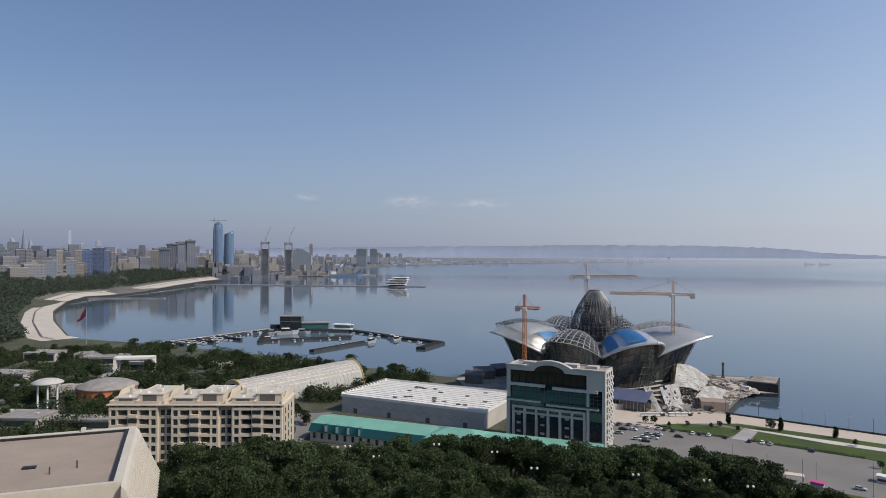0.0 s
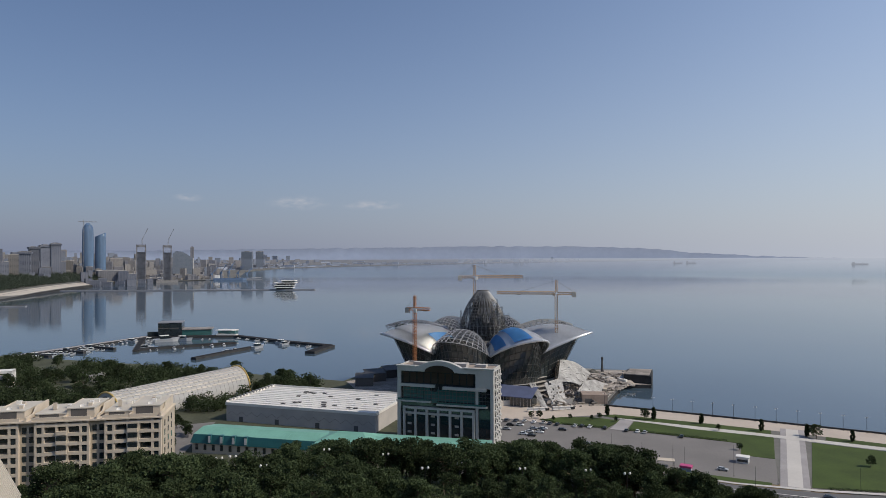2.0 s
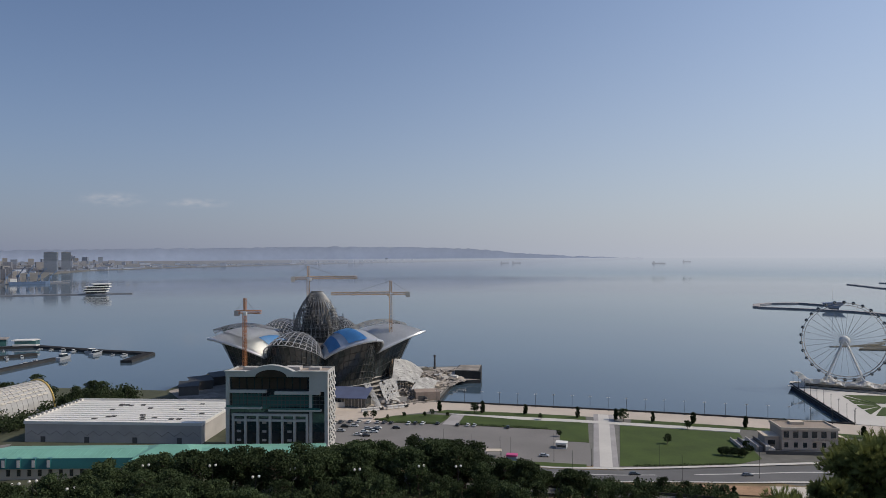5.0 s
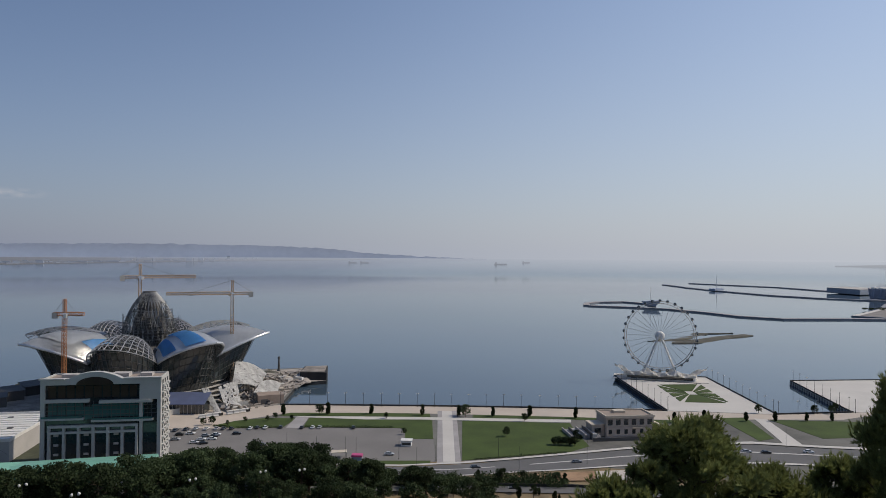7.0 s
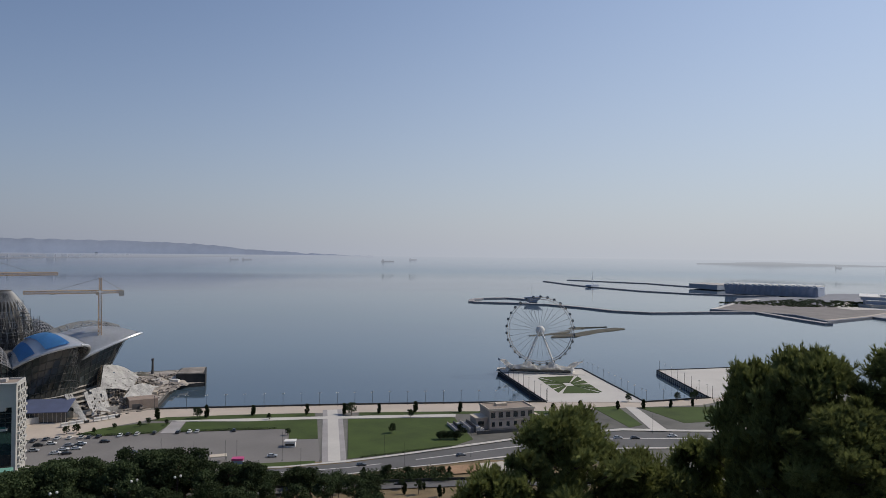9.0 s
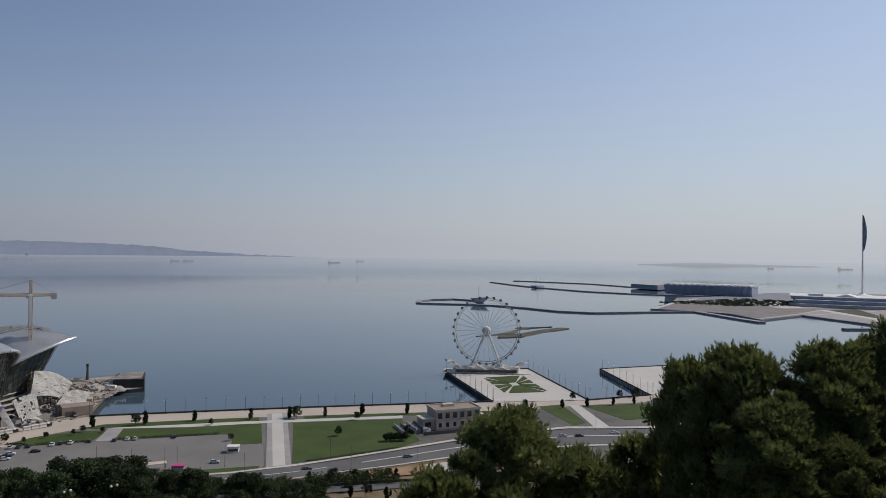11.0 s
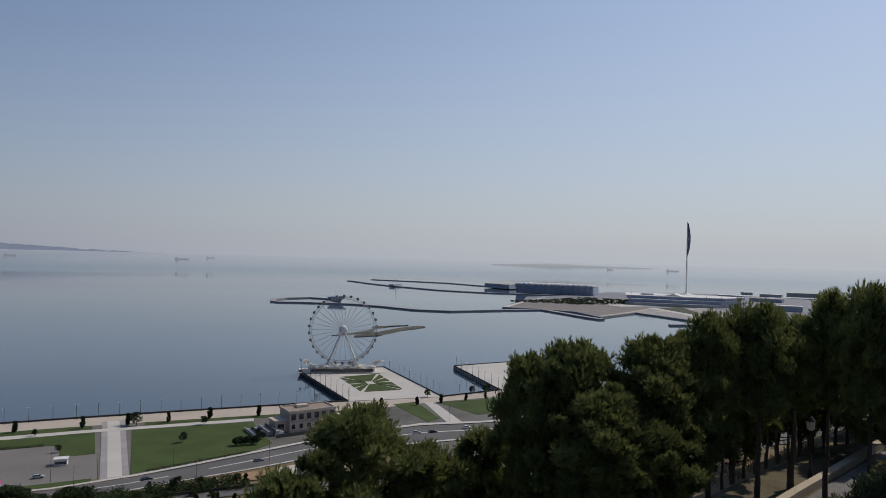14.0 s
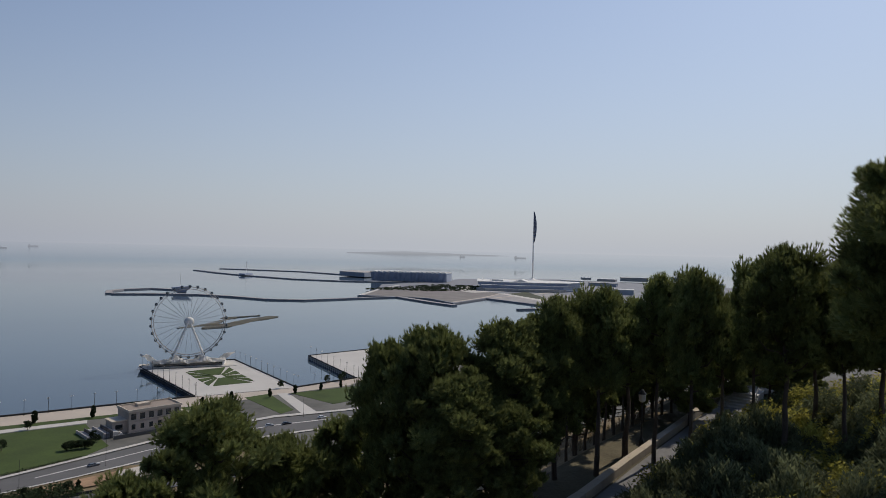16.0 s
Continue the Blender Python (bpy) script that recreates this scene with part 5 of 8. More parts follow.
            i0, i1 = m.lerp(e0, 0.2), m.lerp(e1, 0.2)
            beds.append([P(*e0), P(*e1), P(*i1), P(*i0)])
    for bd in beds:
        part("bed", prism(fresh(), bd, 0, 0.25), "grass", t)
    return t


flower_bed()


def mole(name, mid, w, words, mat_top="pathgrey", z=2.2, wall="farquay"):
    a = along(mid, 25)
    L, R = offset(a, w / 2), offset(a, -w / 2)
    bm = fresh()
    prism(bm, L + R[::-1], -4, z)
    t = solid(name, bm, wall, words, "pier", "structure")
    bm = fresh()
    i0, i1 = offset(a, w / 2 - 0.8), offset(a, -w / 2 + 0.8)
    A = [bm.verts.new((x, y, z + 0.05)) for x, y in i0]
    B = [bm.verts.new((x, y, z + 0.05)) for x, y in i1]
    for i in range(len(A) - 1):
        bm.faces.new((A[i], B[i], B[i + 1], A[i + 1]))
    part("deck", bm, mat_top, t, "pale deck")
    return t


mole("mole", [(955, 845), (990, 785), (1015, 715), (1006, 640), (985, 565), (1000, 508), (1085, 452), (1150, 400)], 12, "long dark curved breakwater with a pale deck")
mole("mole", [(957, 852), (1000, 890), (1045, 903), (1100, 882), (1098, 820), (1050, 775)], 12, "dark curled head of the breakwater")
mole("mole", [(1150, 398), (1060, 300), (1030, 262)], 12, "dark jetty end of the breakwater")
mole("mole", [(1905, 1359), (1780, 1190), (1700, 1060), (1600, 840), (1590, 700), (1640, 520)], 16, "far dark breakwater", "farquay")
mole("mole", [(2080, 1380), (2060, 1060), (1900, 760)], 20, "far low breakwater", "farquay")
mole("jetty", [(1010, 158), (1060, 108)], 7, "small dark jetty")
mole("pier", [(-716, 1350), (-560, 1358)], 10, "dark pier beside the boulevard", "jetty")
mole("pier", [(-735, 1960), (-573, 1932), (-46, 1871)], 18, "long dark pier that carries the ferry terminal", "farquay")
mole("pier", [(-420, 2760), (-185, 3190)], 18, "far dark pier")
# marina
mole("jetty", [(-290, 664), (-206, 806)], 9, "pale quay road of the marina", "pathgrey", wall="quay")
mole("jetty", [(-206, 806), (-109, 798), (-50, 735), (-2, 692)], 8, "dark curved marina breakwater", "jetty", wall="quay")
mole("jetty", [(-2, 692), (-21, 648)], 10, "dark end of the marina breakwater", "jetty", wall="quay")
mole("jetty", [(-122, 628), (-80, 694)], 6, "floating jetty with boats", "jetty", wall="quay")
mole("jetty", [(-206, 790), (-187, 690)], 6, "jetty of the marina", "jetty", wall="quay")
mole("jetty", [(-187, 700), (-100, 735)], 6, "jetty of the marina", "jetty", wall="quay")
# land of the flag square
FLAG = [(1150, 404), (1142, 473), (1324, 505), (1500, 560), (1700, 480), (1900, 470), (2100, 200), (1900, -280), (1500, -230), (1000, -110), (1042, 116), (1102, 137), (1198, 245), (1060, 271), (1137, 335)]
solid("ground_spit", prism(fresh(), FLAG, -4, 2.2), "farquay", "low made ground of the square", "ground", "structure")
paved("square", [(1155, 405), (1150, 470), (1324, 500), (1420, 330), (1340, 240), (1205, 250), (1075, 275), (1143, 335)], "square_soil", "brown open square", z=2.2, up=0.1)
paved("square_edge", [(1205, 249), (1340, 238), (1420, 150), (1300, 60), (1110, 136)], "pathgrey", "grey paved square", z=2.2, up=0.1)
paved("square_walk", [(1330, 300), (1350, 330), (1480, 250), (1440, 215)], "white_paving", "pale round forecourt", z=2.2, up=0.2)
paved("square_walk", [(1142, 472), (1324, 504), (1500, 520), (1502, 512), (1326, 496), (1150, 464)], "white_paving", "pale walk of the square", z=2.2, up=0.2)
paved("square_walk", [(1075, 274), (1205, 250), (1330, 240), (1330, 246), (1206, 256), (1077, 280)], "paving", "pale walk along the water", z=2.2, up=0.2)
paved("square_walk", [(1210, 236), (1330, 190), (1450, 150), (1450, 143), (1330, 182), (1210, 229)], "paving", "pale walk of the square", z=2.2, up=0.2)


def arena():
    t = thing("arena", "dark low arena with a crystalline folded facade", "building", at=(1685, 546, 2.3))
    bm = fresh()
    a, b = Vector((-12, 100)), Vector((12, -98))
    n = 14
    lo, hi = [], []
    for k in range(n * 2 + 1):
        p = a.lerp(b, k / (2 * n))
        o = -1.5 if k % 2 else 3.5
        lo.append(bm.verts.new((p.x - 22 + o * 0.5, p.y, 0)))
        hi.append(bm.verts.new((p.x - 28 - o, p.y, 24.5 - (2.8 if k % 2 else 0))))
    for k in range(n * 2):
        bm.faces.new((lo[k], lo[k + 1], hi[k + 1], hi[k]))
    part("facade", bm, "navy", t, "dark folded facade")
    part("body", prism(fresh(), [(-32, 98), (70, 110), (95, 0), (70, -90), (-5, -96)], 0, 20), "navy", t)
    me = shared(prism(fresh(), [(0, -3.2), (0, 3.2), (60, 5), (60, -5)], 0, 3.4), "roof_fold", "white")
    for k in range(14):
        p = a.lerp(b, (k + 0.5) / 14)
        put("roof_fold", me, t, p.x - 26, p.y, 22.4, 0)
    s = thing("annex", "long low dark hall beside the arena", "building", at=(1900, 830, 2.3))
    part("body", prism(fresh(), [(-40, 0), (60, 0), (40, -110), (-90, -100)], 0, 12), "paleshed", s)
    part("roof", prism(fresh(), [(-40, 0), (60, 0), (40, -110), (-90, -100)], 12.1, 12.9), "hallwall", s)
    return t


arena()


def flag_square():
    t = thing("flag_pole", "very tall white flag pole with a limp dark flag", "flag pole", at=(1536, 208, 20))
    part("pole", lathe(fresh(), [(1.9, 0), (1.5, 60), (1.0, 120), (0.55, 160)], 12), "white", t)
    bm = fresh()
    n, q = 24, 10
    G = []
    for i in range(n + 1):
        h = i / n
        w = 7.0 * math.sin(math.pi * min(1, h * 0.9 + 0.06)) ** 0.7
        G.append([bm.verts.new((1.2 * math.sin(j * 1.9 + h * 3) - 0.5, -j / q * w, 88 + 70 * h)) for j in range(q + 1)])
    for i in range(n):
        for j in range(q):
            bm.faces.new((G[i][j], G[i + 1][j], G[i + 1][j + 1], G[i][j + 1]))
    bmesh.ops.solidify(bm, geom=bm.faces[:], thickness=0.3)
    part("flag", bm, "navy", t, "hanging dark flag")
    part("pedestal", lathe(fresh(), [(22, -2), (20, 1.5), (6, 5), (3, 7)], 24), "white", t)
    b = thing("museum", "long low white-roofed museum under the flag pole", "building", at=(1490, 220, 2.3))
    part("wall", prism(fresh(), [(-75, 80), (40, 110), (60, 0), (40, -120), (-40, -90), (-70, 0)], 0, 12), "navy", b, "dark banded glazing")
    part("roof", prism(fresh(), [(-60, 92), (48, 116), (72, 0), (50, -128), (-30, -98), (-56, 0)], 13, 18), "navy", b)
    part("roof_slab", prism(fresh(), [(-62, 94), (50, 118), (74, 0), (52, -130), (-32, -100), (-58, 0)], 18.05, 19.2), "white", b)
    part("ridge", prism(fresh(), [(-20, 18.0), (0, 24.5), (24, 18.0)], -46, -8, Matrix(((0, 0, 1, 0), (1, 0, 0, 0), (0, 1, 0, 0), (0, 0, 0, 1)))), "white", b)
    part("terrace", prism(fresh(), [(-86, 70), (-66, 94), (-46, 0), (-36, -96), (-60, -80), (-84, 0)], 0, 6), "concrete", b)
    part("band", prism(fresh(), [(-76, 81), (40, 111), (61, 0), (41, -121), (-41, -91), (-71, 0)], 12.05, 12.9), "white", b)
    for y, h in ((88, 26), (70, 24), (56, 24), (12, 23), (-62, 24), (-90, 23)):
        part("mast", bar(fresh(), (-30, y, 19), (-30, y, h), 0.5, 5), "white", b)
    part("screen_wall", a_box(-40, 40, 19.2, -37, 66, 23), "white", b)
    return t


flag_square()


def quay_sheds():
    """Low port buildings beyond the square."""
    rnd = random.Random(77)
    for k in range(26):
        az, d = 84 + 28 * (k + rnd.random()) / 26, rnd.uniform(1250, 2300)
        x, y = polar(az, d)
        w = rnd.uniform(24, 80)
        t = thing("harbour_building", "low grey-blue harbour building across the water", "building", group="harbour buildings", at=(x, y, 2.0), turn=-az + rnd.uniform(-20, 20))
        h = rnd.uniform(5, 12)
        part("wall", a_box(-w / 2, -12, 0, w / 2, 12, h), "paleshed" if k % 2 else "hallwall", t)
        part("roof", a_box(-w / 2 - 0.5, -12.5, h + 0.02, w / 2 + 0.5, 12.5, h + 1.4), "white" if k % 3 else "hallwall", t)


quay_sheds()
paved("square_bed", [(1321, 234), (1422, 204), (1269, 148), (1201, 146)], "parkland", "low planted bed of the square", z=2.2, up=0.24)
paved("square_walk", [(1461, 365), (1540, 368), (1560, 350), (1475, 322), (1379, 306), (1367, 333)], "white_paving", "pale round forecourt of the museum", z=2.2, up=0.3)
paved("square_walk", [(1332, 251), (1345, 238), (1206, 140), (1169, 137)], "white_paving", "pale straight walk of the square", z=2.2, up=0.3)
for k_, (x_, y_, w_, d_) in enumerate(((1540, 165, 120, 60), (1500, 150, 90, 40), (1465, 140, 70, 26))):
    t_ = thing("museum_terrace", "long low white-edged terrace beside the museum", "terrace", "museum terraces", at=(x_, y_, 2.3), turn=-32)
    part("wall", a_box(-w_ / 2, -d_ / 2, 0, w_ / 2, d_ / 2, 7.0 - 2.2 * k_), "navy", t_)
    part("deck", a_box(-w_ / 2 - 1, -d_ / 2 - 1, 7.02 - 2.2 * k_, w_ / 2 + 1, d_ / 2 + 1, 8.0 - 2.2 * k_), "white", t_)
gp = []
rq = random.Random(78)
while len(gp) < 520:
    x, y = rq.uniform(1300, 1560), rq.uniform(250, 520)
    if y < 520 - (x - 1300) * 0.3 and y > 560 - (x - 1120) * 0.9 and math.hypot(x - 1400, y - 275) > 40:
        gp.append((x, y))
bm = fresh()
for x, y in gp:
    for q in range(26):
        v = Vector((rq.gauss(0, 1.5), rq.gauss(0, 1.5), rq.uniform(0, 2.4)))
        e = Vector((rq.gauss(0, 1), rq.gauss(0, 1), rq.gauss(0, 1))).normalized()
        o = e.orthogonal().normalized()
        bm.faces.new([bm.verts.new(Vector((x, y, 2.3)) + v + c) for c in (e * 0.9, o * 0.8, -e * 0.9, -o * 0.8)])
solid("square_planting", bm, "leaf", "rows of small dark trees on the square", "trees", "stuff")


def ship_pavilion():
    t = thing("mole_pavilion", "ship-shaped dark pavilion with a tall mast on the breakwater", "building", at=(1034, 768, 2.2), turn=140)
    bm = fresh()
    prism(bm, [(-15, -3), (0, -6), (15, -2.5), (15, 2.5), (0, 6), (-15, 3)], 4.5, 5.2)
    A = [bm.verts.new(c) for c in ((-8, -3, 0), (8, -3, 0), (8, 3, 0), (-8, 3, 0))]
    B = [bm.verts.new(c) for c in ((-20, -6, 11), (15, -6, 9), (15, 6, 9), (-20, 6, 11))]
    for i in range(4):
        bm.faces.new((A[i], A[(i + 1) % 4], B[(i + 1) % 4], B[i]))
    bm.faces.new(B)
    part("hull", bm, "navy", t)
    part("mast", bar(fresh(), (0, 0, 8), (0, 0, 34), 0.35, 6, 0.15), "white", t)
    m = thing("mast", "tall thin beacon mast on the far breakwater", "mast", at=(1690, 1040, 2.2))
    part("pole", bar(fresh(), (0, 0, 0), (0, 0, 40), 0.8, 5, 0.3), "white", m)
    part("foot", prism(fresh(), [(-24, -10), (24, -6), (20, 10), (-18, 12)], 0, 5), "navy", m)


ship_pavilion()


def islet(pts, words):
    bm = fresh()
    prism(bm, pts, -3, 0.5)
    bmesh.ops.subdivide_edges(bm, edges=bm.edges[:], cuts=3)
    for v in bm.verts:
        v.co += Vector(noise.noise_vector(v.co * 0.06)) * 3
        v.co.z = min(1.0, v.co.z)
    solid("islet", bm, "islet", words, "islet", "structure")


islet([(613, 459), (640, 456), (700, 472), (726, 475), (772, 459), (764, 448), (735, 462), (712, 458), (668, 446), (636, 446)], "low dark rocky islet in the calm sea")
islet([(619, 434), (640, 446), (668, 436), (706, 440), (762, 436), (762, 423), (706, 424), (646, 418)], "low dark rocky islet in the calm sea")


def ship(az, d, length, words):
    x, y = polar(az, d)
    t = thing("cargo_ship", words, "ship", "ships at anchor", at=(x, y, swell(d)), turn=-az + 6)
    L = length / 2
    prism(bm := fresh(), [(-L, -4), (L * 0.8, -4), (L, 0), (L * 0.8, 4), (-L, 4)], -2, 5)
    part("hull", bm, "ship", t)
    part("bridge", a_box(-L * 0.9, -3.5, 5, -L * 0.6, 3.5, 13), "ship", t)
    part("mast", bar(fresh(), (L * 0.3, 0, 5), (L * 0.3, 0, 14), 0.5, 5), "ship", t)


for az, d, n in ((41.15, 4130, 76), (28.6, 4208, 52), (29.6, 4208, 56), (43.3, 4376, 50), (76.3, 4042, 32), (81.2, 4080, 70)):
    ship(az, d, n, "small dark cargo ship at anchor far out")


def ridge(name, prof, d, z0, material, words):
    """A far land with the given skyline: azimuth and height in degrees over the level."""
    bm = fresh()
    n = len(prof)
    A, B, C = [], [], []
    for az, el in prof:
        x, y = polar(az, d)
        A.append(bm.verts.new((x * 0.985, y * 0.985, z0)))
        B.append(bm.verts.new((x, y, EYE + d * math.tan(radians(el)))))
        C.append(bm.verts.new((x * 1.004, y * 1.004, z0)))
    for i in range(n - 1):
        bm.faces.new((A[i], A[i + 1], B[i + 1], B[i]))
        bm.faces.new((B[i], B[i + 1], C[i + 1], C[i]))
    return solid(name, bm, material, words, "far land", "structure", smooth=True)


def skyline(knots, step, rough, seed):
    out = []
    for (a, ea), (b, eb) in zip(knots, knots[1:]):
        n = max(1, int((b - a) / step))
        for i in range(n):
            k = i / n
            az = a + (b - a) * k
            out.append((az, ea + (eb - ea) * k + rough * noise.noise(Vector((az * 1.3, seed, 0))) + rough * 0.5 * noise.noise(Vector((az * 5, seed, 3)))))
    return out + [knots[-1]]


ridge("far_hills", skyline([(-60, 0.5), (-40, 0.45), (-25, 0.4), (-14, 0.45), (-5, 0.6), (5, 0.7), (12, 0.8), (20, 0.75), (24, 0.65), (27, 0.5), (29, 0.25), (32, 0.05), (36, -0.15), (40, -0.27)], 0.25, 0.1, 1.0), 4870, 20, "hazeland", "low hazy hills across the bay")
ridge("far_island", skyline([(66.5, -0.56), (69, -0.47), (71.5, -0.36), (74, -0.45), (79, -0.55), (83, -0.66)], 0.3, 0.03, 4.0), 4330, 20, "islandland", "low hazy island out at sea")


def sea_haze():
    """A glowing sheet added as pale haze over the outermost sea, thin at its foot and thick at the horizon."""
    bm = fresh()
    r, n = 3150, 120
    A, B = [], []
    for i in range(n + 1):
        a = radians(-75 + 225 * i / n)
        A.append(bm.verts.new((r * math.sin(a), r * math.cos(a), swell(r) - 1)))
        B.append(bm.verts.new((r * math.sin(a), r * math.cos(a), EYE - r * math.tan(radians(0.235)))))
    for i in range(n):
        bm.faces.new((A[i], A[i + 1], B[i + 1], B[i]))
    m = bpy.data.materials.new("glowing_haze_sheet")
    m.use_nodes = True
    t = m.node_tree
    N, L = t.nodes, t.links
    for q in list(N):
        if q.type == 'BSDF_PRINCIPLED':
            N.remove(q)
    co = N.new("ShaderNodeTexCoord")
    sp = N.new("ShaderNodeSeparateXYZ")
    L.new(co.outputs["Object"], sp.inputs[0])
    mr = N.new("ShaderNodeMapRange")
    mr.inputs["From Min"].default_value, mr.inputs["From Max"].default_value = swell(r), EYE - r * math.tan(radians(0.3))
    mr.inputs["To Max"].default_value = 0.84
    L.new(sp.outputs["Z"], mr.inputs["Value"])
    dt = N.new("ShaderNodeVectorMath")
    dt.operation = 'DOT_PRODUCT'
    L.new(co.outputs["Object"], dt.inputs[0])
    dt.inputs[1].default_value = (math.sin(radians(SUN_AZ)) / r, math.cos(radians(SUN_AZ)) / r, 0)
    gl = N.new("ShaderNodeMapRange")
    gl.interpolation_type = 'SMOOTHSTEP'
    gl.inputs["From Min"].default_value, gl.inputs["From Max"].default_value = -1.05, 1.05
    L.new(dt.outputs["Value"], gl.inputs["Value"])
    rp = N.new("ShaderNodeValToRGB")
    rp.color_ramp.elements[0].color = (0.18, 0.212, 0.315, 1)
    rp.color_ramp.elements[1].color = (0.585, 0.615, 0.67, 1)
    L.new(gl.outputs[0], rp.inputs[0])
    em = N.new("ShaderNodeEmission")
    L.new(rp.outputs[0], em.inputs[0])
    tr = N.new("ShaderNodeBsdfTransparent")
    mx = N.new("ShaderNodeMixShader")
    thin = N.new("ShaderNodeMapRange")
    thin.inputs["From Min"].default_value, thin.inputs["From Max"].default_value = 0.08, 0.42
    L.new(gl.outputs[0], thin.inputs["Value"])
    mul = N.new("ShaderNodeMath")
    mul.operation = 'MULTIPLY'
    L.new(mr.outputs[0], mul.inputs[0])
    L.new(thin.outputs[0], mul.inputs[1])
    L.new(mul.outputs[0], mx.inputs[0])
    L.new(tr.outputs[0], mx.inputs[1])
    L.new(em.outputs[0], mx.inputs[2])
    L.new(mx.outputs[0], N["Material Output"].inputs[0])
    solid("backdrop", bm, m, "glowing sheet that imitates haze at the sea's horizon", "backdrop", "structure")


sea_haze()


def cloud(az, el, w, h, seed):
    """A faint streak of cloud far out over the sea."""
    d = 4860
    x, y = polar(az, d)
    bm = fresh()
    n = 12
    A = [bm.verts.new((-w / 2 + w * i / n, 0, -h / 2)) for i in range(n + 1)]
    B = [bm.verts.new((-w / 2 + w * i / n, 0, h / 2)) for i in range(n + 1)]
    for i in range(n):
        bm.faces.new((A[i], A[i + 1], B[i + 1], B[i]))
    m = bpy.data.materials.new("cloud")
    m.use_nodes = True
    t = m.node_tree
    N, L = t.nodes, t.links
    N.remove(N["Principled BSDF"])
    co = N.new("ShaderNodeTexCoord")
    mp = N.new("ShaderNodeMapping")
    mp.inputs["Location"].default_value = (seed, 0, 0)
    mp.inputs["Scale"].default_value = (0.012, 1, 0.03)
    L.new(co.outputs["Object"], mp.inputs[0])
    ns = N.new("ShaderNodeTexNoise")
    ns.inputs["Scale"].default_value = 1.0
    ns.inputs["Detail"].default_value = 6
    L.new(mp.outputs[0], ns.inputs["Vector"])
    sc = N.new("ShaderNodeMapping")
    sc.inputs["Scale"].default_value = (2 / w, 1, 2 / h)
    L.new(co.outputs["Object"], sc.inputs[0])
    ln = N.new("ShaderNodeVectorMath")
    ln.operation = 'LENGTH'
    L.new(sc.outputs[0], ln.inputs[0])
    ed = N.new("ShaderNodeMapRange")
    ed.interpolation_type = 'SMOOTHSTEP'
    ed.inputs["From Min"].default_value, ed.inputs["From Max"].default_value = 1.0, 0.0
    L.new(ln.outputs["Value"], ed.inputs["Value"])
    th = N.new("ShaderNodeMapRange")
    th.inputs["From Min"].default_value, th.inputs["From Max"].default_value, th.inputs["To Max"].default_value = 0.35, 0.75, 0.5
    L.new(ns.outputs["Fac"], th.inputs["Value"])
    mu = N.new("ShaderNodeMath")
    mu.operation = 'MULTIPLY'
    L.new(ed.outputs[0], mu.inputs[0])
    L.new(th.outputs[0], mu.inputs[1])
    em = N.new("ShaderNodeEmission")
    em.inputs[0].default_value = (0.6, 0.58, 0.6, 1)
    tr = N.new("ShaderNodeBsdfTransparent")
    mx = N.new("ShaderNodeMixShader")
    L.new(mu.outputs[0], mx.inputs[0])
    L.new(tr.outputs[0], mx.inputs[1])
    L.new(em.outputs[0], mx.inputs[2])
    L.new(mx.outputs[0], N["Material Output"].inputs[0])
    ob = solid("cloud_backdrop", bm, m, "faint streak of pale cloud over the sea", "cloud", "structure")
    ob.matrix_world = pose(x, y, EYE + d * math.tan(radians(el)), 0, 0, -az)


cloud(-2.8, 4.45, 520, 130, 3.0)
cloud(3.2, 4.3, 560, 90, 9.0)
cloud(-11.4, 4.7, 240, 70, 14.0)


# ---- the town round the bay ----
b0 = [(-380, 706), (-404, 725), (-505, 876), (-592, 1025), (-689, 1236), (-713, 1345), (-702, 1420), (-698, 1567), (-718, 1808), (-728, 2055), (-724, 2380)]


def coast_x(y):
    """Where the bay's shore runs at that y."""
    return on_line([(q[1], q[0]) for q in b0], y)


def facade_mat(name, wall, win, floor=3.4, bay=3.2, gap=0.35, rough=0.7, wrough=0.25):
    """A far facade: rows of windows in a wall, both with their own gloss."""
    m = bpy.data.materials.new(name)
    m.use_nodes = True
    t = m.node_tree
    N, L = t.nodes, t.links
    b = N["Principled BSDF"]
    co = N.new("ShaderNodeTexCoord")
    sep = N.new("ShaderNodeSeparateXYZ")
    L.new(co.outputs["Object"], sep.inputs[0])
    add = N.new("ShaderNodeMath")
    L.new(sep.outputs["X"], add.inputs[0])
    L.new(sep.outputs["Y"], add.inputs[1])
    com = N.new("ShaderNodeCombineXYZ")
    L.new(add.outputs[0], com.inputs["X"])
    L.new(sep.outputs["Z"], com.inputs["Y"])
    br = N.new("ShaderNodeTexBrick")
    br.offset = 0.0
    br.inputs["Scale"].default_value = 1.0
    br.inputs["Brick Width"].default_value = bay
    br.inputs["Row Height"].default_value = floor
    br.inputs["Mortar Size"].default_value = gap
    br.inputs["Mortar Smooth"].default_value = 0.1
    br.inputs["Color1"].default_value = tint(win, 0.75)
    br.inputs["Color2"].default_value = tint(win, 1.3)
    br.inputs["Mortar"].default_value = tint(wall, 1.0)
    L.new(com.outputs[0], br.inputs["Vector"])
    info = N.new("ShaderNodeObjectInfo")
    mr = N.new("ShaderNodeMapRange")
    mr.inputs["To Min"].default_value = 0.6
    mr.inputs["To Max"].default_value = 1.2
    L.new(info.outputs["Random"], mr.inputs["Value"])
    hs = N.new("ShaderNodeHueSaturation")
    L.new(mr.outputs[0], hs.inputs["Value"])
    L.new(br.outputs["Color"], hs.inputs["Color"])
    L.new(hs.outputs[0], b.inputs["Base Color"])
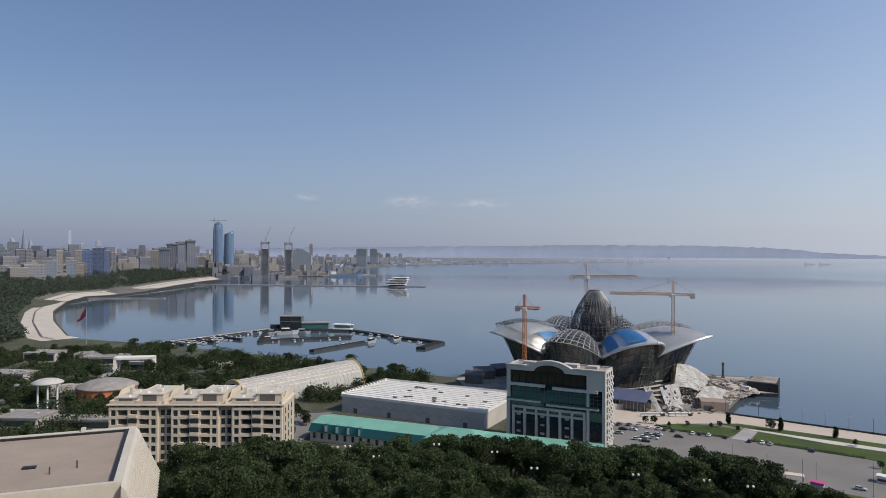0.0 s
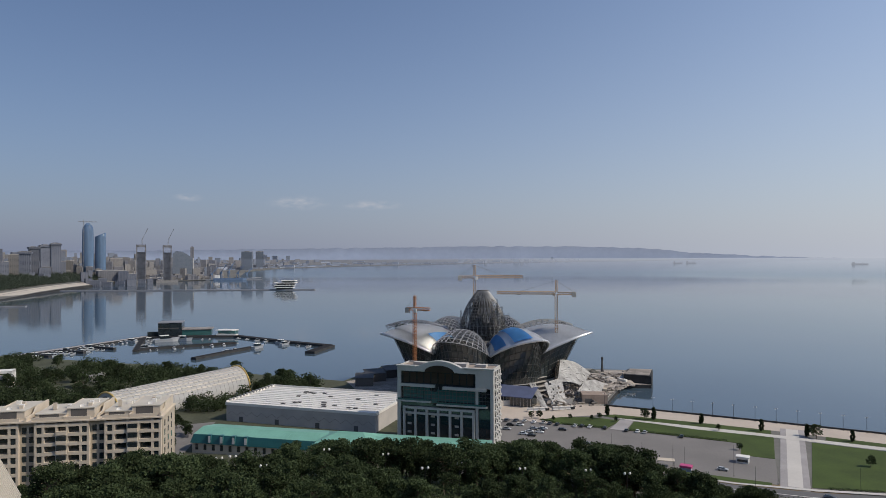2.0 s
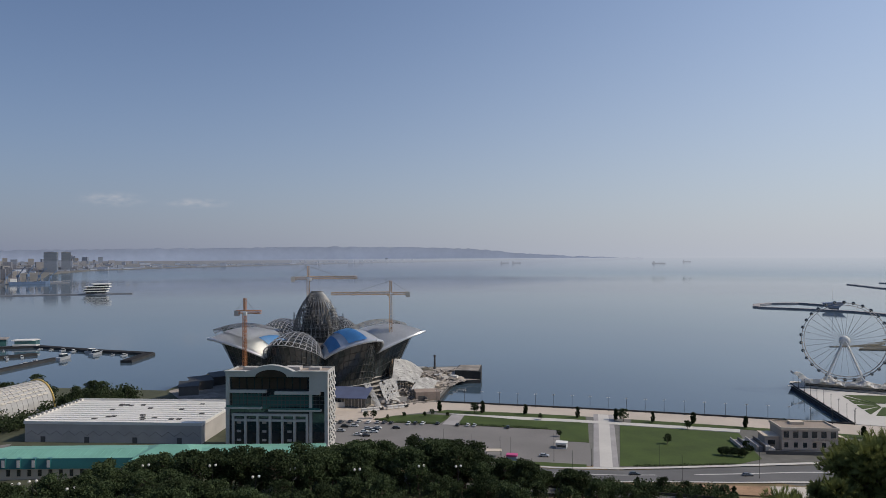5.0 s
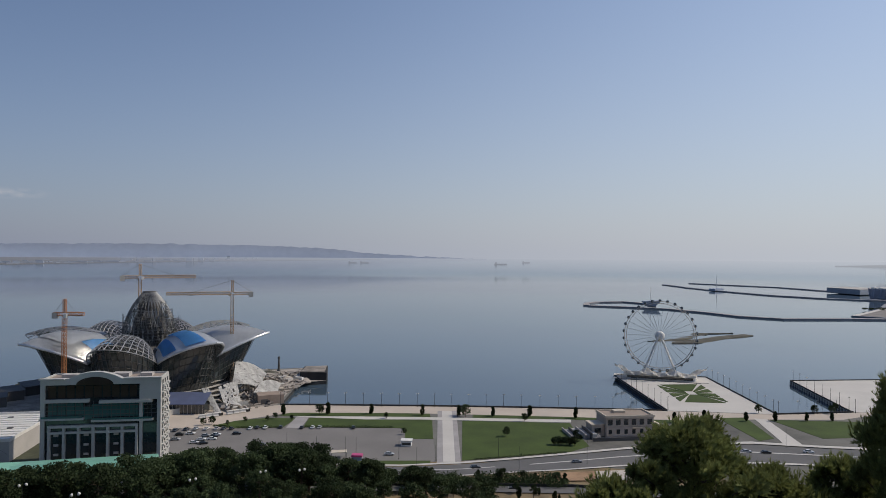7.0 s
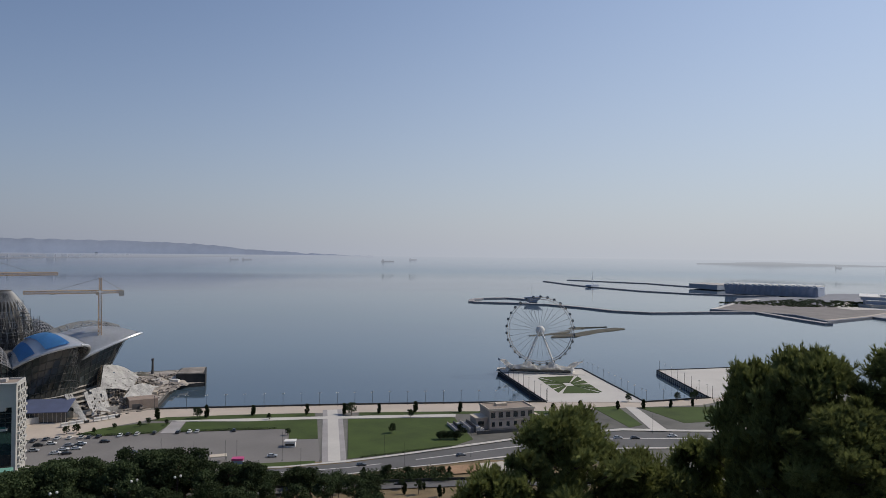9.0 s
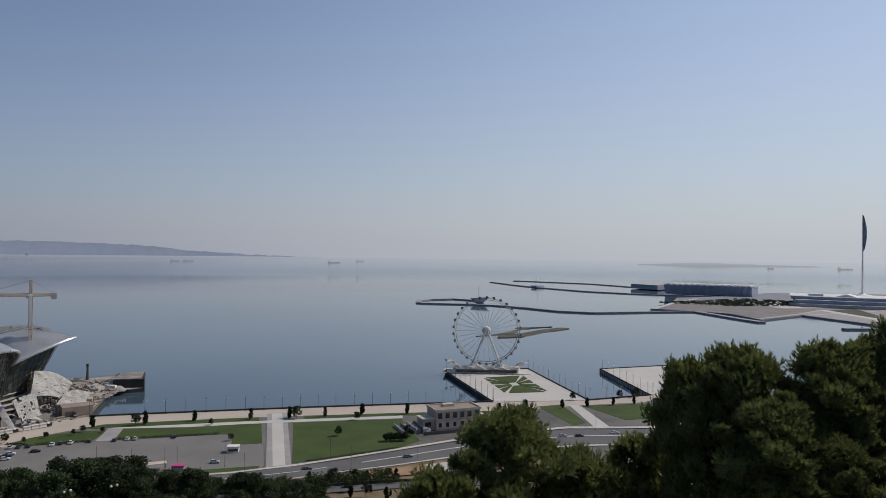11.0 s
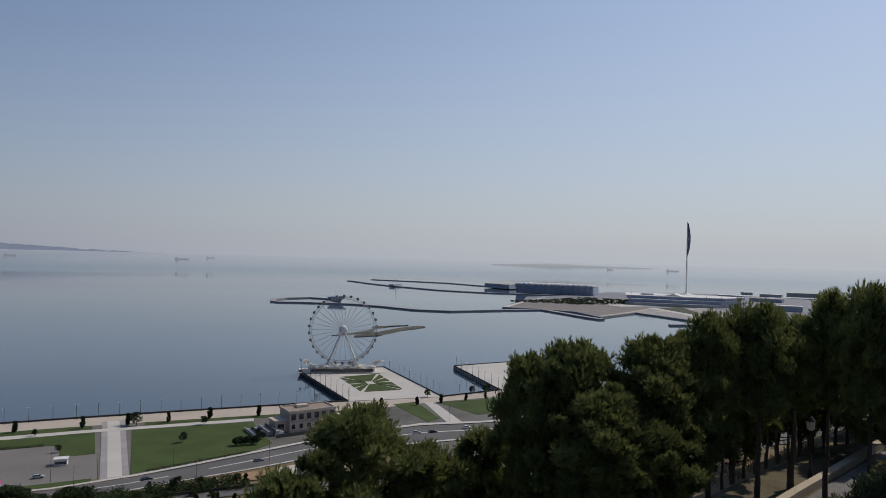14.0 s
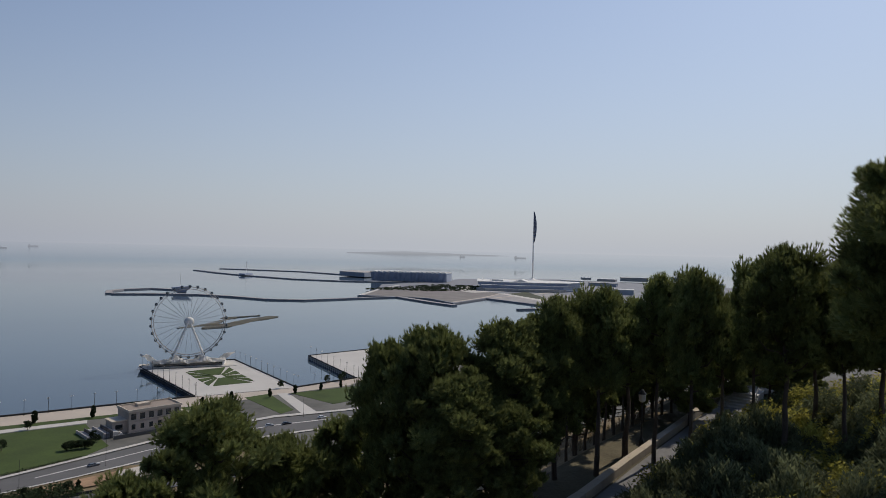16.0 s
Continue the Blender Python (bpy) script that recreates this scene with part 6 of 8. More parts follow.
    rr = N.new("ShaderNodeMapRange")
    rr.inputs["To Min"].default_value = wrough
    rr.inputs["To Max"].default_value = rough
    L.new(br.outputs["Fac"], rr.inputs["Value"])
    L.new(rr.outputs[0], b.inputs["Roughness"])
    return m


C = {
    "cream": facade_mat("cream_facade", (0.24, 0.225, 0.21), (0.13, 0.13, 0.14), gap=1.1, bay=4.6),
    "grey": facade_mat("grey_facade", (0.165, 0.165, 0.18), (0.1, 0.105, 0.12), gap=1.0, bay=7.0),
    "greyb": facade_mat("slate_facade", (0.135, 0.145, 0.175), (0.085, 0.095, 0.125), gap=0.8, bay=5.5),
    "blue": facade_mat("blue_glass_facade", (0.09, 0.12, 0.2), (0.06, 0.085, 0.16), gap=0.3, wrough=0.2),
    "bluegrey": facade_mat("blue_grey_facade", (0.16, 0.185, 0.22), (0.11, 0.135, 0.165), gap=0.8),
    # the haze and farhaze skins hold the aerial haze in their colours
    "haze": facade_mat("haze_toned_tower_facade", (0.3, 0.33, 0.39), (0.25, 0.29, 0.36), gap=0.6),
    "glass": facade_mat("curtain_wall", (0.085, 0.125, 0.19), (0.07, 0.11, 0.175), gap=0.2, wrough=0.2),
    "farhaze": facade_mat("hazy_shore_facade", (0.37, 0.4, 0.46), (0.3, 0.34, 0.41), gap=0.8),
    "conc": facade_mat("bare_concrete_frame", (0.36, 0.35, 0.34), (0.08, 0.08, 0.08), gap=0.9),
}


def tower(az, d, w, top, skin, words="", depth=None, cap=3.0, name="city_building"):
    x, y = polar(az, d)
    # nothing stands on the boulevard or its trees
    while y < 2400 and x > coast_x(y) - 165:
        d, w, top = d * 1.04, w * 1.04, EYE + (top - EYE) * 1.04
        x, y = polar(az, d)
    z = land(x, y) - 4
    t = thing(name, words, "building", at=(x, y, z), turn=-az + random.uniform(-14, 14))
    h = top - z
    q = depth or w * 0.7
    part("wall", a_box(-w / 2, -q / 2, 0, w / 2, q / 2, h - cap * 0.6), C[skin], t)
    part("roof", a_box(-w / 2 - 0.4, -q / 2 - 0.4, h - cap * 0.6, w / 2 + 0.4, q / 2 + 0.4, h - cap * 0.3), "hallwall", t)
    part("plant_room", a_box(-w * 0.28, -q * 0.3, h - cap * 0.3, w * 0.2, q * 0.25, h + cap * 0.4), C[skin], t)
    return t


for az, d, w, top, skin in ((-32.04, 1900, 25, 100, "greyb"), (-31.59, 1850, 13, 101, "grey"), (-30.27, 1750, 28, 76, "bluegrey"), (-28.9, 1800, 19, 74, "bluegrey"), (-29.66, 1850, 14, 98, "cream"), (-28.43, 2000, 16, 99, "cream"),
                             (-26.09, 1750, 11, 93, "grey"), (-26.85, 1650, 35, 61, "cream"), (-25.42, 1900, 20, 76, "cream"), (-24.67, 1950, 24, 77, "cream"), (-23.91, 1900, 26, 82, "greyb"), (-23.19, 2100, 23, 100, "cream")):
    tower(az, d, w, top, skin, "mid-rise %s building in the town" % {"cream": "cream stone", "grey": "grey", "greyb": "slate-grey", "bluegrey": "blue-grey glazed"}[skin])
for az, d, w, top, skin in ((-27.83, 1750, 21, 99, "blue"), (-27.09, 1760, 23, 105, "blue"), (-26.57, 1770, 15, 98, "blue")):
    tower(az, d, w, top, skin, "dark blue glazed hotel block")
for az, d, w, top in ((-22.49, 2350, 30, 109), (-21.94, 2400, 26, 124), (-21.23, 2450, 30, 131), (-20.56, 2450, 27, 137)):
    t = tower(az, d, w, top, "greyb", "slate-grey government tower with a flared top")
    part("crown", a_box(-w * 0.62, -w * 0.45, top - t.matrix_world.translation.z - 7, w * 0.62, w * 0.45, top - t.matrix_world.translation.z - 1.5), C["greyb"], t)
for az, d, w, top, skin in ((-20.41, 2200, 35, 81, "greyb"), (-19.73, 2250, 23, 82, "cream"), (-16.88, 2600, 89, 46, "grey"), (-15.99, 2600, 70, 34, "greyb"), (-16.56, 2900, 44, 87, "cream"), (-11.08, 3000, 14, 133, "grey"), (-6.85, 3600, 53, 118, "bluegrey"), (-5.88, 3700, 39, 119, "bluegrey")):
    tower(az, d, w, top, skin, "distant city block by the harbour")


def sail_tower(az, d, w, top, words, bow=0.12, flat=False):
    """A glass tower with bulging sides and a rounded or slanted head."""
    x, y = polar(az, d)
    z = land(x, y) - 4
    t = thing("glass_tower", words, "building", at=(x, y, z), turn=-az)
    h = top - z
    bm = fresh()
    n = 18
    R = []
    for j in range(n + 1):
        k = j / n
        s = 1 + bow * math.sin(math.pi * k)
        if k > 0.86 and not flat:
            s *= max(0.25, math.sqrt(max(0.0, 1 - ((k - 0.86) / 0.145) ** 2)))
        R.append([bm.verts.new((math.cos(2 * math.pi * i / 20) * w / 2 * s, math.sin(2 * math.pi * i / 20) * w * 0.38 * s, h * k + (0 if not flat or k < 1 else 8 * math.cos(2 * math.pi * i / 20)))) for i in range(20)])
    for A, B in zip(R, R[1:]):
        for i in range(20):
            bm.faces.new((A[i], A[(i + 1) % 20], B[(i + 1) % 20], B[i]))
    bm.faces.new(R[-1])
    part("curtain_wall", bm, "blue_glass", t, smooth=True)
    part("podium", a_box(-w * 0.8, -w * 0.6, 0, w * 0.8, w * 0.6, 14), C["cream"], t)
    return t


sail_tower(-18.46, 2700, 34, 212, "tall rounded blue glass tower by the harbour")
sail_tower(-17.62, 2750, 36, 173, "blue glass tower with a slanted head", 0.05, True)


def frame_tower(az, d, w, top):
    """A bare concrete tower under construction, with a luffing crane on it."""
    x, y = polar(az, d)
    t = thing("unfinished_tower", "bare concrete tower under construction with a crane", "building", at=(x, y, 0), turn=-az)
    bm = fresh()
    for sx in (-1, 1):
        box(bm, sx * w * 0.5 - 4 * (sx > 0), -9, 0, sx * w * 0.5 + 4 * (sx < 0), 9, top)
    box(bm, -w / 2, -9, top - 8, w / 2, 9, top)
    box(bm, -w * 0.47, -7, 0, w * 0.47, 7, top * 0.8)
    for j in range(int(top / 4)):
        box(bm, -w * 0.52, -9.5, j * 4, w * 0.52, 9.5, j * 4 + 0.5)
    part("frame", bm, "rawframe", t)
    bm = fresh()
    lattice_beam(bm, (3, 0, top - 6), (3, 0, top + 18), 2.2, 4, 0.35)
    lattice_beam(bm, (3, 0, top + 18), (22, 0, top + 58), 1.6, 5, 0.3)
    part("crane", bm, "steel", t)
    part("podium", a_box(-w * 1.2, -16, 0, w * 1.2, 16, 9), C["cream"], t)


frame_tower(-14.80, 2600, 32, 135)
frame_tower(-12.92, 2600, 30, 133)
cz = thing("tower_crane", "tall tower crane beside the glass tower", "crane", "tower cranes", at=(*polar(-18.75, 2680), 10), turn=18)
bm = fresh()
lattice_beam(bm, (0, 0, 0), (0, 0, 214), 2.6, 6, 0.35)
part("mast", bm, "steel", cz)
bm = fresh()
lattice_beam(bm, (-18, 0, 206), (44, 0, 206), 1.6, 6, 0.3)
part("jib", bm, "steel", cz)


def flame(az, d, w, top):
    x, y = polar(az, d)
    z = land(x, y) - 6
    t = thing("curved_tower", "far pointed curved tower in haze", "building", at=(x, y, z), turn=-az + 30)
    h = top - z
    bm = fresh()
    R = []
    for j in range(15):
        k = j / 14
        s = (1 - k ** 2.2) * (1 + 0.3 * math.sin(2.2 * k)) + 0.03
        R.append([bm.verts.new((math.cos(2 * math.pi * i / 10) * w / 2 * s - w * 0.25 * k ** 2, math.sin(2 * math.pi * i / 10) * w / 2 * s, h * k)) for i in range(10)])
    for A, B in zip(R, R[1:]):
        for i in range(10):
            bm.faces.new((A[i], A[(i + 1) % 10], B[(i + 1) % 10], B[i]))
    bm.faces.new(R[-1])
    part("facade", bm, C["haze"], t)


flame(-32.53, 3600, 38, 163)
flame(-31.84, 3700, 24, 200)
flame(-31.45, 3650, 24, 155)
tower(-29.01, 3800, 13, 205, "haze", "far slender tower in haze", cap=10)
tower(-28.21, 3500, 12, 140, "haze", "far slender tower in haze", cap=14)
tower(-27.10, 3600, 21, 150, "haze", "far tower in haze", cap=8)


def crescent():
    x, y = polar(-11.77, 3000)
    t = thing("crescent_block", "pale blue glass block with a sloping roof", "building", at=(x, y, 3), turn=12)
    part("wall", prism(fresh(), [(-40, 0), (40, 0), (40, 80), (26, 92), (0, 108), (-26, 112), (-40, 100)], -12, 12, Matrix(((1, 0, 0, 0), (0, 0, 1, 0), (0, 1, 0, 0), (0, 0, 0, 1)))), C["bluegrey"], t)
    part("edge", a_box(38.5, -13, 0, 41.5, 13, 82), "white", t)


crescent()

# the mass of low houses up the slopes
rnd = random.Random(11)
kinds = ("cream", "cream", "grey", "bluegrey", "cream", "greyb")
WORDS = {"cream": "low cream stone house block in the town", "grey": "low grey house block in the town", "bluegrey": "blue-grey block in the town", "greyb": "slate-grey block in the town"}
for k in range(330):
    az = -37 + 24 * (k + rnd.random()) / 330
    d = (1650 if az < -21 else 2620) + rnd.random() ** 1.2 * (1300 if az < -21 else 450)
    x, y = polar(az, d)
    if y < 2400 and x > coast_x(y) - 150:
        continue
    w = rnd.uniform(12, 40)
    h = rnd.uniform(6, 15) + (rnd.uniform(8, 24) if rnd.random() < 0.2 else 0)
    skin = kinds[int(rnd.random() * 6)]
    tower(az, d, w, land(x, y) + h, skin, WORDS[skin], w * rnd.uniform(0.5, 1.1), 2.0)


# the far shore of the bay, low houses and sheds
rnd = random.Random(77)
for k in range(170):
    az = -10 + 31 * ((k + rnd.random()) / 170) ** 1.25
    d = on_line(((-10, 3480), (-4, 3745), (1, 3910), (9, 4150), (17, 4380), (25, 4600)), az) + 20 + 500 * rnd.random() ** 2.5
    if d < 4800:
        x, y = polar(az, d)
        w = rnd.uniform(14, 60) * (1 - 0.02 * max(0, az))
        t = thing("shore_house", "low hazy block on the far shore of the bay", "building", at=(x, y, land(x, y) - 3), turn=-az + rnd.uniform(-20, 20))
        h = rnd.uniform(4, 9) if rnd.random() < 0.9 else rnd.uniform(10, 22)
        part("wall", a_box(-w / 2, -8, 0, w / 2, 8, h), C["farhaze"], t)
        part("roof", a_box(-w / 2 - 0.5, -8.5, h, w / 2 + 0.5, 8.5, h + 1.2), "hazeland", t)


def far_town(skin, seed, count, words, a0=-38, a1=3, d0=2900, d1=4650):
    rnd = random.Random(seed)
    bm = fresh()
    while count:
        az = rnd.uniform(a0, a1)
        d = rnd.uniform(d0, d1)
        x, y = polar(az, d)
        if x > -420 + max(0, d - 3600) * 0.42 or (az > -9 and d < 3600):
            continue
        count -= 1
        w, h = rnd.uniform(10, 34), rnd.uniform(6, 20) + (rnd.uniform(10, 36) if rnd.random() < 0.16 else 0)
        z = land(x, y)
        box(bm, -w / 2, -w * 0.35, -5, w / 2, w * 0.35, h, pose(x, y, z, 0, 0, -az + rnd.uniform(-25, 25)))
    solid("far_town", bm, C[skin], words, "buildings", "stuff")


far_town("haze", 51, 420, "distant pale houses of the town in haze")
far_town("cream", 52, 330, "distant cream houses of the town in haze")
far_town("grey", 53, 260, "distant grey houses by the harbour", -18, -4, 2780, 3900)
far_town("cream", 54, 170, "distant cream houses by the harbour", -18, -4, 2780, 3700)
far_town("greyb", 55, 220, "distant slate-grey houses of the town", -36, -14, 2300, 3300)


# pale houses that climb the far shore south of the museum
rg = random.Random(61)
for skin, words in (("haze", "distant haze-toned houses on the southern shore"), ("greyb", "distant slate-grey houses on the southern shore"), ("cream", "distant cream houses on the southern shore")):
    bm = fresh()
    for _ in range(130):
        az, d = rg.uniform(103.5, 118), 1050 + 1000 * rg.random()
        x, y = polar(az, d)
        w, h = rg.uniform(9, 30), rg.uniform(5, 15) + (d - 1050) * 0.045
        box(bm, -w / 2, -w * 0.35, 0, w / 2, w * 0.35, 2 + h, pose(x, y, 0, 0, 0, -az + rg.uniform(-25, 25)))
    solid("far_houses", bm, C[skin], words, "buildings", "stuff")


# the port on the far shore: slewing cranes and a blue ship
for k, (az, h) in enumerate(((-9.6, 38), (-8.9, 46), (-8.3, 50), (-7.6, 42), (-6.9, 34))):
    x, y = polar(az, 2790 + k * 12)
    t = thing("port_crane", "blue slewing crane on the port quay", "crane", "port cranes", at=(x, y, 2), turn=-az + (15, -30, 40, -10, 25)[k])
    bm = fresh()
    for sx in (-6, 6):
        for sy in (-5, 5):
            bar(bm, (sx, sy, 0), (sx * 0.4, sy * 0.4, h * 0.45), 0.9, 4)
    part("gantry", bm, "portblue", t)
    part("cab", a_box(-4, -3, h * 0.45, 5, 3, h * 0.62), "portblue", t)
    bm = fresh()
    lattice_beam(bm, (0, 0, h * 0.6), (24, 0, h * 1.25), 2.0, 5, 0.5)
    bar(bm, (-2, 0, h * 0.6), (-3, 0, h), 0.6, 4)
    bar(bm, (-3, 0, h), (24, 0, h * 1.25), 0.25, 4)
    part("boom", bm, "portblue", t)
t = thing("moored_ship", "long blue ship moored at the port quay", "ship", at=(*polar(-8.2, 2730), 0), turn=4)
part("hull", prism(fresh(), [(-60, -8), (48, -8), (62, 0), (48, 8), (-60, 8)], -1, 9), "portblue", t)
part("bridge", a_box(-56, -6, 9, -38, 6, 20), "white", t)
part("quay", prism(fresh(), [(-100, 12), (120, 12), (120, 40), (-100, 40)], -2, 3), "farquay", t)

# the boulevard along the bay
road("promenade", offset(along(b0, 30), 19), 36, "sand", "wide pale boulevard along the bay", 0.3)
road("boulevard_wall", offset(along(b0, 30), 24), 1.6, "shadowgrey", "dark seat wall along the boulevard", 1.0)


def ferry_terminal():
    t = thing("ferry_terminal", "stacked white ring-shaped terminal on the pier", "building", at=(-125, 1885, 2.2))
    for k, (x0, x1, z) in enumerate(((-27, 20, 1), (-30, 22, 7), (-25, 26, 13), (-10, 25, 19))):
        part("deck", prism(fresh(), [(x0, -16), (x1, -16), (x1 + 6, 0), (x1, 16), (x0, 16), (x0 - 6, 0)], z + 3.4, z + 5.4), "white", t)
        part("glazing", prism(fresh(), [(x0 + 3, -13), (x1 - 3, -13), (x1, 0), (x1 - 3, 13), (x0 + 3, 13), (x0, 0)], z - 1, z + 3.3), "glass", t)


ferry_terminal()


def yacht_club():
    t = thing("yacht_club", "blocky dark glass yacht club at the marina", "building", at=(-168, 812, 2.2), turn=4)
    part("wall", a_box(-26, -10, 0, -1, 12, 14.6), "glass", t, "dark glazed cube")
    part("roof", a_box(-26.5, -10.5, 14.62, -0.5, 12.5, 15.5), "farquay", t)
    part("frame", a_box(-26.3, -10.3, 8.6, -0.7, 12.3, 9.2), "shadowgrey", t)
    part("annex", a_box(-0.9, -8, 0, 31, 10, 6.4), "teal_glass", t)
    part("annex_roof", a_box(-0.9, -9, 6.42, 32, 11, 7.4), "parkroof", t)
    part("low_wing", a_box(-38, -6, 0, -26.1, 8, 5), "glass", t)
    u = thing("boat_house", "low white marina pavilion", "building", at=(-124, 806, 2.2), turn=-12)
    u.matrix_world = u.matrix_world @ Matrix.Scale(0.62, 4)
    part("wall", a_box(-6, -8, 0, 26, 8, 8), "teal_glass", u)
    part("roof", prism(fresh(), [(-10, -10), (20, -10), (30, 0), (20, 10), (-10, 10)], 8.02, 9.4), "white", u)
    part("deck", prism(fresh(), [(-8, -12), (28, -12), (32, -8.2), (-8, -8.2)], 0, 2.4), "white", u)


yacht_club()


# ---- boats of the marina ----
def boat_proto(L, words):
    t = thing("boat", words, "boat", "boats in the marina")
    t.matrix_world = pose(0, 0, -500)
    bm = fresh()
    A = [bm.verts.new(c) for c in ((-L / 2, -L * 0.11, 0), (L * 0.2, -L * 0.11, 0), (L * 0.42, 0, 0), (L * 0.2, L * 0.11, 0), (-L / 2, L * 0.11, 0))]
    B = [bm.verts.new(c) for c in ((-L / 2, -L * 0.15, L * 0.13), (L * 0.2, -L * 0.15, L * 0.15), (L / 2, 0, L * 0.19), (L * 0.2, L * 0.15, L * 0.15), (-L / 2, L * 0.15, L * 0.13))]
    for i in range(5):
        bm.faces.new((A[i], A[(i + 1) % 5], B[(i + 1) % 5], B[i]))
    bm.faces.new(B)
    bm.faces.new(A[::-1])
    part("hull", bm, "boatwhite", t)
    part("cabin", prism(fresh(), [(-L * 0.3, L * 0.14), (L * 0.15, L * 0.15), (L * 0.05, L * 0.26), (-L * 0.26, L * 0.26)], -L * 0.1, L * 0.1, Matrix(((1, 0, 0, 0), (0, 0, 1, 0), (0, 1, 0, 0), (0, 0, 0, 1)))), "glass", t)
    part("cabin_roof", a_box(-L * 0.3, -L * 0.11, L * 0.262, L * 0.06, L * 0.11, L * 0.285), "white", t)
    return t


BOATS = [boat_proto(5.5, "small white motor boat at its mooring"), boat_proto(8.5, "white cabin cruiser at its mooring"), boat_proto(15, "large white motor yacht at its mooring")]
rb = random.Random(9)
for line, n, off in (([(-284, 672), (-215, 788)], 17, -9), ([(-119, 632), (-84, 690)], 5, 6), ([(-204, 780), (-189, 698)], 6, 8), ([(-185, 703), (-104, 733)], 7, -8), ([(-100, 790), (-52, 742)], 4, -9), ([(-46, 728), (-6, 690)], 3, -9), ([(-195, 790), (-120, 788)], 5, -10)):
    (x0, y0), (x1, y1) = line
    a = math.degrees(math.atan2(y1 - y0, x1 - x0))
    for k in range(n):
        f = (k + rb.random() * 0.6) / n
        x, y = offset([(x0 + (x1 - x0) * f, y0 + (y1 - y0) * f), (x1 + (x1 - x0), y1 + (y1 - y0))], off)[0]
        copy_thing(BOATS[rb.choice((0, 0, 0, 1, 1, 2))], pose(x, y, -0.15, 0, 0, a + 90 + rb.uniform(-12, 12)))


# short finger jetties off the quay road, boats on both sides, and the larger yachts
for f, reach in ((0.12, 30), (0.3, 38), (0.48, 44)):
    x0, y0 = -290 + 84 * f, 664 + 142 * f
    mole("jetty", [(x0 + 4, y0 - 2), (x0 + 0.86 * reach, y0 - 0.51 * reach)], 3.5, "short dark finger jetty of the marina", "jetty", wall="quay")
    for k in range(4):
        for s in (-1, 1):
            q = 10 + (reach - 12) * (k + rb.random() * 0.4) / 4
            copy_thing(BOATS[rb.choice((0, 1, 1))], pose(x0 + 0.86 * q + s * 3.6, y0 - 0.51 * q + s * 6.2, -0.15, 0, 0, 59 + 180 * (s > 0) + rb.uniform(-8, 8)))
for x, y, s, a in ((-73, 697, 1.25, 60), (-176, 768, 1.7, 20), (-160, 774, 1.3, -12), (-52, 726, 1.1, -40)):
    copy_thing(BOATS[2], pose(x, y, -0.15, 0, 0, a) @ Matrix.Scale(s, 4))


# ---- buildings of the shore park ----
def park_houses():
    t = thing("rotunda", "white round canopy on tall slim columns", "pavilion", at=(-226, 386, 2.5))
    part("roof", lathe(fresh(), [(1, 17.6), (5.5, 16.8), (8.3, 15.4), (8.3, 14.6), (1, 15)], 24), "stone", t, smooth=True)
    for k in range(6):
        a = 2 * math.pi * k / 6
        part("column", bar(fresh(), (5.6 * math.cos(a), 5.6 * math.sin(a), 0), (5.6 * math.cos(a), 5.6 * math.sin(a), 15), 0.5, 10), "white", t)
    part("drum", lathe(fresh(), [(3, 0), (3, 4)], 16), "glass", t)
    t = thing("domed_hall", "round terracotta hall with a shallow white dome", "building", at=(-207, 417, 2.5))
    t.matrix_world = t.matrix_world @ Matrix.Diagonal((0.85, 0.85, 1, 1))
    part("wall", lathe(fresh(), [(20, 0), (20, 7)], 32), "terracotta", t, "terracotta curved wall")
    part("roof", lathe(fresh(), [(21, 7.02), (20.5, 7.8), (14, 10.2), (7, 11.4), (0.4, 11.8)], 32), "parkroof", t, "shallow grey dome", smooth=True)
    part("ramp", prism(fresh(), [(-38, -6), (-16, 2), (-18, 8), (-40, -1)], 1.0, 8.0), "hallwall", t)
    me = shared(a_box(-0.7, -0.2, -1, 0.7, 0.2, 1), "window", "glass")
    for k in range(14):
        a = math.pi + math.pi * (k + 0.5) / 14
        put("window", me, t, 20 * math.cos(a), 20 * math.sin(a), 3.6, math.degrees(a) + 90)
    t = thing("portal_frame_house", "white house with a bold square frame", "building", at=(-232, 508, 2.5), turn=8)
    for b in ((-14, -4, 0, -12, 6, 11), (12, -4, 0, 14, 6, 11), (-14, -4, 9.6, 14, 6, 11.2)):
        part("frame", a_box(*b), "white", t)
    part("wall", a_box(-11.9, 0, 0, 11.9, 14, 6), "hallwall", t)
    part("window", a_box(-10, -0.1, 1, 10, 0.02, 5), "glass", t)
    for x, y, w, d, h, a in ((-272, 545, 34, 16, 6, 10), (-300, 470, 30, 16, 6, -8), (-292, 560, 22, 16, 6, 14), (-262, 430, 26, 14, 4, 4), (-178, 345, 44, 10, 5, 3), (-222, 352, 34, 18, 5, -4), (-330, 560, 26, 18, 7, 0), (-166, 520, 12, 8, 4, 30)):
        t = thing("park_building", "low pale flat-roofed park building", "building", at=(x, y, 2.4), turn=a)
        part("wall", a_box(-w / 2, -d / 2, 0, w / 2, d / 2, h), "hallwall", t)
        part("roof", a_box(-w / 2 - 0.5, -d / 2 - 0.5, h + 0.01, w / 2 + 0.5, d / 2 + 0.5, h + 0.6), "parkroof", t)
        rr = random.Random(int(w * 7 + h))
        for q in range(4):
            px, py = rr.uniform(-w * 0.4, w * 0.3), rr.uniform(-d * 0.3, d * 0.2)
            part("rooftop_unit", a_box(px, py, h + 0.6, px + rr.uniform(1, 3.5), py + rr.uniform(1, 2.5), h + rr.uniform(1.0, 2.0)), "concrete", t)
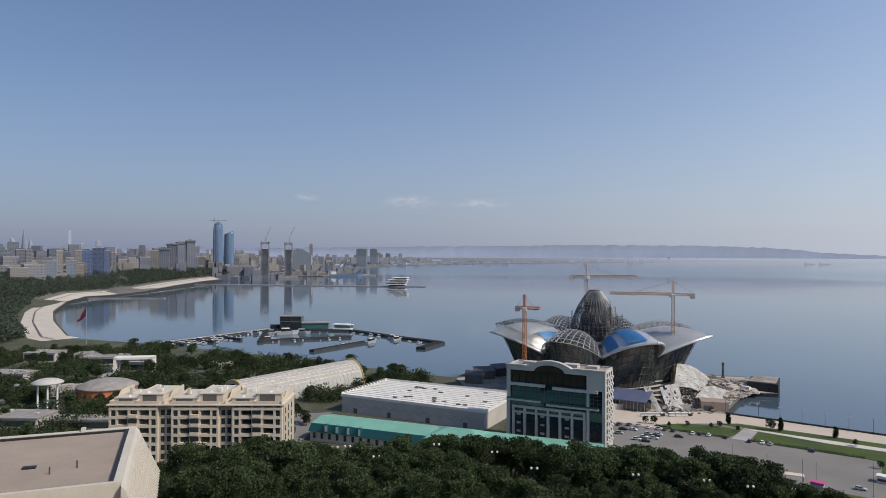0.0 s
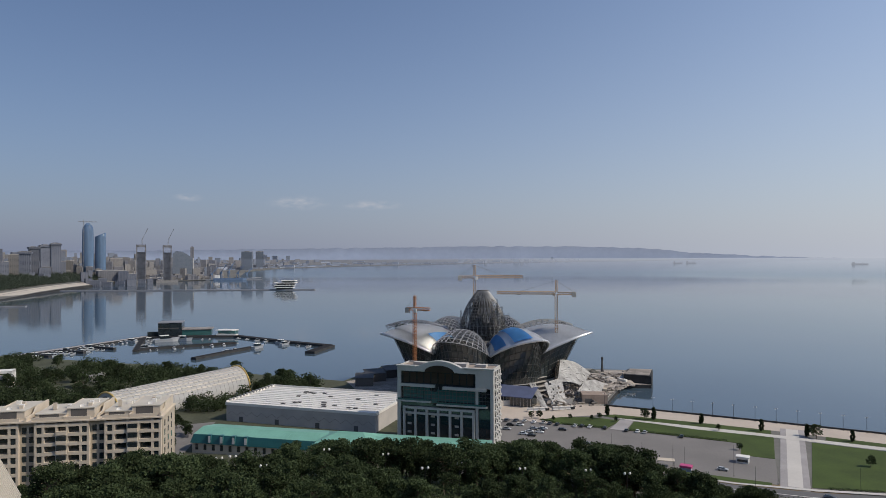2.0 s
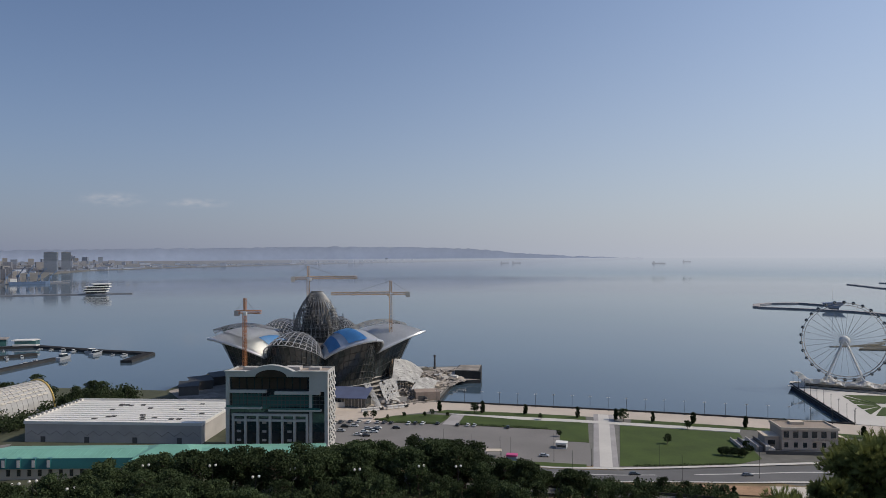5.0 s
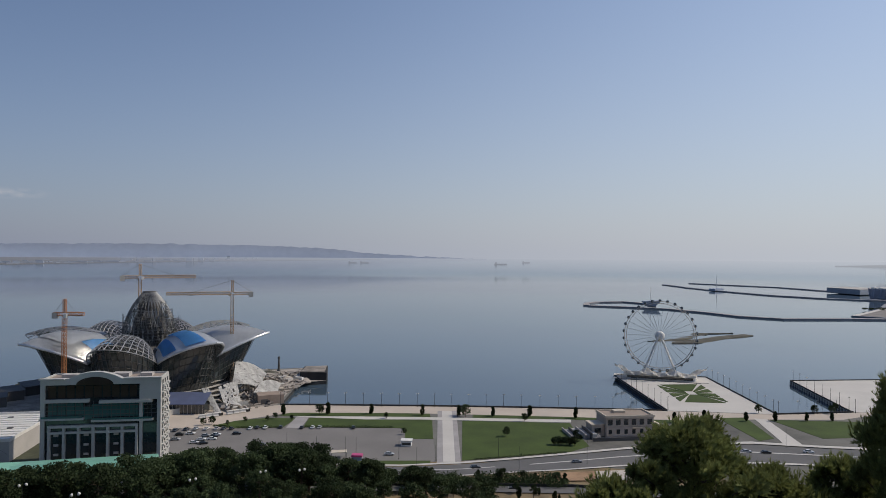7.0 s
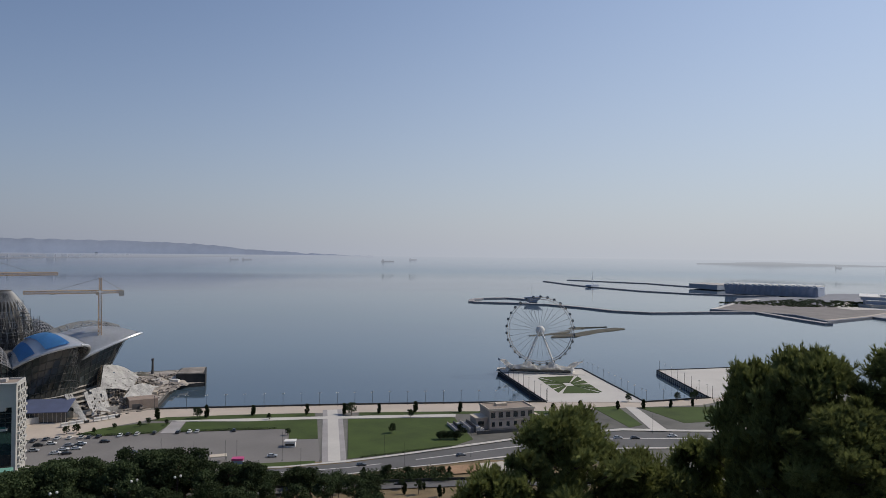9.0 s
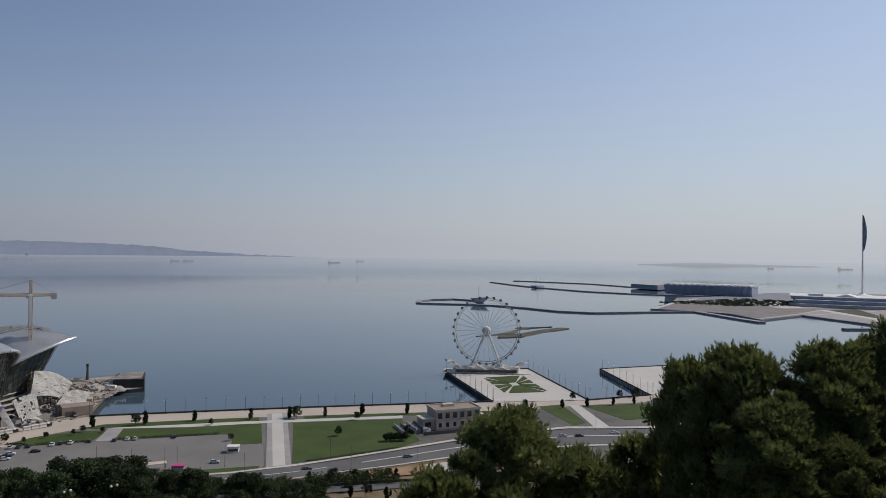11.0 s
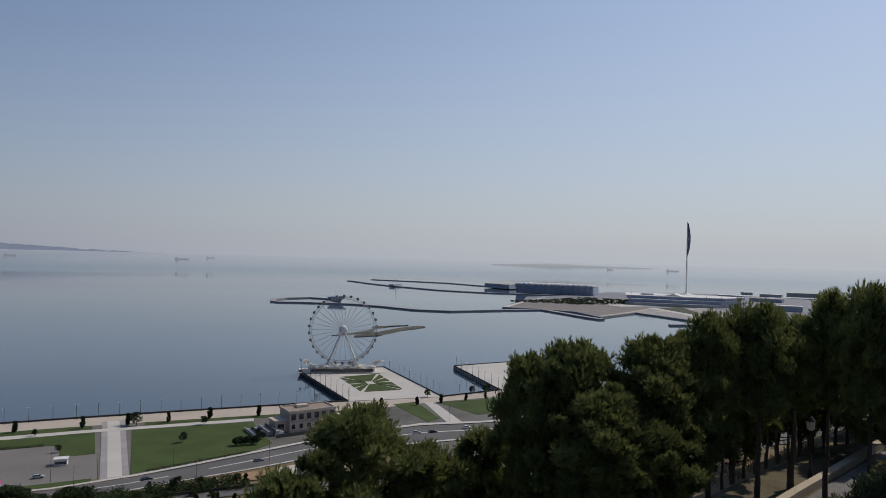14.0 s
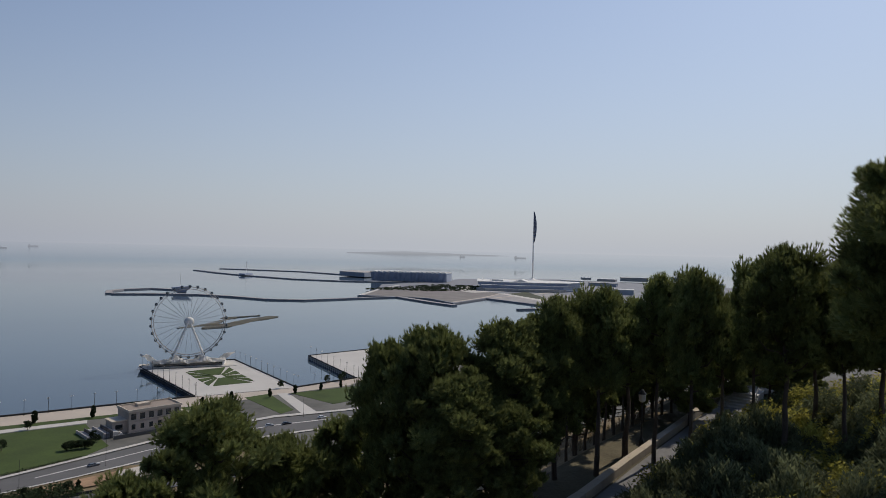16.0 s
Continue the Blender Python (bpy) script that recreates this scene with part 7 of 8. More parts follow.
        part("window", a_box(-w / 2 + 1, -d / 2 - 0.06, 1, w / 2 - 1, -d / 2 + 0.06, h - 1), "glass", t)
    for pts in ([(-320, 380), (-262, 410), (-240, 470), (-262, 560)], [(-262, 410), (-215, 380), (-160, 372), (-130, 330)], [(-300, 620), (-200, 560), (-120, 520)], [(-330, 470), (-300, 430), (-250, 340)]):
        road("pavement", pts, 7, "pathgrey", "pale grey path through the park", 0.15)
    t = thing("flag_mast", "tall flag mast with a small dark red flag", "flag pole", at=(-347, 656, 2.5))
    part("pole", bar(fresh(), (0, 0, 0), (0, 0, 36), 0.45, 6, 0.2), "steel", t)
    part("flag", prism(fresh(), [(-0.4, 35.5), (-0.4, 28), (-3.2, 24.4), (-7.6, 22.2), (-9.6, 23.0), (-6.4, 25.2), (-4.6, 29.5), (-2.2, 33.4)], -0.15, 0.15, Matrix(((1, 0, 0, 0), (0, 0, 1, 0), (0, 1, 0, 0), (0, 0, 0, 1)))), "red", t)


park_houses()


# ---- trees ----
def leaf_cloud(bm, c, r, n, size, rnd, flat=0.75, up=0.3):
    """n small leaf sprays on and in a clump of radius r about c."""
    for _ in range(n):
        while True:
            v = Vector((rnd.uniform(-1, 1), rnd.uniform(-1, 1), rnd.uniform(-1, 1)))
            if 0.2 < v.length < 1:
                break
        v = v.normalized() * (0.55 + 0.45 * rnd.random())
        p = Vector(c) + Vector((v.x * r, v.y * r, v.z * r * flat))
        d = (v * rnd.uniform(0.1, 0.8) + Vector((rnd.gauss(0, 0.8), rnd.gauss(0, 0.8), up + rnd.gauss(0, 0.6)))).normalized()
        s = d.cross(v + Vector((rnd.gauss(0, 0.4), rnd.gauss(0, 0.4), rnd.gauss(0, 0.4)))).normalized()
        l = size * rnd.uniform(0.6, 1.3)
        w = l * rnd.uniform(0.35, 0.6)
        bm.faces.new([bm.verts.new(q) for q in (p - s * w * 0.5, p + d * l * 0.6 - s * w, p + d * l, p + d * l * 0.5 + s * w)])


def tree_proto(kind, seed, height, spread, material, leaves, size, words, cat="tree", trunk_h=0.35, clumps=26, flat=0.7):
    rnd = random.Random(seed)
    t = thing(kind, words, cat)
    t.matrix_world = pose(0, 0, -500)
    tips = []
    bm = fresh()
    lean = Vector((rnd.uniform(-0.06, 0.06), rnd.uniform(-0.06, 0.06), 1))
    top = lean * height * 0.82
    bar(bm, (0, 0, -0.6), lean * height * trunk_h, height * 0.028, 7, height * 0.021)
    bar(bm, lean * height * trunk_h, top, height * 0.021, 6, height * 0.006)
    for k in range(clumps):
        f = trunk_h + (1 - trunk_h) * (k + rnd.random()) / clumps
        base = lean * height * min(0.82, f * 0.9)
        a = rnd.uniform(0, 2 * math.pi)
        prof = math.sin(math.pi * min(1, (f - trunk_h) / (1 - trunk_h) * 0.8 + 0.2)) ** 0.7
        reach = spread * prof * rnd.uniform(0.35, 1.0)
        tip = base + Vector((math.cos(a) * reach, math.sin(a) * reach, height * 0.06 + reach * 0.25))
        bar(bm, base, tip, height * 0.008, 4, height * 0.003)
        tips.append((tip, spread * rnd.uniform(0.26, 0.42)))
    part("trunk", bm, "bark", t)
    bm = fresh()
    for tip, r in tips:
        leaf_cloud(bm, tip, r, leaves, size, rnd, flat)
    part("crown", bm, material, t)
    return t


PINES = [tree_proto("pine_tree", 20 + k, 10.5 + k * 0.6, 3.4 + 0.3 * k, "pine_far", 105, 0.42, "dark green pine on the slope", clumps=30) for k in range(4)]
PARK = [tree_proto("park_tree", 40 + k, 9 + k, 3.6 + 0.3 * k, "leaf", 70, 0.6, "dusty green park tree", trunk_h=0.22, clumps=24) for k in range(3)]
CYP = [tree_proto("cypress_tree", 60 + k, 6.6 + k, 1.3, "cypress", 60, 0.42, "slim dark green cypress tree", trunk_h=0.03, clumps=42, flat=1.5) for k in range(2)]


def plant(proto, x, y, s=1.0, turn=None, z=None):
    o = copy_thing(proto, pose(x, y, (land(x, y) if z is None else z), 0, 0, random.uniform(0, 360) if turn is None else turn) @ Matrix.Scale(s, 4))
    return o


rnd = random.Random(5)
# the wood on the slope below the eye
LIM = ((-40, 16.4), (-26, 16.4), (-22, 15.3), (-19.6, 14.8), (-17, 14.8), (-13, 15.2), (-9, 15.5), (-6, 15.4), (0, 14.9), (4, 15.1), (13, 15.2), (20, 15.2), (26.6, 15.7), (27.4, 17.4), (45, 18.2))   # azimuth, degrees below the level that no crown passes
n = 0
for k in range(6000):
    az, d = rnd.uniform(-23, 41), rnd.uniform(150, 262)
    x, y = polar(az, d)
    z = land(x, y)
    u = max(0, x) * 0.616 + y * 0.788
    s = rnd.uniform(0.75, 1.15)
    low = math.degrees(math.atan2(EYE - z - 10.6 * s, d)) - on_line(LIM, az) - rnd.random() * 0.5
    if low < 0 or n >= 130 or (az > 26.5 and (u > 252 or abs(u - 238) < 7)) or low > 3.5:
        continue
    plant(PINES[k % 4], x, y, s)
    n += 1
# taller pines at the foot of the wood, before the avenue
for k in range(50):
    az, d = rnd.uniform(12.5, 26.4), rnd.uniform(238, 264)
    x, y = polar(az, d)
    s = (EYE - d * math.tan(radians(on_line(LIM, az) + rnd.random() * 0.9)) - land(x, y)) / 10.6
    plant(PINES[k % 4], x, y, max(0.8, min(1.5, s)))
# pines before the avenue, lower and lower towards the young hedge
rv = random.Random(52)
for k in range(64):
    az, d = rv.uniform(26.4, 46.5) if k % 3 else rv.uniform(26.4, 37.5), rv.uniform(232, 254)
    x, y = polar(az, d)
    el = on_line(((24, 16.9), (31, 17.0), (35, 17.5), (37, 17.9), (42, 18.3), (47, 18.9)), az) + rv.random() * 0.9
    s = (EYE - d * math.tan(radians(el)) - land(x, y)) / 10.6
    if s > 0.22:
        plant(PINES[k % 4] if az < 38 or k % 2 else CYP[k % 2], x, y, min(1.3, s) * (1 if az < 38 or k % 2 else 1.4))
# pines that stand before the apartment block and the low building
for k in range(56):
    az, d = rnd.uniform(-26, 13), 0
    d = rnd.uniform(186, 222) if az < -11 else rnd.uniform(222, 258)
    x, y = polar(az, d)
    s = (EYE - d * math.tan(radians(on_line(LIM, az) + rnd.random() * 1.1)) - land(x, y)) / 10.6
    if s > 0.5:
        plant(PINES[k % 4], x, y, min(1.5, s))
# park trees along the shore and between the houses
for k in range(300):
    az = rnd.uniform(-36, -1)
    d = rnd.uniform(300, 560) if az > -13 else rnd.uniform(290, 690)
    x, y = polar(az, d)
    if -190 < x < -40 and abs((x + 60) * 92 - (y - 476) * 66) / 113 < 16 or math.hypot(x + 199, y - 415) < 27 or math.hypot(x + 226, y - 384) < 13:
        continue
    if az > -14 and d < 440 and not (x < -74 and y > 268):
        continue
    if y > (489 - 0.62 * x if x < 8 else 400) - 9:
        continue
    plant(PARK[k % 3], x, y, rnd.uniform(0.7, 1.15))


def wood(name, places, r, n, size, words, seed, material="leaf"):
    """Far woods: many leaf clumps in one mesh."""
    rnd = random.Random(seed)
    bm = fresh()
    for x, y in places:
        q = r * rnd.uniform(0.7, 1.3)
        leaf_cloud(bm, (x, y, land(x, y) + q * 0.8), q, n, size * rnd.uniform(0.8, 1.2), rnd, 0.8)
    solid(name, bm, material, words, "trees", "stuff")


pl = []
r2 = random.Random(8)
while len(pl) < 2600:
    az, d = r2.uniform(-37, -17), r2.uniform(690, 2300)
    x, y = polar(az, d)
    # landward of the boulevard only
    if x < coast_x(y) - (54 if y < 1230 else 50) and d < 1450 + 300 * r2.random() or (az > -25 and 1500 < d < 2400 and coast_x(y) - 190 < x < coast_x(y) - 56):
        pl.append((x, y))
while len(pl) < 4700:
    y = r2.uniform(1150, 2500)
    pl.append((coast_x(y) - (62 if y < 1300 else 50) - 190 * r2.random() ** 1.3, y))
wood("far_wood", pl, 7.0, 40, 2.1, "dark green trees of the boulevard park", 2, "leaf_far")


def free(x, y):
    """Clear of the houses, the gallery and the open places of the park."""
    if abs((x + 60) * 92 - (y - 476) * 66) / 113 < 15 and -140 < x < -40:
        return False
    for bx, by, br in ((-226, 384, 15), (-199, 415, 26), (-232, 505, 16), (-272, 543, 16), (-300, 470, 14), (-240, 480, 9), (-120, 246, 34), (-75, 246, 34), (-20, 365, 58), (-250, 520, 16), (-160, 330, 20), (-215, 345, 22)):
        if math.hypot(x - bx, y - by) < br:
            return False
    return True


pl = []
while len(pl) < 1500:
    az, d = r2.uniform(-37, -1), r2.uniform(290, 690)
    x, y = polar(az, d)
    shore_y = 489 - 0.62 * x if x < 8 else 0
    if free(x, y) and y < shore_y - 14 and noise.noise(Vector((x * 0.02, y * 0.02, 2))) > -0.2 and (az < -13 or d > 410) and (d > 330 or az < -27):
        pl.append((x, y))
wood("park_wood", pl, 4.4, 120, 0.95, "dense dusty green trees of the shore park", 5)

# young pines and undergrowth that close the wood on the slope
pl = []
while len(pl) < 560:
    az, d = r2.uniform(-23, 27), r2.uniform(170, 262)
    x, y = polar(az, d)
    u = max(0, x) * 0.616 + y * 0.788
    if math.degrees(math.atan2(EYE - land(x, y) - 7.5, d)) > on_line(LIM, az) + 0.2:
        pl.append((x, y))
wood("undergrowth", pl, 3.6, 150, 0.5, "dark undergrowth between the pines", 9, "pine_far")
HEDGE = [(100, 262), (116, 240), (137, 219), (155, 203), (170, 194), (188, 180)]
pl = []
for x, y in along(HEDGE, 1.7):
    f = (x - 100) / 88
    for q in range(5):
        pl.append((x + r2.uniform(-5, 7), y + r2.uniform(-5, 7)))
wood("hedge", pl, 2.3, 70, 0.55, "dense dark hedge of young pines by the avenue", 10, "pine_far")

# trees between the apartment block and the gallery
rg = random.Random(31)
n = 0
while n < 46:
    x, y = rg.uniform(-128, -70), rg.uniform(266, 372)
    if x - 0.15 * (y - 266) > -80:
        continue
    plant(PARK[n % 3], x, y, rg.uniform(0.55, 0.85))
    n += 1


# ---- the slope below the eye: pines, path and shrubs ----
def needle_pine(seed, height, spread, words, clumps=46, tufts=34, trunk_h=0.3, flat=0.6, lop=0.0):
    rnd = random.Random(seed)
    t = thing("pine_tree", words, "tree", group="pines on the near slope")
    t.matrix_world = pose(0, 0, -500)
    bm = fresh()
    lean = Vector((rnd.uniform(-0.05, 0.05) + lop, rnd.uniform(-0.05, 0.05), 1))
    last = Vector((0, 0, -0.8))
    r = height * 0.022
    for k in range(1, 9):
        p = lean * height * 0.88 * k / 8 + Vector((rnd.gauss(0, 0.07), rnd.gauss(0, 0.07), 0))
        bar(bm, last, p, r, 8, r * 0.84)
        last, r = p, r * 0.84
    heads = []
    for k in range(clumps):
        f = trunk_h + (1 - trunk_h) * (k + rnd.random()) / clumps
        base = lean * height * min(0.86, f * 0.92)
        a = k * 2.4 + rnd.uniform(-0.5, 0.5)
        g = (f - trunk_h) / (1 - trunk_h)
        reach = spread * (0.25 + 0.75 * math.sin(math.pi * min(1, 0.22 + 0.78 * g)) ** 0.8) * rnd.uniform(0.35, 1.12)
        mid = base + Vector((math.cos(a) * reach * 0.55, math.sin(a) * reach * 0.55, reach * 0.1))
        tip = base + Vector((math.cos(a) * reach, math.sin(a) * reach, reach * 0.32 + 0.3))
        bar(bm, base, mid, 0.055, 5, 0.04)
        bar(bm, mid, tip, 0.04, 4, 0.015)
        heads.append((tip, rnd.choice((0.45, 0.6, 0.75, 0.9, 1.1))))
        if reach > spread * 0.5:
            heads.append((mid + Vector((rnd.gauss(0, 0.5), rnd.gauss(0, 0.5), 0.3)), rnd.uniform(0.5, 0.8)))
    heads.append((lean * height * 0.95, 0.6))
    part("trunk", bm, "bark", t)
    V, F = [], []
    for c, q in heads:
        for _ in range(int(tufts * q * q * 3.4)):
            v = Vector((rnd.gauss(0, 1), rnd.gauss(0, 1), rnd.gauss(0, 1))).normalized()
            p = c + Vector((v.x, v.y, v.z * flat)) * q * (0.35 + 0.65 * rnd.random() ** 0.5)
            d = (v * 0.9 + Vector((0, 0, 0.8))).normalized()
            s = d.orthogonal().normalized()
            o = d.cross(s)
            n0 = rnd.uniform(0, 6.28)
            L = rnd.uniform(0.16, 0.31)
            for i in range(13):
                a = n0 + i * 2.4
                side = s * math.cos(a) + o * math.sin(a)
                e = (d * 0.85 + side * rnd.uniform(0.2, 0.6)).normalized()
                w = e.cross(d).normalized() * 0.016
                st = p + d * L * 0.5 * (i / 13)
                b = len(V)
                V += [st - w, st + w, st + e * L]
                F.append((b, b + 1, b + 2))
        for _ in range(190):
            v = Vector((rnd.gauss(0, 1), rnd.gauss(0, 1), rnd.gauss(0, 1))).normalized()
            w = v.orthogonal().normalized()
            p = c + Vector((v.x, v.y, v.z * flat)) * q * 0.72 * rnd.random() ** 0.6
            b = len(V)
            V += [p - w * 0.13, p + v * 0.26 + w * 0.06, p + w * 0.13 - v * 0.12]
            F.append((b, b + 1, b + 2))
    me = bpy.data.meshes.new("crown")
    me.from_pydata([tuple(v) for v in V], [], F)
    me.materials.append(M["pine"])
    part("crown", me, None, t)
    return t


NP = [needle_pine(101, 10.0, 3.4, "broad dark green pine on the slope", 60, 30, 0.12),
      needle_pine(102, 10.5, 1.75, "slim dark green pine with a bare trunk", 20, 34, 0.45, 0.68),
      needle_pine(103, 11.0, 2.4, "tall dark green pine with a bare trunk", 26, 50, 0.46, 0.7),
      needle_pine(104, 7.0, 2.5, "young light green pine on the slope", 46, 32, 0.08),
      needle_pine(105, 14.0, 3.6, "great dark pine with heavy clumped boughs", 44, 60, 0.5, 0.75)]


def pine_at(k, az, d, el, up=1.0):
    """A pine whose head stands el degrees over the level at that azimuth and distance."""
    x, y = polar(az, d)
    x, y = x + 0.17, y - 0.3
    z = land(x, y)
    h = (10.0, 10.5, 11.0, 7.0, 14.0)[k]
    s = (EYE + d * math.tan(radians(el)) - z) / h
    copy_thing(NP[k], pose(x, y, z, 0, 0, random.uniform(0, 360)) @ Matrix.Diagonal((up * s ** 0.5, up * s ** 0.5, s, 1)))


for k, az, d, el, up in ((0, 56.0, 33, -12.2, 0.95), (3, 49.5, 31, -17.5, 0.9), (3, 61.6, 33, -15.4, 0.8), (3, 66.2, 36, -14.2, 0.8), (0, 74.2, 32, -6.4, 0.82), (0, 70.4, 33, -7.6, 0.6), (0, 80.3, 33, -5.7, 0.8), (0, 76.5, 29, -10.5, 0.8), (0, 83.0, 35, -5.2, 0.7), (0, 80.5, 30, -12.5, 0.7)):
    pine_at(k, az, d, el, up)
for k, az, d, el, up in ((2, 84.6, 36, -3.6, 0.7), (0, 86.2, 42, -4.6, 0.65), (2, 87.9, 37, -2.7, 0.7), (1, 90.2, 41, -3.6, 0.9), (2, 92.5, 40, -1.6, 0.6), (2, 95.1, 37, -1.0, 0.6), (1, 97.6, 45, -3.0, 0.75), (2, 99.6, 40, -0.1, 0.55), (2, 102.0, 36, 1.0, 0.75), (1, 103.8, 42, -0.8, 0.75), (2, 105.8, 38, 0.2, 0.6),
                         (1, 108.2, 41, -1.2, 0.95), (4, 110.2, 29, 7.8, 1.05), (0, 95.8, 62, -4.6, 0.8), (0, 91.4, 54, -4.6, 0.8), (0, 103.0, 66, -4.0, 0.9)):
    pine_at(k, az, d, el, up)
# a thicket of pines beyond the path
for k in range(14):
    az = 83.5 + k * 1.45
    pine_at(0 if k % 3 else 2, az, 50 + (k % 4) * 4.5, (-6.2, -5.2, -7.0, -5.6)[k % 4], 0.8)
for k in range(16):
    pine_at(1, 85.5 + k * 0.75, 40.5 + k * 1.25 + random.uniform(-0.6, 0.6), -9.0 + k * 0.25 + random.uniform(-0.8, 0.8), 0.65)

# the path with its low wall
PATH = [(8, 9.8), (20, 5.0), (32.5, -0.1), (39, -2.3), (45.4, -4.6), (54, -7.6), (62, -10.6)]
pa = along(PATH, 2)
solid("footpath", strip(fresh(), offset(pa, 1.3), offset(pa, -1.3), 0.1), "dimpath", "pale grey footpath down the slope", "path", "structure")


def low_wall():
    t = thing("path_wall", "low sandy stone wall beside the footpath", "wall")
    o = offset(pa, 1.75)
    for (x0, y0), (x1, y1) in zip(o, o[1:]):
        d = math.hypot(x1 - x0, y1 - y0)
        z = land(x0, y0)
        part("block", a_box(0, -0.22, -0.5, d - 0.03, 0.22, 0.45, pose(x0, y0, z, 0, 0, math.degrees(math.atan2(y1 - y0, x1 - x0)))), "beige", t)


low_wall()


def stairs():
    t = thing("stone_steps", "pale stone steps at the end of the path", "stairs")
    d = Vector((62, -10.6, 0)) - Vector((54, -7.6, 0))
    a = math.degrees(math.atan2(d.y, d.x))
    z = land(55, -8.0)
    for k in range(6):
        part("step", a_box(k * 0.36, -1.3, -0.5, 4.2, 1.3, 0.16 * (k + 1), pose(56.5, -8.6, z, 0, 0, a)), "white_paving", t)
    for s in (-1.4, 1.4):
        part("handrail", bar(fresh(), pose(56.5, -8.6, z, 0, 0, a) @ Vector((0, s, 1.0)), pose(56.5, -8.6, z, 0, 0, a) @ Vector((2.2, s, 1.9)), 0.05, 6), "darksteel", t)
    paved("landing", [(60, -12.0), (61.2, -8.6), (69, -11.0), (68, -14.8)], "white_paving", "bright paved landing above the steps", z=z + 0.95, up=0.0)


stairs()


def street_lamp(x, y, h, words, globe=True, z=None):
    t = thing("street_lamp", words, "street lamp", at=(x, y, land(x, y) if z is None else z))
    part("post", lathe(fresh(), [(0.16, 0), (0.16, 0.5), (0.07, 0.7), (0.05, h - 0.6)], 8), "black", t)
    if globe:
        lan = part("lantern", lathe(fresh(), [(0.1, h - 0.6), (0.2, h - 0.5), (0.22, h - 0.12), (0.06, h + 0.05)], 8), "white", t, "white glass lantern")
        part("hood", lathe(fresh(), [(0.27, h - 0.1), (0.1, h + 0.12), (0.02, h + 0.2)], 8), "black", lan)
    return t


street_lamp(43.2, -1.4, 3.45, "black cast-iron lamp post with a white lantern")

# shrubs: upright feathery sprays from the ground
def shrub_proto(seed, h, w, material, words, sprays=150, width=0.012, fan=0.9):
    rnd = random.Random(seed)
    t = thing("shrub", words, "shrub", group="shrubs on the slope")
    t.matrix_world = pose(0, 0, -500)
    bm = fresh()
    V, F = [], []
    for k in range(sprays):
        a, q = rnd.uniform(0, 6.28), rnd.random() ** 0.6
        base = Vector((math.cos(a) * w * 0.25 * q, math.sin(a) * w * 0.25 * q, -0.1))
        tip = Vector((math.cos(a) * w * q, math.sin(a) * w * q, h * (1.05 - 0.55 * q * q) * rnd.uniform(0.7, 1.1)))
        if k % 6 == 0:
            bar(bm, base, base.lerp(tip, 0.7), 0.018, 4, 0.006)
        d = (tip - base).normalized()
        s = d.orthogonal().normalized()
        o = d.cross(s)
        for i in range(26):
            f = 0.3 + 0.7 * rnd.random()
            p = base.lerp(tip, f)
            g = rnd.uniform(0, 6.28)
            e = (d * (1.3 - fan) + (s * math.cos(g) + o * math.sin(g)) * fan + Vector((0, 0, 0.35))).normalized()
            L = rnd.uniform(0.1, 0.26) * (1.2 - 0.5 * f) * (h / 1.6)
            n = e.cross(Vector((rnd.gauss(0, 1), rnd.gauss(0, 1), rnd.gauss(0, 1)))).normalized() * width * (h / 1.6)
            b = len(V)
            V += [p - n * 0.5, p + e * L * 0.5 - n, p + e * L, p + e * L * 0.5 + n]
            F.append((b, b + 1, b + 2, b + 3))
    part("stem", bm, "bark", t)
    me = bpy.data.meshes.new("leaves")
    me.from_pydata([tuple(v) for v in V], [], F)
    me.materials.append(M[material])
    part("leaves", me, None, t)
    return t


SHRUB = [shrub_proto(80, 1.7, 0.95, "sage", "dusty green feathery shrub on the slope", 220, 0.022), shrub_proto(81, 2.0, 0.8, "sage", "upright green shrub on the slope", 210, 0.018, 0.6), shrub_proto(82, 1.5, 1.0, "yellowleaf", "yellow-green leafy shrub on the slope", 150, 0.03, 1.0)]
r3 = random.Random(17)
VIEW = ((70, 26), (86, 23.5), (89.6, 20.4), (92.2, 18.0), (94.3, 15.8), (96.8, 13.2), (98.4, 11.7), (100, 10.8), (102.3, 9.0), (105.2, 7.4), (108.2, 5.8), (122, 3.5))     # no shrub stands higher than this: azimuth, degrees below the level
n = 0
for k in range(6000):
    az, d = r3.uniform(87, 110), 13 + 40 * r3.random() ** 0.8
    x, y = polar(az, d)
    u = 0.34 * x + 0.94 * y
    low = EYE - d * math.tan(radians(on_line(VIEW, az) + r3.uniform(0, 3.2) - 0.4)) - land(x, y)
    q = 2 if az > 103.5 and k % 2 else k % 3 if k % 4 else 0
    s = min(low / (1.8, 2.1, 1.6)[q], r3.uniform(0.6, 1.25) * (1 + d * 0.01))
    if u > 9.5 or s < 0.2 or n >= 300:
        continue
    plant(SHRUB[q], x, y, s)
    n += 1


def tufts(name, places, n, size, material, words, seed):
    rnd = random.Random(seed)
    V, F = [], []
    for x, y in places:
        z = land(x, y)
        for _ in range(n):
            px, py = x + rnd.gauss(0, 0.35), y + rnd.gauss(0, 0.35)
            h = size * rnd.uniform(0.5, 1.3)
            if name == "grass":
                h = min(h, EYE - math.hypot(px, py) * math.tan(radians(on_line(VIEW, math.degrees(math.atan2(px, py))))) - z)
                if h < 0.08:
                    continue
            a = rnd.uniform(0, 6.28)
            w = size * 0.05
            b = len(V)
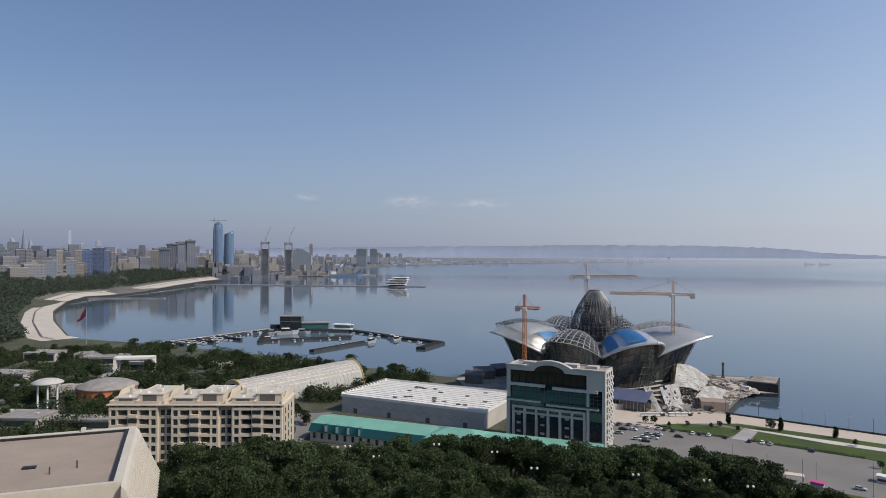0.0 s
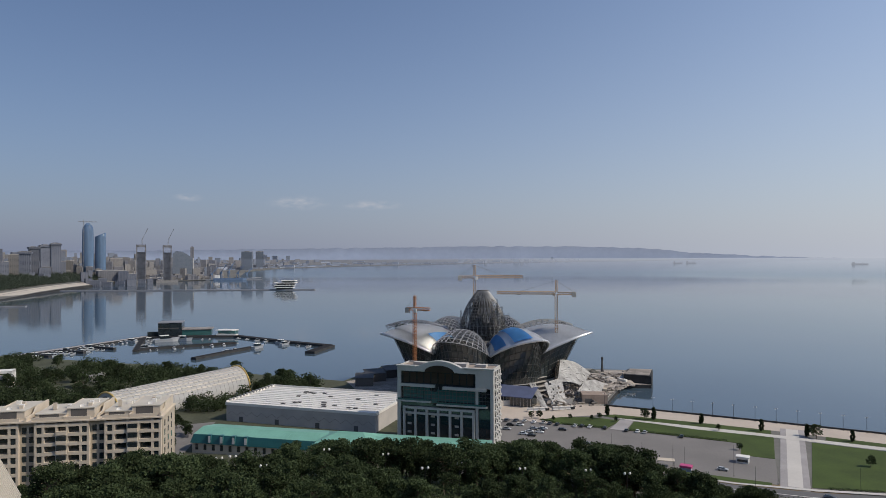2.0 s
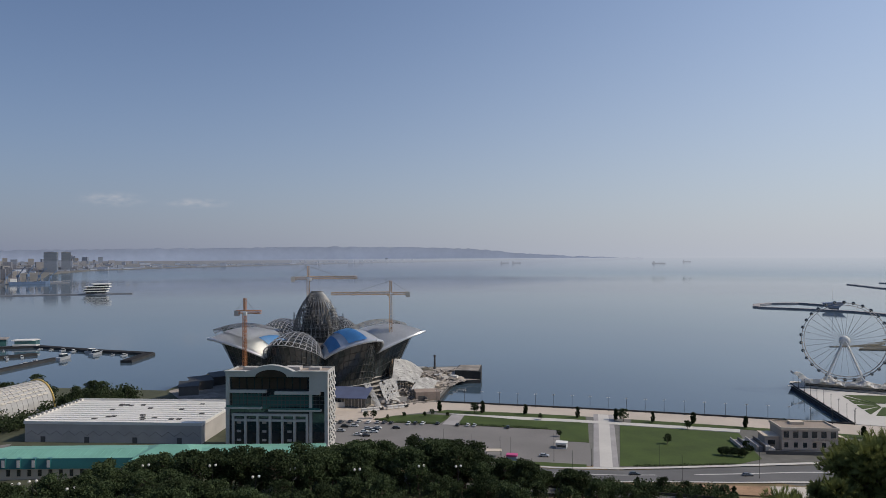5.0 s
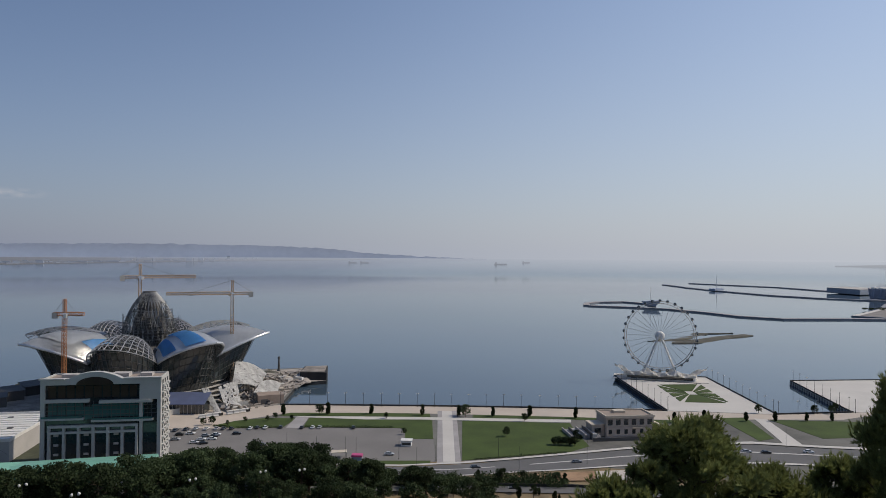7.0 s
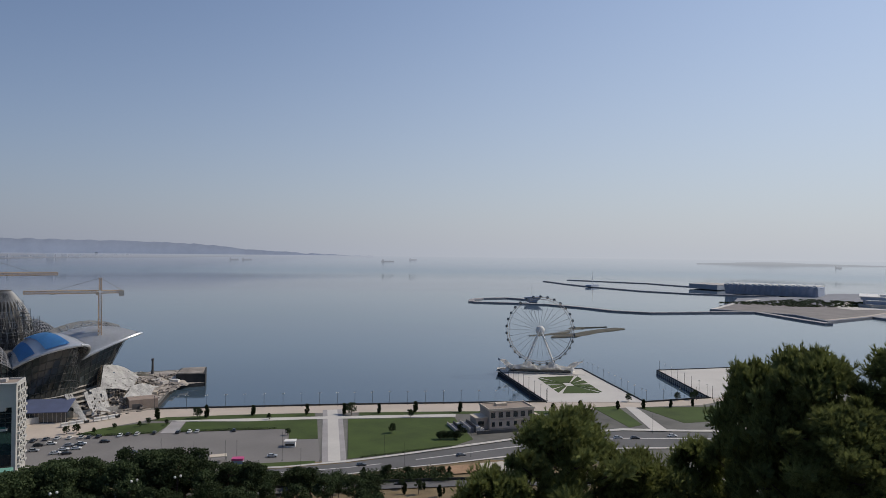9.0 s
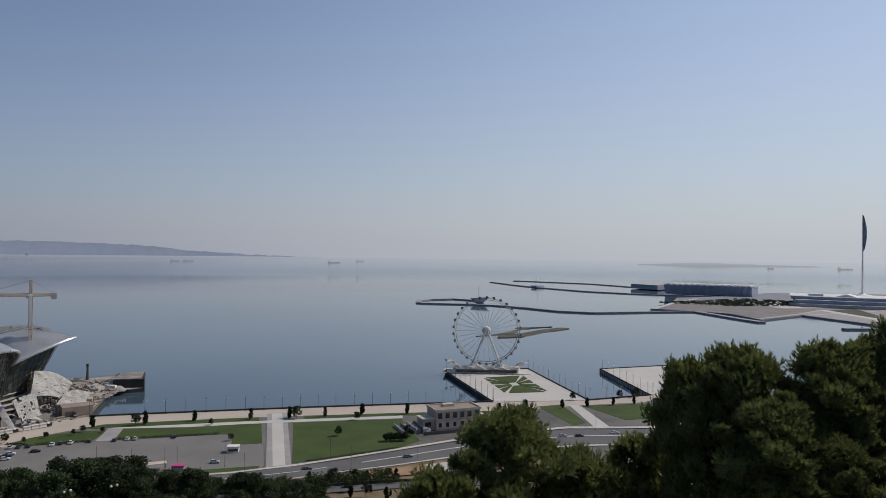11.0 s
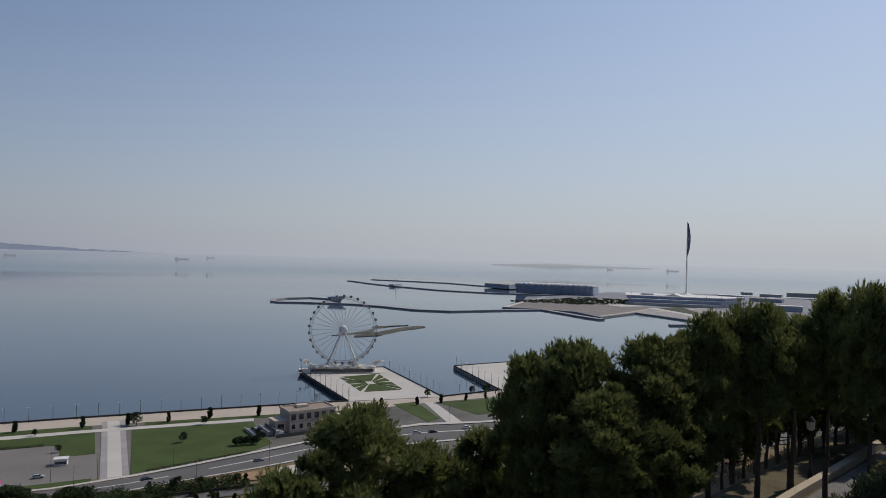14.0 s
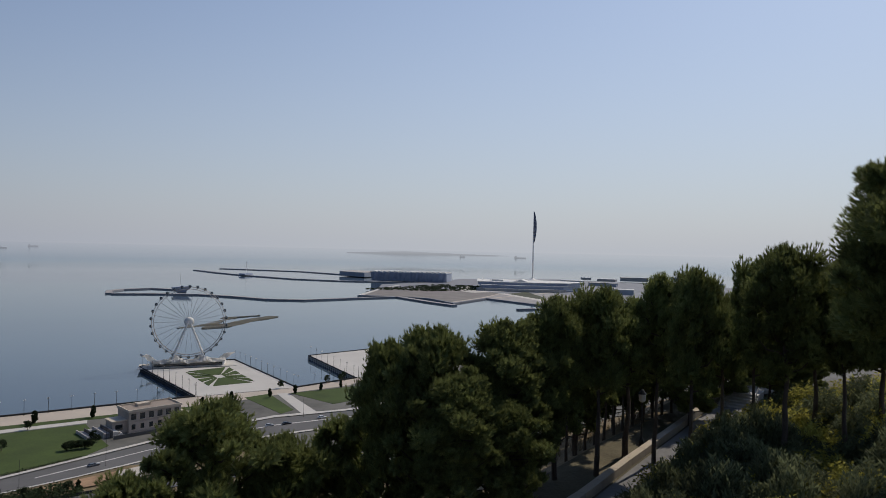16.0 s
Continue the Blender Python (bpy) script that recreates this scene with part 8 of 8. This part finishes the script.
            V += [(px - w * math.cos(a), py - w * math.sin(a), z - 0.05), (px + w * math.cos(a), py + w * math.sin(a), z - 0.05), (px + rnd.gauss(0, 0.3) * h, py + rnd.gauss(0, 0.3) * h, z + h)]
            F.append((b, b + 1, b + 2))
    me = bpy.data.meshes.new(name)
    me.from_pydata(V, [], F)
    me.materials.append(M[material])
    solid(name, me, None, words, "grass", "stuff")


gp = []
while len(gp) < 900:
    az, d = r3.uniform(82, 112), 14 + 34 * r3.random()
    x, y = polar(az, d)
    if 0.34 * x + 0.94 * y < 9.7:
        gp.append((x, y))
tufts("grass", gp, 18, 0.26, "groundleaf", "rough green grass and weeds on the slope", 3)
# low leafy growth that covers the bank between the shrubs
bm = fresh()
rg = random.Random(23)
n = 0
while n < 1500:
    az, d = rg.uniform(84, 112), 11 + 41 * rg.random() ** 0.8
    x, y = polar(az, d)
    q = rg.uniform(0.3, 0.75) * (1 + d * 0.012)
    room = EYE - d * math.tan(radians(on_line(VIEW, az))) - land(x, y)
    if 0.34 * x + 0.94 * y > 9.4 or room < 0.25:
        continue
    n += 1
    q = min(q, room * 0.6)
    leaf_cloud(bm, (x, y, land(x, y) + q * 0.5), q, int(90 + 90 * q), 0.032 + 0.0018 * d, rg, 0.8, 0.6)
solid("ground_cover", bm, "groundleaf", "low leafy growth that covers the bank", "undergrowth", "stuff")
gp = []
while len(gp) < 700:
    az, d = r3.uniform(45, 98), 30 + 45 * r3.random()
    x, y = polar(az, d)
    if 0.34 * x + 0.94 * y > 17:
        gp.append((x, y))
tufts("dry_grass", gp, 22, 0.4, "scrub", "dry yellow grass under the pines", 6)


# ---- the shore: walls, lamps, trees, cars, small buildings ----
EDGE = [(160, 380), (174, 370), (225, 331.5), (265, 300), (306, 266), (337.6, 239.4)]
EDGE2 = [(381.7, 197.4), (424, 174.4)]


def parapet(line, words, h=0.9, name="sea_wall"):
    t = thing(name, words, "wall", kind="structure")
    for (x0, y0), (x1, y1) in zip(line, line[1:]):
        d = math.hypot(x1 - x0, y1 - y0)
        m = pose(x0, y0, 2.5, 0, 0, math.degrees(math.atan2(y1 - y0, x1 - x0)))
        n = max(1, int(d / 6))
        me = shared(a_box(0.04, -0.3, 0, d / n - 0.04, 0.3, h), "wall_block", "quay")
        for k in range(n):
            o = new("wall_block", me)
            o.parent = t
            o.matrix_local = m @ Matrix.Translation((k * d / n, 0, 0))


parapet(EDGE, "low dark sea wall along the promenade")
parapet(EDGE2, "low dark sea wall along the promenade")
parapet([(338, 239.4), (403, 331.2), (409, 331.6), (455.6, 288.8), (381.7, 197.4)], "low dark wall round the platform", 0.8)
parapet([(424.3, 176), (493.8, 245.4), (559, 205.6)], "low dark wall round the second platform", 0.8)

# toothed face of the second platform
bt = shared(a_box(-0.9, -0.5, -2.4, 0.9, 0.5, 2.6), "buttress", "concrete")
quay2 = [o for o in bpy.data.objects if o.name.startswith("platform_quay")][-1]
for line in ([(424.3, 176), (493.6, 245)], [(494.5, 245), (559, 205)]):
    for x, y in along(line, 4.2):
        put("buttress", bt, quay2, x, y, 0, math.degrees(math.atan2(line[1][1] - line[0][1], line[1][0] - line[0][0])))

LP = thing("street_lamp", "slim dark promenade lamp post with twin arms", "street lamp", "promenade lamps")
LP.matrix_world = pose(0, 0, -500)
part("post", lathe(fresh(), [(0.22, 0), (0.2, 0.8), (0.11, 1.0), (0.08, 8.0)], 8), "black", LP)
ar = part("arm", bar(fresh(), (-0.7, 0, 7.9), (0.7, 0, 7.9), 0.07, 5), "black", LP)
for s in (-0.7, 0.7):
    part("lantern", lathe(fresh(), [(0.08, 7.5), (0.22, 7.6), (0.24, 7.8), (0.05, 7.95)], 8, Matrix.Translation((s, 0, 0))), "white", ar)
for line, step in ((offset(EDGE, -1.6), 9.6), (offset(EDGE2, -1.6), 12), ([(340, 240), (403, 329)], 11), ([(383, 200), (454, 287)], 11), ([(427, 178), (493, 243)], 13)):
    for x, y in along(line, step):
        copy_thing(LP, pose(x, y, 2.55))

rnd = random.Random(21)
STRIP = [(152, 356), (192, 330), (215, 312), (261, 274), (280, 258), (318, 219)]
for k, (x, y) in enumerate(along(STRIP, 17)):
    plant(CYP[k % 2], x + rnd.uniform(-1, 1), y + rnd.uniform(-1, 1), rnd.uniform(0.75, 1.0))
for x, y in ((336, 214), (352, 199), (366, 190), (380, 180), (392, 172)):
    plant(CYP[0], x, y, rnd.uniform(0.7, 0.95))
for x, y, s in ((223.5, 251, 0.5), (232, 294, 0.7), (168, 345, 0.6), (252, 268, 0.45), (184, 283, 0.35), (150, 342, 0.3), (139, 348, 0.3), (128, 352, 0.3), (144, 350, 0.35), (118, 350, 0.3), (250, 229, 0.4), (247, 224, 0.35), (194, 316, 0.35), (112, 357, 0.45), (108, 358, 0.4)):
    plant(PARK[k % 3], x, y, s)
for k in range(9):
    plant(PARK[k % 3], 232 + k * 0.9 + rnd.uniform(-0.4, 0.4), 227 - k * 0.85, 0.42, z=2.2)
for x, y in ((402, 186), (410, 180), (418, 182), (376, 205)):
    plant(PARK[1], x, y, 0.5)

# a few pines over the hedge behind the avenue
for k, (x, y) in enumerate(along(HEDGE, 8)):
    plant(PINES[k % 4], x + rnd.uniform(-3, 3), y + rnd.uniform(-3, 3), rnd.uniform(0.4, 0.55))
    plant(CYP[k % 2], x + rnd.uniform(-3, 6), y + rnd.uniform(-3, 6), rnd.uniform(0.5, 0.7))


def service_house():
    t = thing("service_building", "two-storey beige building with a flat parapet roof", "building", at=(263, 221, 2.5), turn=-29)
    W, D, H = 24.5, 14.0, 9.6
    part("wall", a_box(0, 0.3, 0, W, D, H), "pinkstone", t)
    # piers, sills and bands that frame the openings of the front
    bm = fresh()
    op = grid_wall(bm, 0, W, 5.2, H, 6, 1, 1.7, 1.5, 0.0, 0.35)
    op += grid_wall(bm, 0, W, 0.4, 5.0, 6, 1, 2.3, 2.2, 0.0, 0.35)
    part("front", bm, "pinkstone", t, "beige stone front")
    for x, z, w, h in op:
        part("window", a_box(x - w / 2, 0.16, z - h / 2, x + w / 2, 0.29, z + h / 2), "glass", t)
        part("sill", a_box(x - w / 2 - 0.15, -0.14, z - h / 2 - 0.2, x + w / 2 + 0.15, 0.12, z - h / 2 - 0.02), "cream", t)
    part("balcony", a_box(13.4, -1.3, 4.7, 18.2, -0.02, 5.0), "cream", t)
    for k in range(9):
        part("baluster", a_box(13.5 + k * 0.56, -1.25, 5.0, 13.62 + k * 0.56, -1.13, 5.9), "cream", t)
    part("cornice", a_box(-0.5, -0.5, H, W + 0.5, D + 0.4, H + 0.35), "cream", t)
    part("roof", a_box(0.3, 0.4, H + 0.36, W - 0.3, D - 0.3, H + 0.45), "roofgravel", t, "brown felt roof")
    for b in ((-0.4, -0.4, W + 0.4, 0.1), (-0.4, D - 0.2, W + 0.4, D + 0.3), (-0.4, 0.1, 0.1, D - 0.2), (W - 0.1, 0.1, W + 0.4, D - 0.2)):
        part("parapet", a_box(b[0], b[1], H + 0.36, b[2], b[3], H + 1.1), "cream", t)
    part("roof_box", a_box(7, 8, H + 0.45, 13, 12, H + 1.7), "cream", t)
    # lower wings on both ends
    w = part("wing", a_box(-6.5, 2.5, 0, -0.02, 11, 5.6), "pinkstone", t)
    part("roof", a_box(-6.9, 2.1, 5.62, -0.02, 11.4, 6.1), "cream", w)
    part("window", a_box(-5.2, 2.42, 1.6, -2.0, 2.55, 4.2), "glass", w)
    w = part("porch", a_box(W + 0.02, 1.5, 0, W + 5.2, 9, 4.6), "pinkstone", t)
    part("roof", prism(fresh(), [(W + 0.02, 6.6), (W + 6, 4.4), (W + 6, 4.8), (W + 0.02, 7.0)], -9.4, -1.0, Matrix(((1, 0, 0, 0), (0, 0, -1, 0), (0, 1, 0, 0), (0, 0, 0, 1)))), "cream", w)
    # the porch's inner shade, put in as a dark panel
    part("opening", a_box(W + 1.2, 1.42, 0, W + 3.8, 1.55, 3.2), "shadowgrey", w)
    # terraced ramps and retaining walls beside it
    for k in range(4):
        x = -8.6 - k * 3.1
        part("retaining_wall", a_box(x, -3.0 + k * 1.6, 0, x + 0.45, 12 + k * 1.2, 3.4 - k * 0.6), "hallwall" if k % 2 else "shadowgrey", t)
        part("terrace", a_box(x + 0.47, -2.4 + k * 1.6, 0, x + 3.08, 12 + k * 1.2, 2.5 - k * 0.6), "pathgrey" if k % 2 else "white_paving", t)
    for k in range(7):
        part("step", a_box(-8.0 + k * 0.5, -4.6, 0, -7.5 + k * 0.5, -1.0, 0.3 + k * 0.3), "white_paving", t)
    part("yard_wall", a_box(-9, -6.4, 0, W + 6, -6.0, 1.7), "shadowgrey", t)
    part("yard", a_box(-8, -5.9, 0, W + 5, -0.2, 0.15), "pathgrey", t)


service_house()


# cars
def car_proto(paint, words, seed):
    t = thing("car", words, "car", "parked cars")
    t.matrix_world = pose(0, 0, -500)
    k = seed * 0.05
    bm = fresh()
    prism(bm, [(-2.15, 0.32), (2.15, 0.32), (2.2, 0.72), (1.95, 0.84), (1.0, 0.95), (-1.9, 0.98), (-2.2, 0.85)], -0.86, 0.86, Matrix(((1, 0, 0, 0), (0, 0, 1, 0), (0, 1, 0, 0), (0, 0, 0, 1))))
    bmesh.ops.bevel(bm, geom=bm.edges[:], offset=0.06, segments=1, affect='EDGES')
    body = part("body", bm, paint, t)
    bm = fresh()
    A = [bm.verts.new(c) for c in ((-1.85, -0.78, 0.95), (1.0, -0.78, 0.93), (1.0, 0.78, 0.93), (-1.85, 0.78, 0.95))]
    B = [bm.verts.new(c) for c in ((-1.25 - k, -0.6, 1.42), (0.25, -0.6, 1.44), (0.25, 0.6, 1.44), (-1.25 - k, 0.6, 1.42))]
    for i in range(4):
        bm.faces.new((A[i], A[(i + 1) % 4], B[(i + 1) % 4], B[i]))
    bm.faces.new(B)
    part("windows", bm, "glass", t)
    part("roof", a_box(-1.25 - k, -0.6, 1.425, 0.25, 0.6, 1.475), paint, t)
    wh = shared(lathe(fresh(), [(0.3, -0.1), (0.31, 0.1)], 12, pose(0, 0, 0, 90, 0, 0)), "wheel", "black")
    for x in (-1.35, 1.35):
        for y in (-0.8, 0.8):
            put("wheel", wh, t, x, y, 0.31)
    for y in (-0.6, 0.6):
        part("headlight", a_box(2.12, y - 0.17, 0.6, 2.21, y + 0.17, 0.76), "white", body)
    return t


for key, c in (("car_white", (0.75, 0.75, 0.74)), ("car_black", (0.02, 0.02, 0.022)), ("car_silver", (0.42, 0.43, 0.44)), ("car_dark", (0.06, 0.065, 0.08))):
    M[key] = mat(key, c, 0.3, 0.1, size=3, vary=0.06, spec=0.7)
CARS = [car_proto(p, w + " car parked on the asphalt", i) for i, (p, w) in enumerate((("car_white", "white saloon"), ("car_black", "black saloon"), ("car_silver", "silver saloon"), ("car_dark", "dark grey saloon")))]


def park_car(x, y, turn):
    copy_thing(CARS[rnd.choice((0, 0, 0, 1, 2, 3, 1))], pose(x, y, land(x, y) + 0.1, 0, 0, turn))


# the row against the lawn and the cars that stand about
ROW = ((92.9, 354), (97.9, 353), (102.2, 351.1), (106.5, 348.1), (110.8, 345.6), (113.6, 343.4), (117, 341.2), (125.1, 336.5), (128.5, 335.5), (132, 333.3), (138.7, 329.6), (147.3, 322.7), (152.2, 320.2), (154.9, 318), (168.9, 307.5))
for x, y in ROW:
    park_car(x, y, 55 + rnd.uniform(-5, 5))
for x, y, a in ((92.4, 344.4, -30), (97.3, 343.4, -30), (102.2, 335.2, -28), (107.1, 334.1, -30), (98.5, 329.7, -25), (103, 327.6, -25), (97.3, 322.4, -20), (116, 330.3, -25), (117.3, 306.1, -35), (115.2, 303.3, -35), (118.6, 304, -35), (88.4, 336.8, -30), (105, 331.5, -28), (94, 326, -25), (159.7, 257.4, -35), (150, 222, 150), (296, 167, -40), (302, 161, -42), (220, 201, -20), (258, 189, -38), (319, 150, -40), (179, 220, -25), (148, 203, -36), (170, 186, 142)):
    park_car(x, y, a)
# clipped dark hedges along the lawns
for x0, y0, x1, y1 in ((112, 353, 118, 343), (120, 342, 139, 329.6), (149.5, 324, 187, 296.6), (186, 229, 228, 213.2)):
    d = math.hypot(x1 - x0, y1 - y0)
    t = thing("clipped_hedge", "low clipped dark green hedge along the lawn", "hedge", at=(x0, y0, 2.6), turn=math.degrees(math.atan2(y1 - y0, x1 - x0)))
    bm = fresh()
    rh = random.Random(int(x0))
    for k in range(int(d / 0.55)):
        leaf_cloud(bm, (k * 0.55, rh.uniform(-0.2, 0.2), 0.5), 0.62, 16, 0.35, rh, 0.9)
    part("leaves", bm, "leaf", t)


def kiosks():
    t = thing("pink_kiosk", "pink market stall with a purple counter", "kiosk", at=(144.5, 259.5, 2.6), turn=-40)
    t.matrix_world = t.matrix_world @ Matrix.Scale(0.68, 4)
    part("body", a_box(-3.2, -1.8, 0, 3.2, 1.8, 2.2), "navy", t)
    part("awning", prism(fresh(), [(-2.2, 2.3), (2.2, 2.3), (2.0, 3.7), (-2.2, 3.5)], -3.5, 3.5, Matrix(((0, 0, 1, 0), (1, 0, 0, 0), (0, 1, 0, 0), (0, 0, 0, 1)))), "pink", t, "pink awning")
    t = thing("ticket_kiosk", "white kiosk with a dark window band", "kiosk", at=(174.5, 266, 2.6), turn=-40)
    t.matrix_world = t.matrix_world @ Matrix.Scale(0.75, 4)
    part("body", a_box(-3.2, -2.4, 0, 3.2, 2.4, 3.2), "white", t)
    part("window", a_box(-2.8, -2.5, 0.8, 2.8, -2.38, 2.2), "glass", t)
    part("roof", a_box(-3.6, -2.8, 3.22, 3.6, 2.8, 3.7), "white", t)
    t = thing("shelter", "open shelter with a pale roof", "shelter", at=(139.5, 267, 2.6), turn=-25)
    part("roof", a_box(-3.5, -2, 2.6, 3.5, 2, 2.85), "cream", t)
    for x in (-3.2, 3.2):
        for y in (-1.7, 1.7):
            part("post", bar(fresh(), (x, y, 0), (x, y, 2.6), 0.08, 5), "darksteel", t)
    # two little road trains on the promenade
    for x, y in ((116, 373.5), (131.5, 374)):
        t = thing("road_train", "little white tourist road train on the promenade", "road train", "road trains", at=(x, y, 2.56), turn=2)
        t.matrix_world = t.matrix_world @ Matrix.Scale(0.8, 4)
        eng = part("engine", a_box(6.4, -0.9, 0.4, 9, 0.9, 2.0), "black", t)
        part("cab", a_box(6.4, -0.9, 2.02, 7.8, 0.9, 2.7), "white", eng)
        for k in range(3):
            w = part("wagon", a_box(-7.5 + k * 4.6, -0.95, 0.4, -3.3 + k * 4.6, 0.95, 1.2), "white", t)
            part("canopy", a_box(-7.6 + k * 4.6, -1.05, 2.35, -3.2 + k * 4.6, 1.05, 2.6), "hallroof", w)
            part("posts", a_box(-7.3 + k * 4.6, -0.8, 1.2, -3.5 + k * 4.6, 0.8, 2.36), "boatwhite", w)


kiosks()
# tall masts of the car park and the avenue
for x, y, h in ((140, 262, 11), (160, 250, 13), (133, 276, 9), (147, 265, 9), (196, 225, 10), (188, 203, 12), (222, 197, 16), (171, 238, 8), (125, 290, 9), (262, 178, 12), (318, 160, 12), (160, 236, 9)):
    street_lamp(x, y, h, "tall dark lighting mast by the avenue", globe=False)
# globe lamps among the pines
GL = thing("globe_lamp", "white globe lamp among the pines", "street lamp", "globe lamps")
GL.matrix_world = pose(0, 0, -500)
part("post", bar(fresh(), (0, 0, -3.4), (0, 0, 8.5), 0.08, 6), "black", GL)
for s in (-0.9, 0.9):
    part("globe", lathe(fresh(), [(0.1, 8.1), (0.32, 8.25), (0.42, 8.55), (0.32, 8.86), (0.1, 8.97)], 10, Matrix.Translation((s, 0, 0))), "white", GL)
for x, y in ((-36, 226), (-32, 228), (-2, 235), (18, 232), (42, 222), (-60, 214), (62, 216), (84, 214), (96, 210), (28, 205), (-20, 205)):
    copy_thing(GL, pose(x, y, land(x, y) + 3.0))
